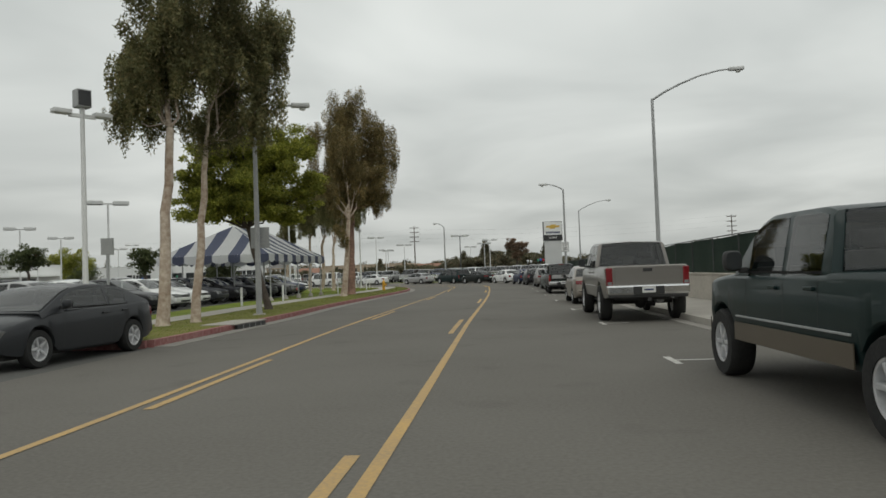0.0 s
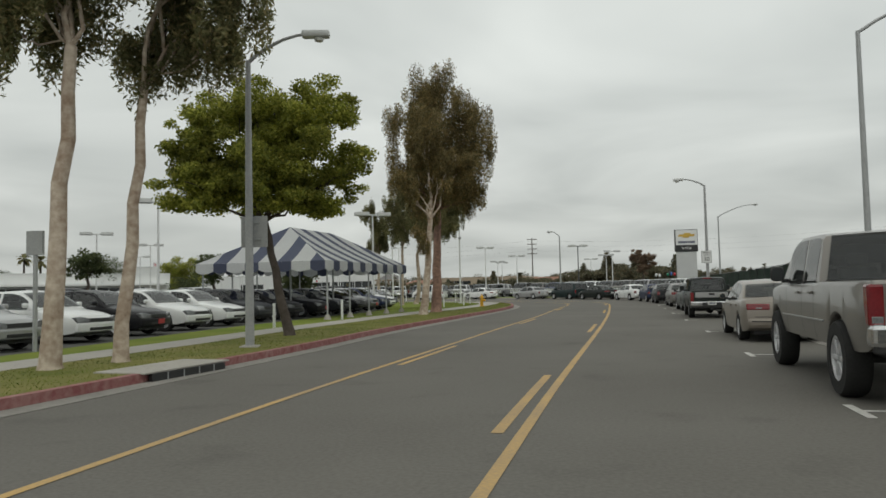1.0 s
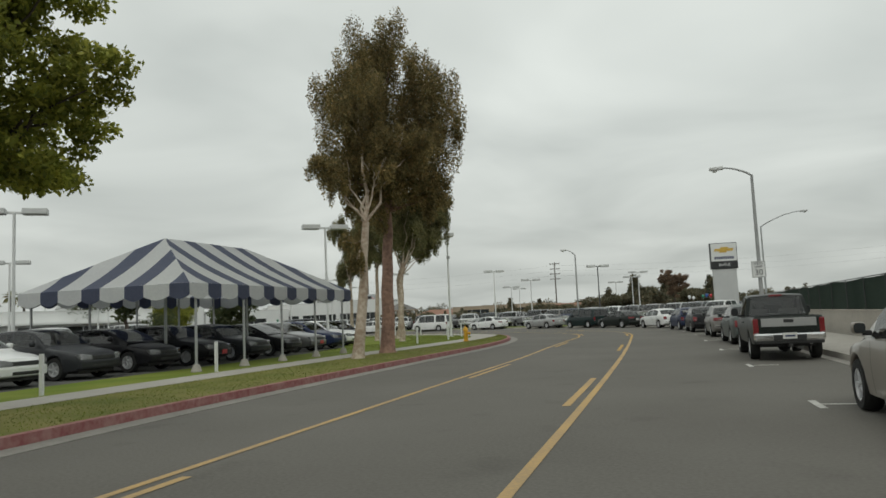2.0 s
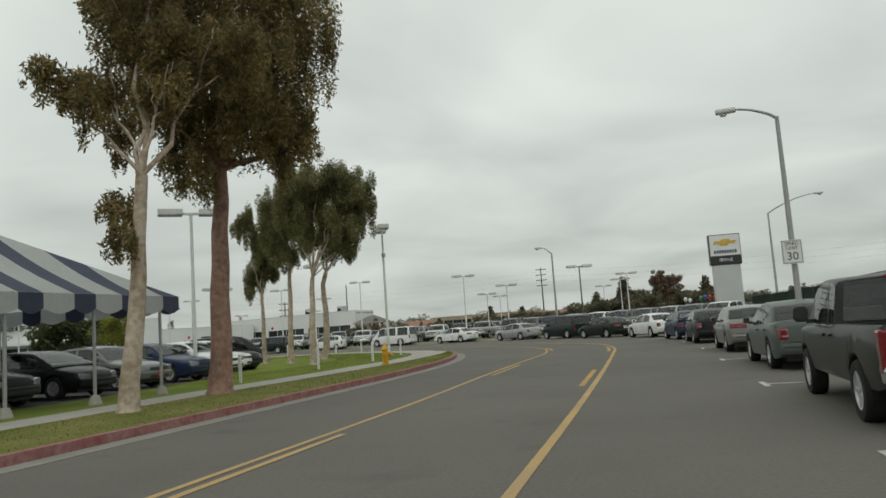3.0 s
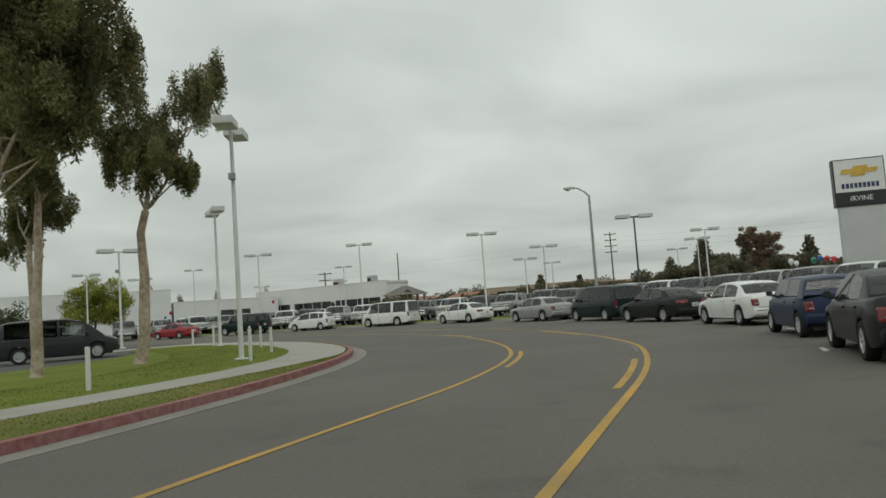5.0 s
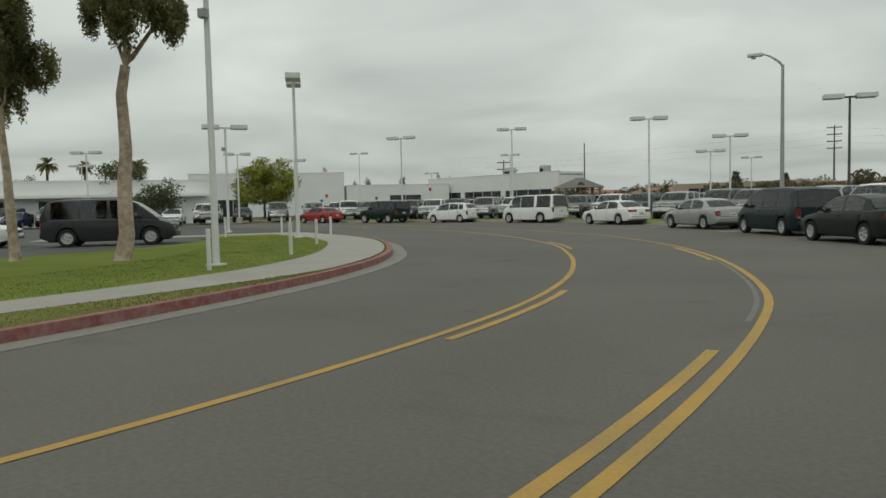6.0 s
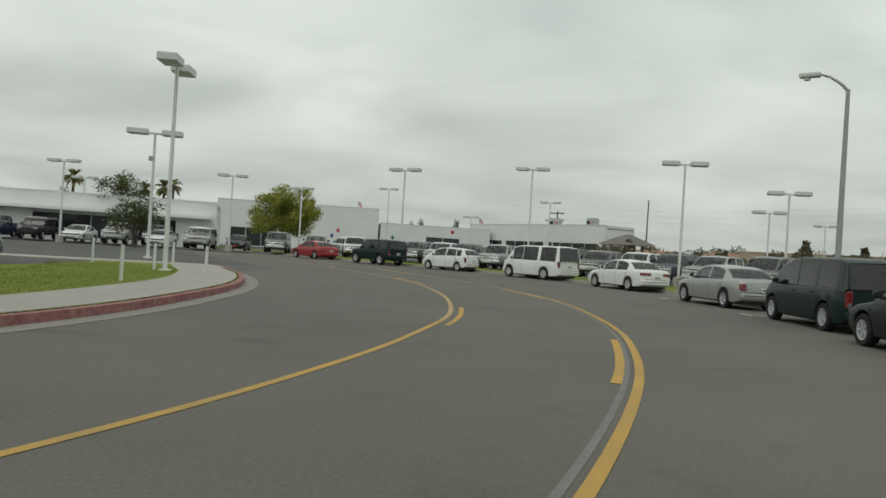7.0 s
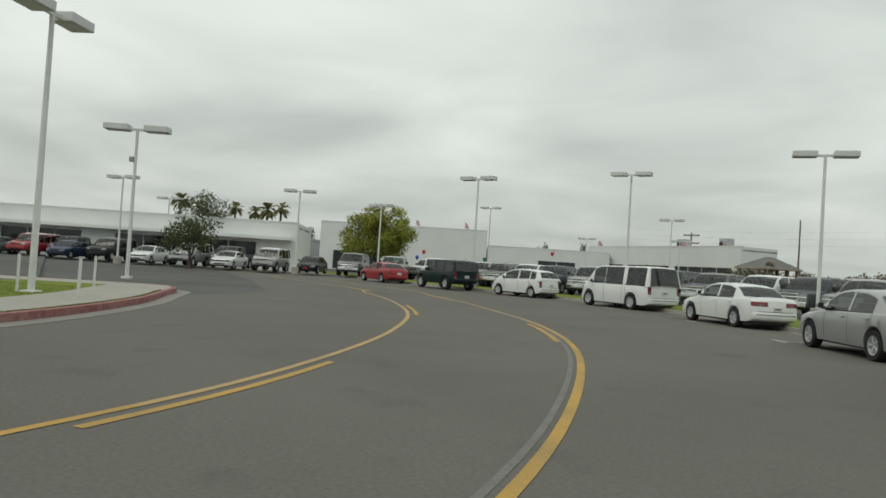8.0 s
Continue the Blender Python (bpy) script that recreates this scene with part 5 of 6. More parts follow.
# dealer pylon sign
pylon = thing("pylon_sign", "silver pylon sign with white and black top panel and gold shape", "sign", pose(2.20, 94.91, 0.1, 0, 0, 11))
part("column", boxed(-1.08, 1.08, 0.0, 0.36, 0, 4.85, 0.03), SIGNSTEEL, pylon)
part("frame", boxed(-1.22, 1.22, -0.06, 0.42, 4.82, 7.28, 0.02), SIGNBLACK, pylon, "black sign frame")
part("face", boxed(-1.16, 1.16, -0.09, -0.058, 5.56, 7.22, 0.005), SIGNWHITE, pylon, "white sign face")
part("band", boxed(-1.16, 1.16, -0.085, -0.058, 4.9, 5.5, 0.005), SIGNBLACK, pylon, "black name band")
bm = bmesh.new()
for x0, x1, z0, z1, sl in ((-0.85, 0.85, 6.50, 6.74, 0.06), (-0.34, 0.34, 6.36, 6.88, 0.09)):
    vs = [(x0 + sl, z1), (x1 + sl, z1), (x1 - sl, z0), (x0 - sl, z0)]
    y = -0.12 if z1 > 6.8 else -0.118
    fr = [bm.verts.new((x, y, z)) for x, z in vs]
    bk = [bm.verts.new((x, -0.09, z)) for x, z in vs]
    bm.faces.new(fr)
    for k in range(4):
        bm.faces.new((fr[k], fr[(k + 1) % 4], bk[(k + 1) % 4], bk[k]))
part("gold_shape", bm, SIGNGOLD, pylon, "gold slanted shape")
for k in range(9):
    part("name_bar", boxed(-0.88 + k * 0.2, -0.88 + k * 0.2 + 0.15, -0.096, -0.088, 5.74, 6.0), BARINK, pylon)
words("IRVINE", 0.36, SIGNWHITE, pose(0, -0.09, 5.2, 90), pylon)

# ---- fire hydrant ----
hyd = thing("fire_hydrant", "yellow fire hydrant standing in the grass verge", "fire hydrant", pose(-12.20, 57.95, 0.14, 0, 0, 20))
part("barrel", lathe([(0.16, 0), (0.16, 0.05), (0.11, 0.06), (0.105, 0.55), (0.14, 0.56), (0.14, 0.61), (0.115, 0.63), (0.10, 0.70), (0.06, 0.76), (0.02, 0.78)], 16), HYDRANT, hyd, smooth=40)
part("top_nut", boxed(-0.025, 0.025, -0.025, 0.025, 0.77, 0.83), HYDRANT, hyd)
for a in (0, 180, 90):
    o = part("outlet", lathe([(0.07, 0.0), (0.07, 0.19), (0.085, 0.19), (0.085, 0.24), (0.03, 0.25)], 12), HYDRANT, hyd)
    o.matrix_basis = pose(0, 0, 0.42, 90, 0, a)

# ---- white marker posts on the lawn ----
for x, y in ((-14.66, 57.23), (-14.6, 62.21), (-15.79, 68.58), (-18.14, 72.58), (-21.73, 76.57), (-25.69, 80.75), (-26.96, 79.65), (-14.11, 51.21), (-13.5, 32.48), (-13.7, 38.62), (-30.26, 81.79), (-30.92, 79.19)):
    p = thing("marker_post", "short white marker post standing in the lawn", "post", pose(x, y, 0.14), "white marker posts")
    part("stake", boxed(-0.045, 0.045, -0.03, 0.03, 0, 0.86, 0.01), POLEWHITE, p)

# kerb inlet
inlet = thing("storm_drain", "dark storm drain opening in the kerb with concrete top", "drain", pose(-8.09, 20.12, 0, 0, 0, 88))
# no hollow here: a solid black box carries the shade of the opening
part("mouth", boxed(-0.95, 0.95, -0.02, 0.05, 0.015, 0.13), SIGNBLACK, inlet)
part("top", boxed(-1.1, 1.1, 0.0, 1.0, 0.135, 0.165, 0.01), CONCRETE, inlet)
for k in range(4):
    part("bar", boxed(-0.6 + 0.4 * k, -0.58 + 0.4 * k, -0.03, 0.0, 0.015, 0.13), METAL, inlet)

# ---- striped marquee ----
tent = thing("marquee_tent", "blue and white striped marquee tent on the car lot", "tent")
X0, X1, Y0, Y1, YA, YB, ZE, ZR = -20.73, -14.3, 38.25, 48.7, 41.15, 45.9, 2.72, 4.5
XM = (X0 + X1) / 2
bands = {0: bmesh.new(), 1: bmesh.new()}


def sagged(p, q, u):
    r = p.lerp(q, u)
    return r - Vector((0, 0, 0.03 * (q - p).length * math.sin(math.pi * u)))


def roof_strip(a0, a1, b0, b1, which):
    """Cloth between two rafters: a at the eave, b at the ridge."""
    bm = bands[which]
    for k in range(6):
        u, v = k / 6, (k + 1) / 6
        bm.faces.new([bm.verts.new(q) for q in (sagged(a0, b0, u), sagged(a1, b1, u), sagged(a1, b1, v), sagged(a0, b0, v))])


def hip_side(side, y):
    v = max(0.0, min((y - Y0) / (YA - Y0), 1.0, (Y1 - y) / (Y1 - YB)))
    return Vector((side + (XM - side) * v, y, ZE + (ZR - ZE) * v))


def hip_end(x, end, ry):
    v = max(0.0, min((x - X0) / (XM - X0), (X1 - x) / (X1 - XM)))
    return Vector((x, end + (ry - end) * v, ZE + (ZR - ZE) * v))


# stripes run straight up each slope
def stripes(pairs):
    """Where the cloth changes colour along an eave: from, to, colour; the white stripes are the wider."""
    for j in range(pairs):
        yield j / pairs, (j + 0.57) / pairs, 0
        yield (j + 0.57) / pairs, (j + 1) / pairs, 1


for side in (X0, X1):
    for u, v, which in stripes(7):
        for h0, h1 in ((u, (u + v) / 2), ((u + v) / 2, v)):
            ya, yb = Y0 + (Y1 - Y0) * h0, Y0 + (Y1 - Y0) * h1
            roof_strip(Vector((side, ya, ZE)), Vector((side, yb, ZE)), hip_side(side, ya), hip_side(side, yb), which)
for end, ry in ((Y0, YA), (Y1, YB)):
    for u, v, which in stripes(4):
        for h0, h1 in ((u, (u + v) / 2), ((u + v) / 2, v)):
            xa, xb = X0 + (X1 - X0) * h0, X0 + (X1 - X0) * h1
            roof_strip(Vector((xa, end, ZE)), Vector((xb, end, ZE)), hip_end(xa, end, ry), hip_end(xb, end, ry), which)
for which, mat, lab in ((0, TENTWHITE, "white canvas stripes"), (1, TENTBLUE, "blue canvas stripes")):
    bmesh.ops.remove_doubles(bands[which], verts=bands[which].verts[:], dist=0.002)
    part("canopy", bands[which], mat, tent, lab)
for (xa, ya), (xb, yb), m in (((X1, Y0), (X1, Y1), 7), ((X0, Y0), (X0, Y1), 7), ((X0, Y0), (X1, Y0), 4), ((X0, Y1), (X1, Y1), 4)):
    for u, v, which in stripes(m):
        bm = bmesh.new()
        nseg = 6
        a = Vector((xa + (xb - xa) * u, ya + (yb - ya) * u, ZE - 0.004))
        b = Vector((xa + (xb - xa) * v, ya + (yb - ya) * v, ZE - 0.004))
        for i in range(nseg):
            p, q = a.lerp(b, i / nseg), a.lerp(b, (i + 1) / nseg)
            da, db = (0.34 + 0.12 * math.sin(math.pi * i / nseg)), (0.34 + 0.12 * math.sin(math.pi * (i + 1) / nseg))
            bm.faces.new([bm.verts.new(v) for v in (p, q, q - Vector((0, 0, db)), p - Vector((0, 0, da)))])
        bmesh.ops.remove_doubles(bm, verts=bm.verts[:], dist=0.001)
        bmesh.ops.solidify(bm, geom=bm.faces[:], thickness=0.01)
        part("valance", bm, TENTBLUE if which else TENTWHITE, tent)
for x in (X0 + 0.1, X1 - 0.1):
    for y in (Y0 + 0.4, Y0 + 2.8, Y0 + 5.1, Y0 + 7.5, Y0 + 9.8):
        pole = part("tent_pole", tubed([(x, y, 0.13), (x, y, ZE)], 0.04, 8), METAL, tent)
        if x > XM:
            part("footing", lathe([(0.16, 0.13), (0.16, 0.18), (0.09, 0.36), (0.05, 0.37)], 12), CONCRETE, pole, "white concrete tent weight").matrix_basis = Matrix.Translation((x, y, 0))
for y in (YA, YB):
    part("tent_pole", tubed([(XM, y, 0.13), (XM, y, ZR - 0.03)], 0.05, 8), METAL, tent)

# ---- trees ----
def leaf_mesh(name, clumps, leaf, count, mat, rng, hang=0.4, flat=1.0):
    """Many small leaves scattered in clumps; clumps: (centre, radius x, y, z)."""
    vol = np.array([c[1] * c[2] * c[3] for c in clumps])
    vol = vol ** 0.75
    pick = rng.choice(len(clumps), count, p=vol / vol.sum())
    d = rng.normal(size=(count, 3))
    d /= np.linalg.norm(d, axis=1, keepdims=True)
    rad = rng.random(count) ** 0.36
    rad *= 1 + 0.14 * rng.normal(size=count).clip(-1.5, 1.5)
    cen = np.array([c[0] for c in clumps])[pick]
    ext = np.array([c[1:] for c in clumps])[pick]
    pos = cen + d * rad[:, None] * ext
    ax = rng.normal(size=(count, 3))
    ax[:, 2] = ax[:, 2] * (1 - hang) - hang * 1.6
    ax /= np.linalg.norm(ax, axis=1, keepdims=True)
    other = np.cross(ax, rng.normal(size=(count, 3)))
    other /= np.linalg.norm(other, axis=1, keepdims=True)
    ln = leaf * (0.7 + 0.7 * rng.random(count))[:, None]
    wd = ln * (0.30 if flat == 1.0 else flat)
    a, b = ax * ln, other * wd
    v = np.stack([pos - a / 2, pos + b / 2, pos + a / 2, pos - b / 2], 1).reshape(-1, 3)
    return quads(name, v, 4, mat)


def quads(name, v, corners, mat):
    """A mesh of loose small faces, given corner by corner."""
    n = len(v)
    me = bpy.data.meshes.new(name)
    me.vertices.add(n)
    me.vertices.foreach_set("co", np.asarray(v, np.float32).ravel())
    me.loops.add(n)
    me.loops.foreach_set("vertex_index", np.arange(n, dtype=np.int32))
    me.polygons.add(n // corners)
    me.polygons.foreach_set("loop_start", np.arange(0, n, corners, dtype=np.int32))
    me.update(calc_edges=True)
    me.materials.append(mat)
    return me


def limb(bm, a, b, r0, r1, rng, bend=0.12):
    a, b = Vector(a), Vector(b)
    ln = (b - a).length
    pts = [a]
    for k in range(1, 5):
        q = a.lerp(b, k / 5) + Vector(rng.normal(size=3)) * ln * bend * 0.35
        pts.append(q)
    pts.append(b)
    tube(bm, pts, [r0 + (r1 - r0) * k / 5 for k in range(6)], 8)


def tall_tree(name, x, y, h, trunk_r, lean, fork, clumps, mat, bark, seed, label, leaf=0.16, count=5200, hang=0.55, category="tree", kink=0.0, flat=1.0):
    rng = np.random.default_rng(seed)
    tree = thing(name, label, category, pose(x, y, 0.12))
    bm = bmesh.new()
    top = Vector((lean[0], lean[1], fork))
    pts = [Vector((0, 0, -0.05)), Vector((0, 0, 0.12))]
    for k in range(1, 8):
        u = k / 7
        pts.append(Vector((lean[0] * u + kink * math.sin(u * 5.5) * 0.5 + rng.normal() * 0.03, lean[1] * u + rng.normal() * 0.03, fork * u)))
    pts[-1] = top
    rad = [trunk_r * 1.5, trunk_r * 1.15] + [trunk_r * (1.05 - 0.42 * k / 7) for k in range(1, 8)]
    tube(bm, pts, rad, 12)
    part("trunk", bm, bark, tree, smooth=50)
    for c, rx, ry, rz in clumps:
        bm = bmesh.new()
        start = pts[-1] if c[2] > fork else pts[-2]
        limb(bm, start, Vector(c) + Vector((0, 0, -0.1 * rz)), trunk_r * min(0.55, 0.33 * rx), trunk_r * 0.10, rng)
        for _ in range(3):
            d = Vector(rng.normal(size=3)).normalized() * 0.6
            mid = start.lerp(Vector(c), 0.6)
            limb(bm, mid, Vector(c) + Vector((d.x * rx, d.y * ry, d.z * rz)), min(trunk_r * 0.2, 0.03 * rx), 0.010, rng, 0.08)
        part("branch", bm, bark, tree, smooth=60)
    # break each clump into tufts so that the outline stays ragged, with gaps
    tufts = []
    for c, rx, ry, rz in clumps:
        droop = hang > 0.5
        for _ in range(24 if droop else 20):
            d = rng.normal(size=3)
            d /= np.linalg.norm(d)
            q = np.array(c) + d * np.array((rx, ry, rz)) * ((0.5 + 0.62 * rng.random()) if droop else (0.55 + 0.5 * rng.random()))
            s = (0.15 + 0.17 * rng.random()) if droop else (0.24 + 0.20 * rng.random())
            tufts.append((q - np.array((0, 0, 0.25 * rz * (1 if droop else 0) * rng.random())), rx * s, ry * s, rz * s * (2.5 if droop else 0.7)))
        tufts.append((np.array(c), rx * 0.55, ry * 0.55, rz * 0.55))
    part("crown", leaf_mesh("crown", tufts, leaf, count, mat, rng, hang, flat), mat, tree)
    return tree


tall_tree("eucalyptus_tree", -10.43, 19.52, 11, 0.165, (0.3, 0.1), 5.6,
          [((0.5, -0.2, 8.1), 1.2, 1.2, 0.8), ((-0.4, -0.6, 6.8), 0.7, 0.7, 1.0), ((-1.0, -0.2, 5.9), 0.4, 0.4, 0.6), ((0.0, 0.1, 6.7), 0.9, 0.9, 1.0), ((0.9, 0.0, 7.5), 0.8, 0.8, 1.0),
           ((0.4, 0.1, 10.3), 1.4, 1.4, 1.5), ((-0.4, -0.2, 7.4), 0.7, 0.7, 0.6)],
          LEAF_EUC, BARK, 3, "eucalyptus tree with pale tan trunk on the grass verge", 0.125, 60000)
tall_tree("eucalyptus_tree", -10.08, 20.81, 11, 0.13, (0.35, 0.2), 5.2,
          [((1.2, 0.1, 8.2), 1.2, 1.2, 1.1), ((1.8, 0.6, 7.2), 0.8, 0.8, 1.1), ((0.6, 0.7, 6.5), 1.0, 1.0, 1.0), ((0.3, 0.3, 5.8), 0.5, 0.5, 0.6), ((1.8, 0.4, 8.8), 1.1, 1.1, 0.9),
           ((2.2, 1.0, 8.1), 0.5, 0.5, 0.9), ((1.0, 0.5, 10.7), 1.4, 1.4, 1.6), ((1.9, 0.5, 6.0), 0.5, 0.5, 0.7)],
          LEAF_EUC, BARK, 5, "eucalyptus tree with slim pale trunk on the grass verge", 0.125, 66000)
tall_tree("street_tree", -10.66, 28.31, 7, 0.14, (-0.75, 0.0), 3.3,
          [((-1.8, -1.6, 4.2), 1.2, 1.2, 0.8), ((-2.1, -1.6, 5.4), 0.7, 0.7, 0.7), ((-1.6, -0.6, 6.2), 1.1, 1.1, 0.9), ((-0.3, -0.2, 6.6), 1.2, 1.2, 0.9), ((1.1, 0.0, 6.3), 1.1, 1.1, 1.0),
           ((1.6, 0.6, 4.8), 0.8, 0.8, 0.8), ((-0.0, -0.2, 4.9), 1.7, 1.7, 1.1), ((-1.1, -1.1, 4.8), 1.2, 1.2, 1.0), ((0.7, 0.5, 4.0), 1.0, 1.0, 0.7), ((-0.6, -0.9, 3.9), 1.2, 1.2, 0.7), ((-2.0, -1.4, 4.8), 0.8, 0.8, 0.8)],
          LEAF_GREEN, BARKDARK, 7, "broad green street tree with dark leaning trunk on the verge", 0.105, 90000, hang=0.15, flat=0.5)
tall_tree("eucalyptus_tree", -12.18, 47.45, 12.4, 0.27, (0.15, 0.1), 5.6,
          [((0.3, -0.4, 12.0), 1.4, 1.4, 1.2), ((-1.0, -0.6, 10.4), 1.4, 1.4, 1.4), ((1.3, 0.7, 10.4), 1.6, 1.6, 1.5), ((-0.4, 0.0, 8.7), 1.8, 1.8, 1.5), ((2.2, 0.2, 8.5), 1.2, 1.2, 1.7),
           ((-1.2, -0.5, 7.4), 1.1, 1.1, 1.0), ((0.8, 0.2, 7.2), 1.5, 1.5, 1.2), ((2.0, 0.2, 6.2), 0.8, 0.8, 0.8), ((-0.7, 0.0, 6.0), 0.8, 0.8, 0.7), ((0.1, -0.5, 5.3), 0.4, 0.4, 0.6), ((1.3, 1.3, 6.5), 0.7, 0.7, 0.5)],
          LEAF_EUCBROWN, BARKRED, 11, "large eucalyptus with reddish trunk and brownish crown", 0.125, 118000)
tall_tree("eucalyptus_tree", -11.70, 43.77, 11, 0.19, (0.45, 0.0), 4.7,
          [((-0.7, -1.0, 6.6), 0.6, 0.6, 0.35), ((-0.4, -0.6, 6.1), 0.5, 0.5, 0.5), ((-0.3, 0.2, 5.6), 0.3, 0.3, 0.5), ((-0.4, -0.1, 6.8), 0.6, 0.6, 0.4), ((1.0, 0.1, 6.7), 0.7, 0.7, 0.6),
           ((0.6, 0.3, 7.5), 1.0, 1.0, 0.6), ((-0.1, -0.1, 4.0), 0.5, 0.5, 0.45), ((0.2, -0.3, 3.4), 0.35, 0.35, 0.4), ((1.5, 1.3, 7.6), 0.9, 0.9, 0.7), ((0.2, 0.2, 9.0), 1.1, 1.1, 1.1)],
          LEAF_EUCBROWN, BARK, 13, "eucalyptus with forked cream trunk and thin brownish crown", 0.125, 36000)
tall_tree("eucalyptus_tree", -17.47, 62.07, 9, 0.16, (0.1, 0.1), 4.0,
          [((0.5, -0.2, 8.2), 1.4, 1.4, 0.9), ((1.7, 0.7, 8.3), 1.3, 1.3, 1.0), ((2.1, 1.7, 7.3), 0.7, 0.7, 0.9), ((-0.3, -0.1, 7.2), 1.0, 1.0, 1.0), ((1.2, 0.3, 6.7), 1.4, 1.4, 1.0), ((1.7, 1.0, 5.9), 0.6, 0.6, 0.6)],
          LEAF_EUC, BARK, 17, "eucalyptus with forked pale trunk standing in the lawn", 0.125, 70000)
tall_tree("eucalyptus_tree", -20.71, 65.67, 9, 0.15, (0.1, 0.1), 4.8,
          [((0.0, -0.5, 6.7), 1.1, 1.1, 1.0), ((-0.3, -0.6, 8.1), 0.9, 0.9, 1.1), ((0.4, 0.7, 9.4), 1.2, 1.2, 1.1), ((0.0, 0.1, 5.7), 0.8, 0.8, 0.7)],
          LEAF_EUC, BARK, 19, "slim eucalyptus with pale trunk standing in the lawn", 0.125, 44000)
tall_tree("eucalyptus_tree", -20.7, 69.27, 9, 0.19, (0.35, 0.1), 4.9,
          [((0.9, 0.0, 6.6), 1.0, 1.0, 0.8), ((1.6, 0.6, 6.1), 0.5, 0.5, 0.6), ((1.7, 1.4, 8.8), 0.8, 0.8, 1.1), ((0.4, 0.3, 7.6), 1.1, 1.1, 1.0), ((-0.6, 0.2, 7.0), 0.8, 0.8, 0.9)],
          LEAF_EUC, BARK, 23, "eucalyptus with a crooked pale trunk standing in the lawn", 0.125, 46000, kink=0.35)
tall_tree("eucalyptus_tree", -23.54, 67.78, 8, 0.13, (0.1, -0.2), 4.0,
          [((-0.4, -0.9, 7.8), 0.7, 0.7, 0.8), ((0.1, -0.3, 6.6), 0.9, 0.9, 1.0), ((-0.5, 0.1, 4.8), 0.6, 0.6, 0.9), ((0.3, 0.3, 5.3), 0.8, 0.8, 0.6), ((-0.3, -0.8, 4.0), 0.3, 0.3, 0.4)],
          LEAF_EUC, BARK, 29, "small eucalyptus with pale forked trunk beside the lot", 0.125, 30000)


def round_tree(x, y, h, r, seed, mat=LEAF_DARK, label="small round clipped tree with dark leaves on the lot", count=2600, leaf=0.20):
    return tall_tree("lot_tree", x, y, h, 0.11 + 0.02 * r, (0, 0), h - 1.7 * r,
                     [((0, 0, h - r), r, r, r * 0.9), ((0.4 * r, 0.2 * r, h - 0.8 * r), r * 0.7, r * 0.7, r * 0.7), ((-0.45 * r, -0.1 * r, h - 0.95 * r), r * 0.7, r * 0.7, r * 0.65)],
                     mat, BARKDARK, seed, label, leaf, count, hang=0.1, flat=0.5)


round_tree(-35.8, 48.2, 4.3, 1.15, 31)
round_tree(-29.3, 52.4, 4.1, 1.1, 33)
round_tree(-78.2, 98.4, 7.6, 2.3, 37)
round_tree(-80.7, 118.7, 8.3, 3.7, 41, LEAF_GREEN, "round green tree beside the white building", 20000, 0.24)
round_tree(-60.5, 92.7, 4.2, 2.0, 43)
round_tree(-24.0, 54.2, 3.0, 1.1, 47)
for k, (x, y, h, r) in enumerate(((-120, 118, 7, 3), (-128, 108, 7.5, 3.2), (-112, 96, 6, 2.6), (-135, 128, 8, 3.4), (-104, 86, 5.5, 2.4), (-96, 76, 6, 2.6))):
    round_tree(x, y, h, r, 51 + k, LEAF_DARK, "dark round tree beyond the car lot", 2200, 0.32)


def palm(x, y, h, seed):
    rng = np.random.default_rng(seed)
    tree = thing("palm_tree", "tall fan palm with bushy top beyond the lot", "palm tree", pose(x, y, 0.0), "palms beyond the lot")
    part("trunk", tubed([(0, 0, 0), (0.1, 0, h * 0.5), (0, 0.1, h)], [0.25, 0.2, 0.17], 8), BARKDARK, tree)
    bm = bmesh.new()
    for k in range(34):
        a, e = rng.random() * 2 * math.pi, rng.uniform(-0.9, 1.1)
        d = Vector((math.cos(a) * math.cos(e), math.sin(a) * math.cos(e), math.sin(e)))
        s = Vector((-math.sin(a), math.cos(a), 0)) * 0.22
        p0, p1, p2 = Vector((0, 0.1, h)), Vector((0, 0.1, h)) + d * 1.1, Vector((0, 0.1, h)) + d * 1.7 - Vector((0, 0, 0.45))
        v = [bm.verts.new(q) for q in (p0 - s * 0.2, p0 + s * 0.2, p1 + s * 1.6, p1 - s * 1.6, p2)]
        bm.faces.new((v[0], v[1], v[2], v[3]))
        bm.faces.new((v[3], v[2], v[4]))
    part("fronds", bm, LEAF_EUC, tree)
    return tree


for k, (x, y, h) in enumerate(((-118, 122, 9.0), (-124, 120, 8.4), (-108, 116, 8.0), (-131, 119, 9.2), (-112, 105, 8.3))):
    palm(x, y, h, 70 + k)

# reddish tree and woods beyond the truck lot
tall_tree("liquidambar_tree", -3.5, 131.55, 7.2, 0.17, (0.1, 0), 2.8,
          [((0.95, 0, 5.3), 1.25, 1.25, 1.3), ((-0.9, 0, 6.1), 0.85, 0.85, 0.95), ((0.3, 0, 4.0), 1.1, 1.1, 1.0), ((-1.5, 0, 5.5), 0.55, 0.55, 0.5), ((-0.3, 0, 5.2), 0.8, 0.8, 0.8)],
          LEAF_RED, BARKDARK, 83, "rusty brown tree with two lobes beyond the truck lot", 0.16, 14000, hang=0.2, flat=0.5)


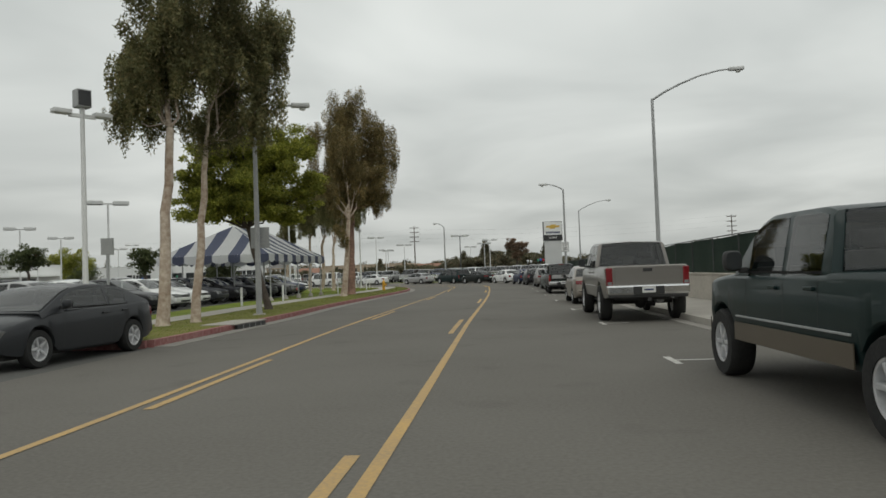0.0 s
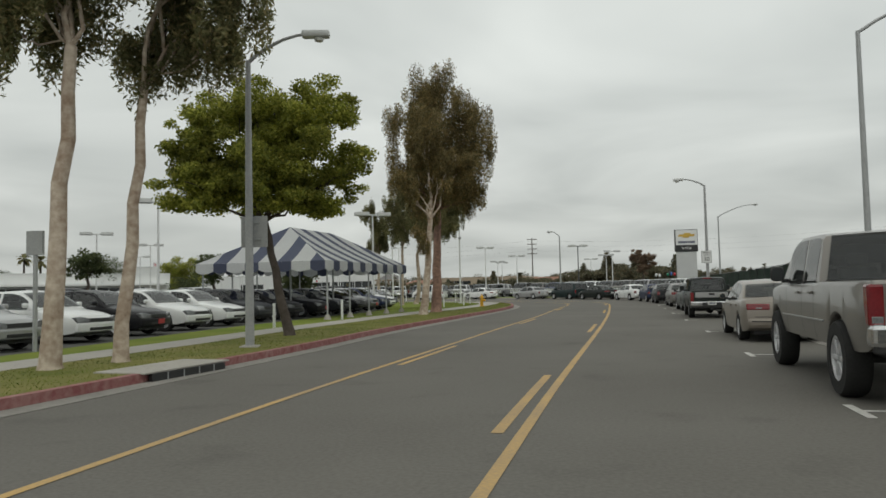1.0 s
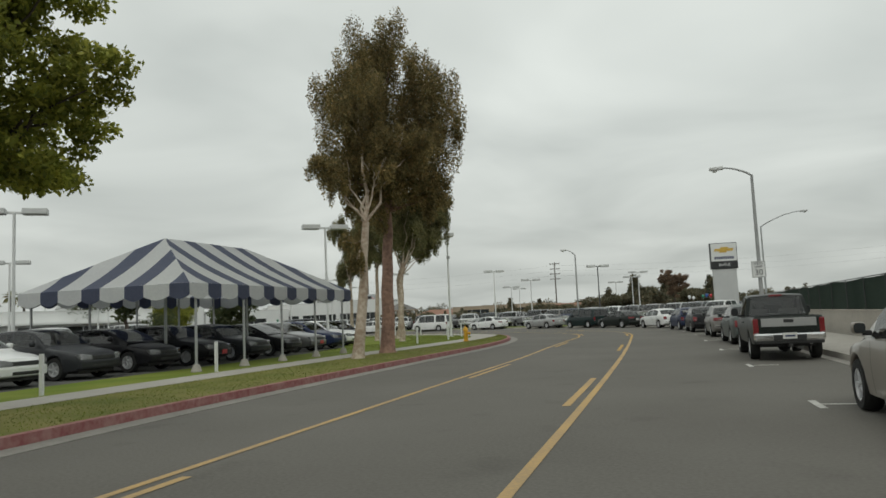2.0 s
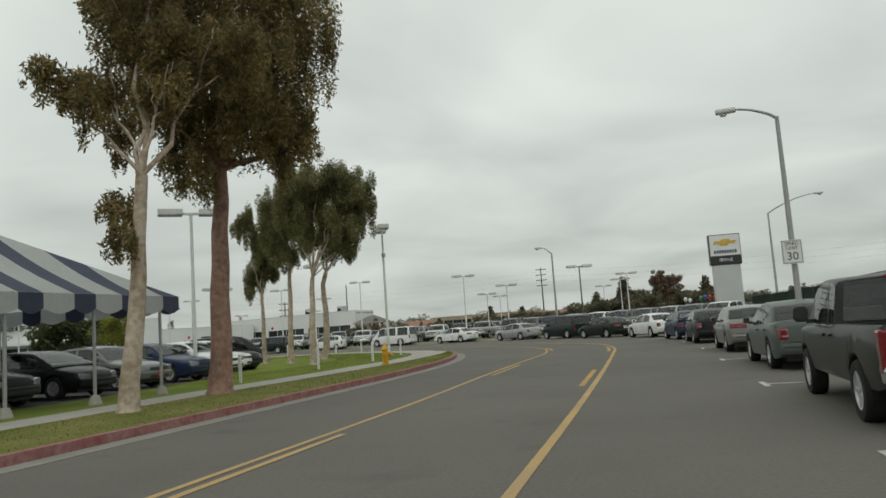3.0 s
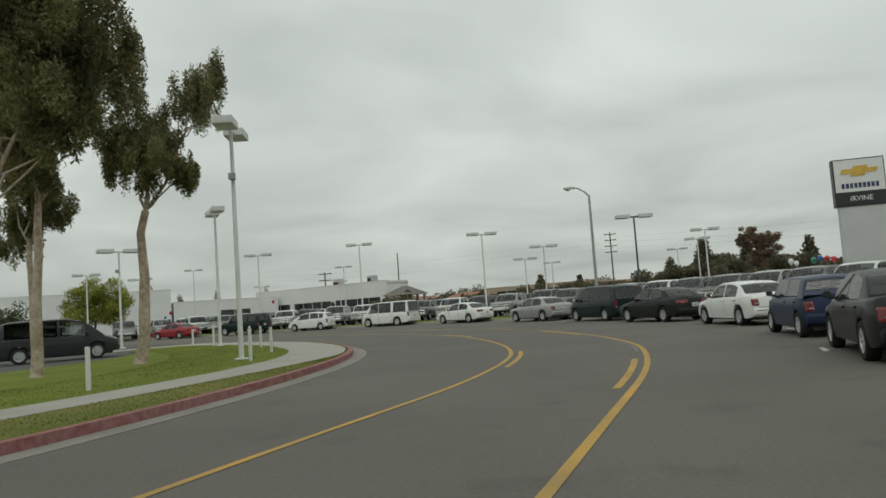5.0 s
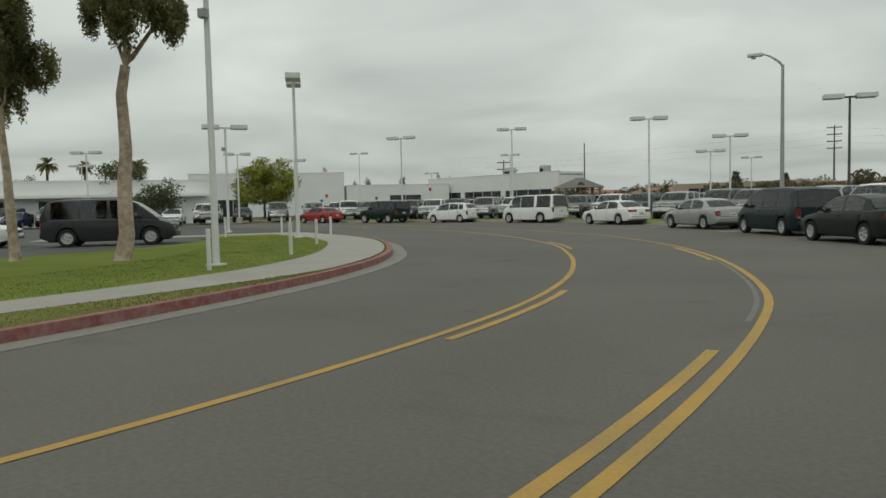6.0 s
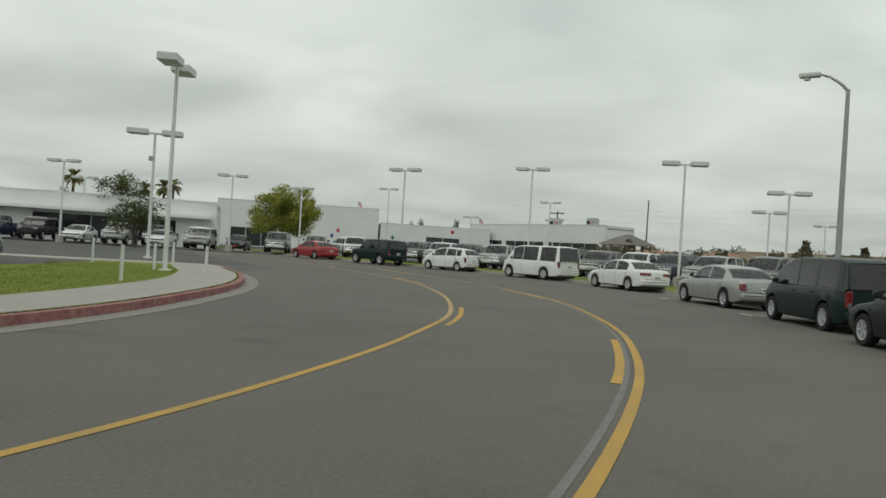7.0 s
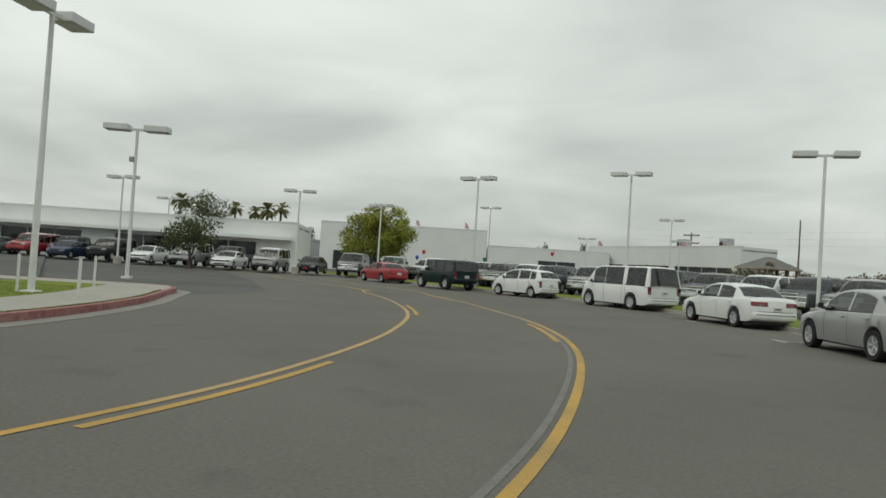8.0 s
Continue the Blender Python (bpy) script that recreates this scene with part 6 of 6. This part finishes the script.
def woods(name, spots, mat, seed, label, leaf=0.75, per=330):
    rng = np.random.default_rng(seed)
    clumps = []
    for x, y, h, r, conifer in spots:
        if conifer:
            for k in range(10):
                u = k / 9
                for j in range(2):
                    clumps.append((np.array((x, y, h * (0.10 + 0.86 * u))), r * (1 - 0.72 * u), r * (1 - 0.72 * u), h * 0.09))
        else:
            for k in range(11):
                clumps.append((np.array((x + rng.normal() * r * 0.5, y + rng.normal() * r * 0.5, h * rng.uniform(0.2, 0.84))), r * 0.5, r * 0.5, h * 0.17))
    me = leaf_mesh(name, clumps, leaf, per * len(spots), mat, rng, 0.1, 0.55)
    ob = tagged(new(name, me), label, "trees", kind="stuff")
    bm = bmesh.new()
    for x, y, h, r, conifer in spots:
        tube(bm, [(x, y, 0), (x, y, h * 0.8)], [0.25, 0.08], 5)
    tagged(part(name + "_trunks", bm, BARKDARK), "dark trunks of the distant woods", "trees", kind="stuff")
    return ob


rng = np.random.default_rng(90)
spots = []
for k in range(95):
    u = k / 94
    bearing = radians(-66 + 80 * u + rng.normal() * 0.7)
    far = rng.uniform(150, 195) if bearing > radians(-34) else rng.uniform(205, 300)
    x, y = -8 + far * math.sin(bearing), 70 + far * math.cos(bearing)
    scale = far / 170
    conifer = rng.random() < 0.2
    h = (rng.uniform(5.5, 8.5) if conifer else rng.uniform(3.8, 6.6)) * scale
    spots.append((x, y, h, (h * 0.28 if conifer else h * 0.55), conifer))
woods("far_woods", spots, LEAF_FAR, 91, "line of hazy dark trees on the skyline", 0.45, 1100)
spots = []
for k in range(215):
    con = rng.random() < 0.11
    h = rng.uniform(5.0, 8.6) if con else rng.uniform(3.6, 6.4)
    x = -72 + 104 * (k / 214) ** 0.85 + rng.normal() * 0.9
    h *= float(np.interp(x, [-72, -40, -22, -8, 2, 10, 30], [0.46, 0.5, 0.62, 0.9, 0.8, 0.5, 0.42]))
    spots.append((x, 158 + rng.normal() * 9, h, h * 0.32 if con else rng.uniform(0.45, 0.62) * h, con))
woods("near_woods", spots, LEAF_FAR, 92, "belt of dark olive trees behind the truck lot", 0.40, 1050)
spots = [(8.9 + rng.normal() * 0.5, 4 + 3.6 * k, rng.uniform(1.9, 2.7), 1.2, False) for k in range(27)]
woods("hedge_bushes", spots, LEAF_DARK, 93, "dark bushes behind the screened fence", 0.22, 420)

# grass blades near the kerb, where the lawn comes close
def blades(name, line, lo, hi, count, mat, seed, label):
    rng = np.random.default_rng(seed)
    s = along(line)[-1]
    v = np.empty((count, 3, 3))
    for k in range(count):
        p, d = point_at(line, rng.random() * s)
        a, b = lo(p), hi(p)
        q = p + Vector((-d.y, d.x)) * (a + (b - a) * rng.random())
        ang, h = rng.random() * 6.28, 0.012 + 0.018 * rng.random()
        dx, dy = 0.012 * math.cos(ang), 0.012 * math.sin(ang)
        v[k] = ((q.x - dx, q.y - dy, 0.14), (q.x + dx, q.y + dy, 0.14), (q.x + rng.normal() * 0.02, q.y + rng.normal() * 0.02, 0.145 + h))
    me = quads(name, v.reshape(-1, 3), 3, mat)
    return tagged(new(name, me), label, "grass", kind="stuff")


LEAF_LAWN = leaves("lawn_blades", (0.145, 0.185, 0.036), (0.18, 0.215, 0.044), (0.22, 0.225, 0.056))
blades("verge_blades", KERB_L, lambda p: 0.2, walk_near, 26000, LEAF_LAWN, 95, "short yellowing grass blades of the verge")
blades("lawn_blades", KERB_L[45:], lambda p: walk_far(p) + 0.05, lambda p: walk_far(p) + 4.0, 30000, LEAF_LAWN, 96, "short mown grass blades of the lawn")

# ---- cars on the lots ----
PROTO = {}


def lot_car(kind, colour, x, y, turn, z=0.13, group="cars on the lot", where="on the car lot"):
    word = {"sedan": "saloon car", "coupe": "coupe", "hatch": "hatchback", "compact": "small hatchback", "minivan": "minivan", "van": "van", "suv": "sport wagon", "bigsuv": "large sport wagon", "truck": "crew pickup truck", "smalltruck": "small pickup truck"}[kind]
    cname = {"darkgrey": "charcoal", "greengrey": "green-grey", "darkolive": "dark green", "pewter": "pewter grey", "slate": "slate blue"}.get(colour, colour)
    key = (kind, colour, where)
    if key not in PROTO:
        car = make_car(kind, colour, f"{cname} {word} parked in a row {where}", "pickup truck" if "truck" in kind else "suv" if "suv" in kind else "car", lite=True, chrome=kind in ("truck", "bigsuv"), front_plate=REDPLATE if kind == "sedan" and colour in ("black", "grey") else None)
        tagged(car, group=group)
        car.matrix_basis = pose(x, y, z, 0, 0, turn)
        PROTO[key] = car
        return car
    car = copy_thing(PROTO[key], pose(x, y, z, 0, 0, turn))
    tagged(car, group=group)
    return car


# left lot: a slanted row with noses towards the street
row = [("sedan", "silver"), ("sedan", "white"), ("sedan", "black"), ("sedan", "white"), ("sedan", "white"), ("sedan", "darkgrey"), ("coupe", "black"), ("sedan", "black"),
       ("sedan", "darkgrey"), ("coupe", "black"), ("sedan", "grey"), ("sedan", "blue"), ("sedan", "white"), ("sedan", "white")]
for k, (kind, colour) in enumerate(row):
    y = 22.0 + 2.85 * k
    x = float(np.interp(y, [21, 35, 47, 55, 61], [-16.8, -18.6, -19.1, -20.1, -22.4]))
    lot_car(kind, colour, x, y + 1.0, 0 + (k * 37 % 5) * 0.8)
lot_car("coupe", "black", -21.5, 60.6, -14)
lot_car("minivan", "darkgrey", -30.1, 73.7, 54)
lot_car("sedan", "white", -34.2, 69.6, 54)
rng = np.random.default_rng(101)
cols = ["white", "silver", "grey", "black", "white", "darkgrey", "blue", "silver", "beige", "red"]
for k in range(9):
    lot_car("sedan" if k % 3 else "hatch", cols[k % 10], -27.5 - 0.35 * k, 22.5 + 2.9 * k, 158)
for k in range(11):
    lot_car(("sedan", "suv", "sedan", "minivan")[k % 4], cols[(k * 3) % 10], -40.0 + 0.4 * k, 34 + 3.0 * k, -25)
for k in range(12):
    lot_car(("bigsuv", "truck", "bigsuv", "sedan")[k % 4], cols[(k * 7) % 6], -58 - 2.2 * k, 112 - 2.7 * k, -38)
for k in range(10):
    lot_car("sedan" if k % 2 else "suv", cols[(k * 3 + 1) % 10], -64 - 2.2 * k, 100 - 2.6 * k, -38)

# right lot: new trucks with their noses to the bend
TRUCKS = "new trucks in rows"
s0, s1 = s_near(KERB_R, -4.2, 84.1), s_near(KERB_R, -62, 109)
kinds = [("truck", "white"), ("truck", "grey"), ("truck", "silver"), ("truck", "pewter"), ("truck", "grey"), ("truck", "white"), ("truck", "silver"), ("truck", "blue"),
         ("truck", "pewter"), ("bigsuv", "grey"), ("truck", "silver"), ("truck", "slate"), ("truck", "white"), ("truck", "grey"), ("bigsuv", "slate"), ("truck", "white"), ("bigsuv", "silver"), ("truck", "slate")]
s, k = s0, 0
while s < s1:
    p, d = point_at(KERB_R, s)
    nrm = Vector((-d.y, d.x))
    c = p - 7.2 * nrm
    kind, colour = kinds[k % len(kinds)]
    lot_car(kind, colour, c.x, c.y, math.degrees(math.atan2(nrm.y, nrm.x)) + 20, 0.10, TRUCKS, "facing the bend")
    s += 2.8
    k += 1
for j, off in enumerate((19.0, 25.5)):
    s, k = s0 + 6, j
    while s < s1 - 4:
        p, d = point_at(KERB_R, s)
        nrm = Vector((-d.y, d.x))
        c = p - off * nrm
        kind, colour = kinds[(k * 5 + 2) % len(kinds)]
        lot_car(kind, colour, c.x, c.y, math.degrees(math.atan2(nrm.y, nrm.x)) + (14 if j else 194), 0.10, TRUCKS, "facing the bend")
        s += 3.4
        k += 1
# trucks in a row beside the pylon
for k in range(7):
    lot_car("truck" if k % 3 else "bigsuv", ("silver", "white", "white", "silver", "blue")[k % 5], 0.6 - 2.0 * k * 0.28, 100.5 + 3.1 * k, 192, 0.10, TRUCKS, "beside the pylon sign")

# ---- buildings ----
def building(name, label, x0, y0, x1, y1, depth, h, mat, windows, canopy=0.0, base=0.0):
    """A flat-roofed building whose front runs from (x0, y0) to (x1, y1); its depth lies to the left of that line. windows: from, to, sill, head along the front."""
    a, b = Vector((x0, y0)), Vector((x1, y1))
    d = (b - a).normalized()
    ln = (b - a).length
    m = Matrix.Translation((x0, y0, 0)) @ Matrix.Rotation(math.atan2(d.y, d.x), 4, "Z")
    house = thing(name, label, "building", m)
    t = 0.3
    def piece(*at):
        part("wall", boxed(*at), mat, house)

    xs = sorted({0.0, ln} | {v for w in windows for v in w[:2]})
    for u0, u1 in zip(xs, xs[1:]):
        w = next((w for w in windows if w[0] <= u0 + 1e-6 and u1 <= w[1] + 1e-6), None)
        if w:
            if w[2] > 0.02:
                piece(u0, u1, 0, t, 0, w[2])
            piece(u0, u1, 0, t, w[3], h)
        else:
            piece(u0, u1, 0, t, 0, h)
    piece(0, t, t, depth, 0, h)
    piece(ln - t, ln, t, depth, 0, h)
    piece(t, ln - t, depth - t, depth, 0, h)
    part("roof", boxed(0, ln, t, depth, h - 0.5, h - 0.35), ROOFGREY, house)
    part("parapet", boxed(-0.05, ln + 0.05, -0.05, 0.35, h - 0.004, h + 0.10), mat, house)
    for w in windows:
        win = part("window", boxed(w[0], w[1], 0.14, 0.17, w[2], w[3]), WINDARK, house, "dark glass sheet in a front opening")
        n = max(1, round((w[1] - w[0]) / 2.4))
        for k in range(n + 1):
            u = w[0] + (w[1] - w[0]) * k / n
            part("mullion", boxed(max(w[0], u - 0.05), min(w[1], u + 0.05), 0.08, 0.14, w[2], w[3]), GREYWALL, win)
    if canopy:
        part("canopy", boxed(0.5, ln - 0.5, -canopy, -0.004, 2.9, 3.2), WHITEWALL, house)
    return house


show = building("showroom", "long white flat-roofed showroom with dark window band", -88.5, 160.2, -57.9, 153.5, 5.5, 5.9, WHITEWALL, [(1, 9, 0.5, 3.4), (10, 19, 0.5, 3.4), (20, 30, 0.5, 3.4)])
for x, w in ((17.8, 1.5), (25.6, 1.3)):
    unit = thing("roof_unit", "grey ventilation unit on the showroom roof", "ventilation unit", show.matrix_basis @ Matrix.Translation((x, 2.0, 5.55)), "roof units")
    part("casing", boxed(0, w, 0, 1.2, 0, 1.5, 0.04), GREYWALL, unit)
    part("louvre", boxed(0.1, w - 0.1, -0.03, 0.0, 0.3, 1.1, 0.01), BLACKPLASTIC, unit)
building("service_building", "tall blank white service building behind the trucks", -107, 124, -92.5, 143.6, 14, 7.0, WHITEWALL, [(2, 9, 0.2, 2.9)])
# shade inside the open bays is a dark glass sheet across the opening
building("service_bay", "white building with dark open service bays", -92.3, 143.9, -82.0, 158.0, 10, 4.9, WHITEWALL, [(7.2, 12.6, 0.05, 3.2)])
building("dealership", "long grey-white dealership with dark windows across the lot", -150, 90, -112, 119.5, 20, 4.6, GREYWALL, [(4, 20, 0.4, 2.8), (23, 34, 0.4, 2.8), (36, 46, 0.4, 2.8)], 1.6)
building("dealership", "long low white dealership behind the marquee", -102, 56, -73, 106, 12, 4.6, WHITEWALL, [(4, 18, 0.4, 2.6), (21, 38, 0.4, 2.6), (41, 54, 0.4, 2.6)], 1.2)
building("workshop", "low white workshop beyond the parked cars", -78, 18, -66, 52, 14, 3.9, WHITEWALL, [(4, 14, 0.1, 2.8), (18, 30, 0.1, 2.8)])


def gabled(x, y, turn, w, d, h, rise, wall_mat, roof_mat, label):
    hs = thing("house", label, "house", pose(x, y, 0, 0, 0, turn), "houses beyond the lot")
    part("wall", boxed(-w / 2, w / 2, -d / 2, d / 2, 0, h), wall_mat, hs)
    bm = bmesh.new()
    e = 0.6
    pts = [(-w / 2 - e, -d / 2 - e, h), (w / 2 + e, -d / 2 - e, h), (w / 2 + e, d / 2 + e, h), (-w / 2 - e, d / 2 + e, h), (-w / 2 + d * 0.35, 0, h + rise), (w / 2 - d * 0.35, 0, h + rise)]
    v = [bm.verts.new(p) for p in pts]
    for f in ((0, 1, 5, 4), (2, 3, 4, 5), (1, 2, 5), (3, 0, 4), (3, 2, 1, 0)):
        bm.faces.new([v[i] for i in f])
    part("roof", bm, roof_mat, hs)
    for k in range(3):
        u = -w / 2 + w * (k + 0.5) / 3
        part("window", boxed(u - 0.7, u + 0.7, -d / 2 - 0.03, -d / 2 + 0.02, 1.0, 2.3), WINDARK, hs)
    return hs


pav = thing("pavilion", "open pavilion with hipped shingle roof on tan posts", "pavilion", pose(-54.9, 154.2, 0, 0, 0, -12))
bm = bmesh.new()
v = [bm.verts.new(p) for p in ((-2.5, -2.5, 3.55), (2.5, -2.5, 3.55), (2.5, 2.5, 3.55), (-2.5, 2.5, 3.55), (-0.6, 0, 4.8), (0.6, 0, 4.8))]
for f in ((0, 1, 5, 4), (2, 3, 4, 5), (1, 2, 5), (3, 0, 4), (3, 2, 1, 0)):
    bm.faces.new([v[i] for i in f])
part("roof", bm, ROOFGREY, pav)
part("fascia", boxed(-2.5, 2.5, -2.5, 2.5, 3.38, 3.546, 0.02), TANWALL, pav)
for x in (-2.1, -0.7, 0.7, 2.1):
    for y in (-2.1, 2.1):
        part("post", boxed(x - 0.16, x + 0.16, y - 0.16, y + 0.16, 0.0, 3.38, 0.02), TANWALL, pav)
# added core box, stands in for the shade under the pavilion roof
part("kiosk", boxed(-1.2, 1.2, -0.9, 0.9, 0.0, 2.6, 0.03), GREYWALL, pav, "grey box standing in for the shade between the posts")
for x, y, turn, w in ((-62, 205, 20, 18), (-42, 210, 10, 20), (-84, 215, 25, 18), (-24, 200, 5, 24), (-104, 225, 30, 20)):
    gabled(x, y, turn, w, 12, 2.5, 1.5, TANWALL, ROOFTILE, "tan house with clay tile roof beyond the lot")
building("office_block", "long tan low building beyond the truck lot", -58, 196, -34, 192, 12, 4.2, TANWALL, [(3, 10, 2.2, 3.4), (13, 21, 2.2, 3.4)])

# ---- utility poles and wires ----
def utility_pole(x, y, h, turn, arms):
    pole = thing("utility_pole", "tall timber utility pole with crossarms and wires", "utility pole", pose(x, y, 0, 0, 0, turn), "utility poles")
    part("mast", tubed([(0, 0, 0), (0, 0, h)], [0.24, 0.14], 8), TIMBER, pole)
    for k in range(arms):
        z = h - 0.5 - 1.5 * k
        arm = part("crossarm", boxed(-1.5, 1.5, -0.08, 0.08, z - 0.1, z + 0.1), TIMBER, pole)
        for u in (-1.3, -0.6, 0.6, 1.3):
            part("insulator", boxed(u - 0.06, u + 0.06, -0.06, 0.06, z + 0.1, z + 0.3, 0.02), METAL, arm)
    return pole


utility_pole(-39.6, 239.7, 16.9, 10, 4)
utility_pole(-100.5, 239.2, 17.3, 70, 0)
utility_pole(-97, 196, 11.0, 20, 3)
utility_pole(60, 236, 16.0, 10, 4)
wires = tagged(new("power_lines"), "thin dark power lines between the poles", "cable", kind="stuff")
for z in (15.9, 14.4, 12.9):
    for a, b in (((-39.6, 239.7), (60, 236)), ((-39.6, 239.7), (-150, 240))):
        pts = [(a[0] + (b[0] - a[0]) * u, a[1] + (b[1] - a[1]) * u, z - 6 * u * (1 - u)) for u in np.linspace(0, 1, 9)]
        part("wire", tubed(pts, 0.009, 4), POLEDARK, wires)

# ---- balloons and flags over the lots ----
BALLOON = {n: material(n + "_balloon_rubber", c, tuple(0.85 * v for v in c), 0.25, coat=0.4) for n, c in (("red", (0.55, 0.02, 0.03)), ("blue", (0.03, 0.12, 0.40)), ("white", (0.72, 0.73, 0.72)), ("green", (0.02, 0.22, 0.12)))}
for x, y, z, c in ((-57.0, 123.8, 3.0, "red"), (-64.0, 114.5, 2.45, "red"), (-60.9, 119.1, 2.1, "green"), (-64.3, 114.0, 1.9, "blue"), (-1.2, 103.5, 2.35, "white"), (0.6, 106.3, 2.5, "blue"),
                   (1.0, 106.2, 2.45, "red"), (0.2, 106.0, 2.4, "green"), (-0.8, 108.0, 2.3, "white"), (1.5, 107.5, 2.4, "red")):
    b = thing("balloon", f"{c} balloon tied over a parked truck", "balloon", pose(x, y, z + 0.16), "balloons over the lot")
    part("skin", lathe([(0.01, -0.20), (0.07, -0.15), (0.15, -0.02), (0.17, 0.08), (0.13, 0.18), (0.06, 0.23), (0.01, 0.24)], 14), BALLOON[c], b, smooth=60)
    part("string", tubed([(0, 0, -0.19), (0.03, 0.02, -z - 0.06)], 0.004, 4), POLEWHITE, b)
for x, y, z in ((-68.4, 156.4, 5.6), (-87.0, 160.8, 5.8), (-61.5, 155.2, 5.4), (-99.0, 135.4, 6.9), (-94.8, 141.2, 6.9)):
    fl = thing("flag", "red and white flag hanging from a short roof pole", "flag", pose(x, y, 0, 0, 0, 30), "roof flags")
    part("staff", tubed([(0, 0, z - 1.2), (0, 0, z + 1.2)], 0.03, 6), METAL, fl)
    for k in range(5):
        bm = bmesh.new()
        rows = []
        for i in range(6):
            u = i / 5
            x = 0.03 + 0.62 * u
            y = 0.07 * math.sin(4.5 * u + z)
            top = z + 1.15 - 0.16 * k - 0.55 * u * u
            rows.append((bm.verts.new((x, y, top)), bm.verts.new((x, y, top - 0.158))))
        for p, q in zip(rows, rows[1:]):
            bm.faces.new((p[0], q[0], q[1], p[1]))
        part("stripe", bm, FLAGRED if k % 2 else TENTWHITE, fl)

# back of a small lot sign on the left, grey on a post
for x, y, h in ((-14.0, 22.7, 2.75),):
    sg = thing("lot_sign", "plain grey sign board on a post beside the lot", "sign", pose(x, y, 0.13, 0, 0, 10), "lot signs")
    part("post", tubed([(0, 0, 0), (0, 0, h)], 0.05, 8), METAL, sg)
    part("board", boxed(-0.2, 0.2, -0.05, 0.03, h - 0.55, h, 0.01), POLEGREY, sg)
back = thing("sign_back", "grey back of a road sign strapped to the street lamp", "road sign", pose(-9.42, 24.4, 2.42, 0, 0, 8))
part("plate", boxed(-0.32, 0.32, -0.01, 0.01, 0, 0.72, 0.006), POLEGREY, back)
for z in (0.16, 0.54):
    part("strap", boxed(-0.14, 0.14, -0.035, -0.01, z, z + 0.04, 0.004), METAL, back)
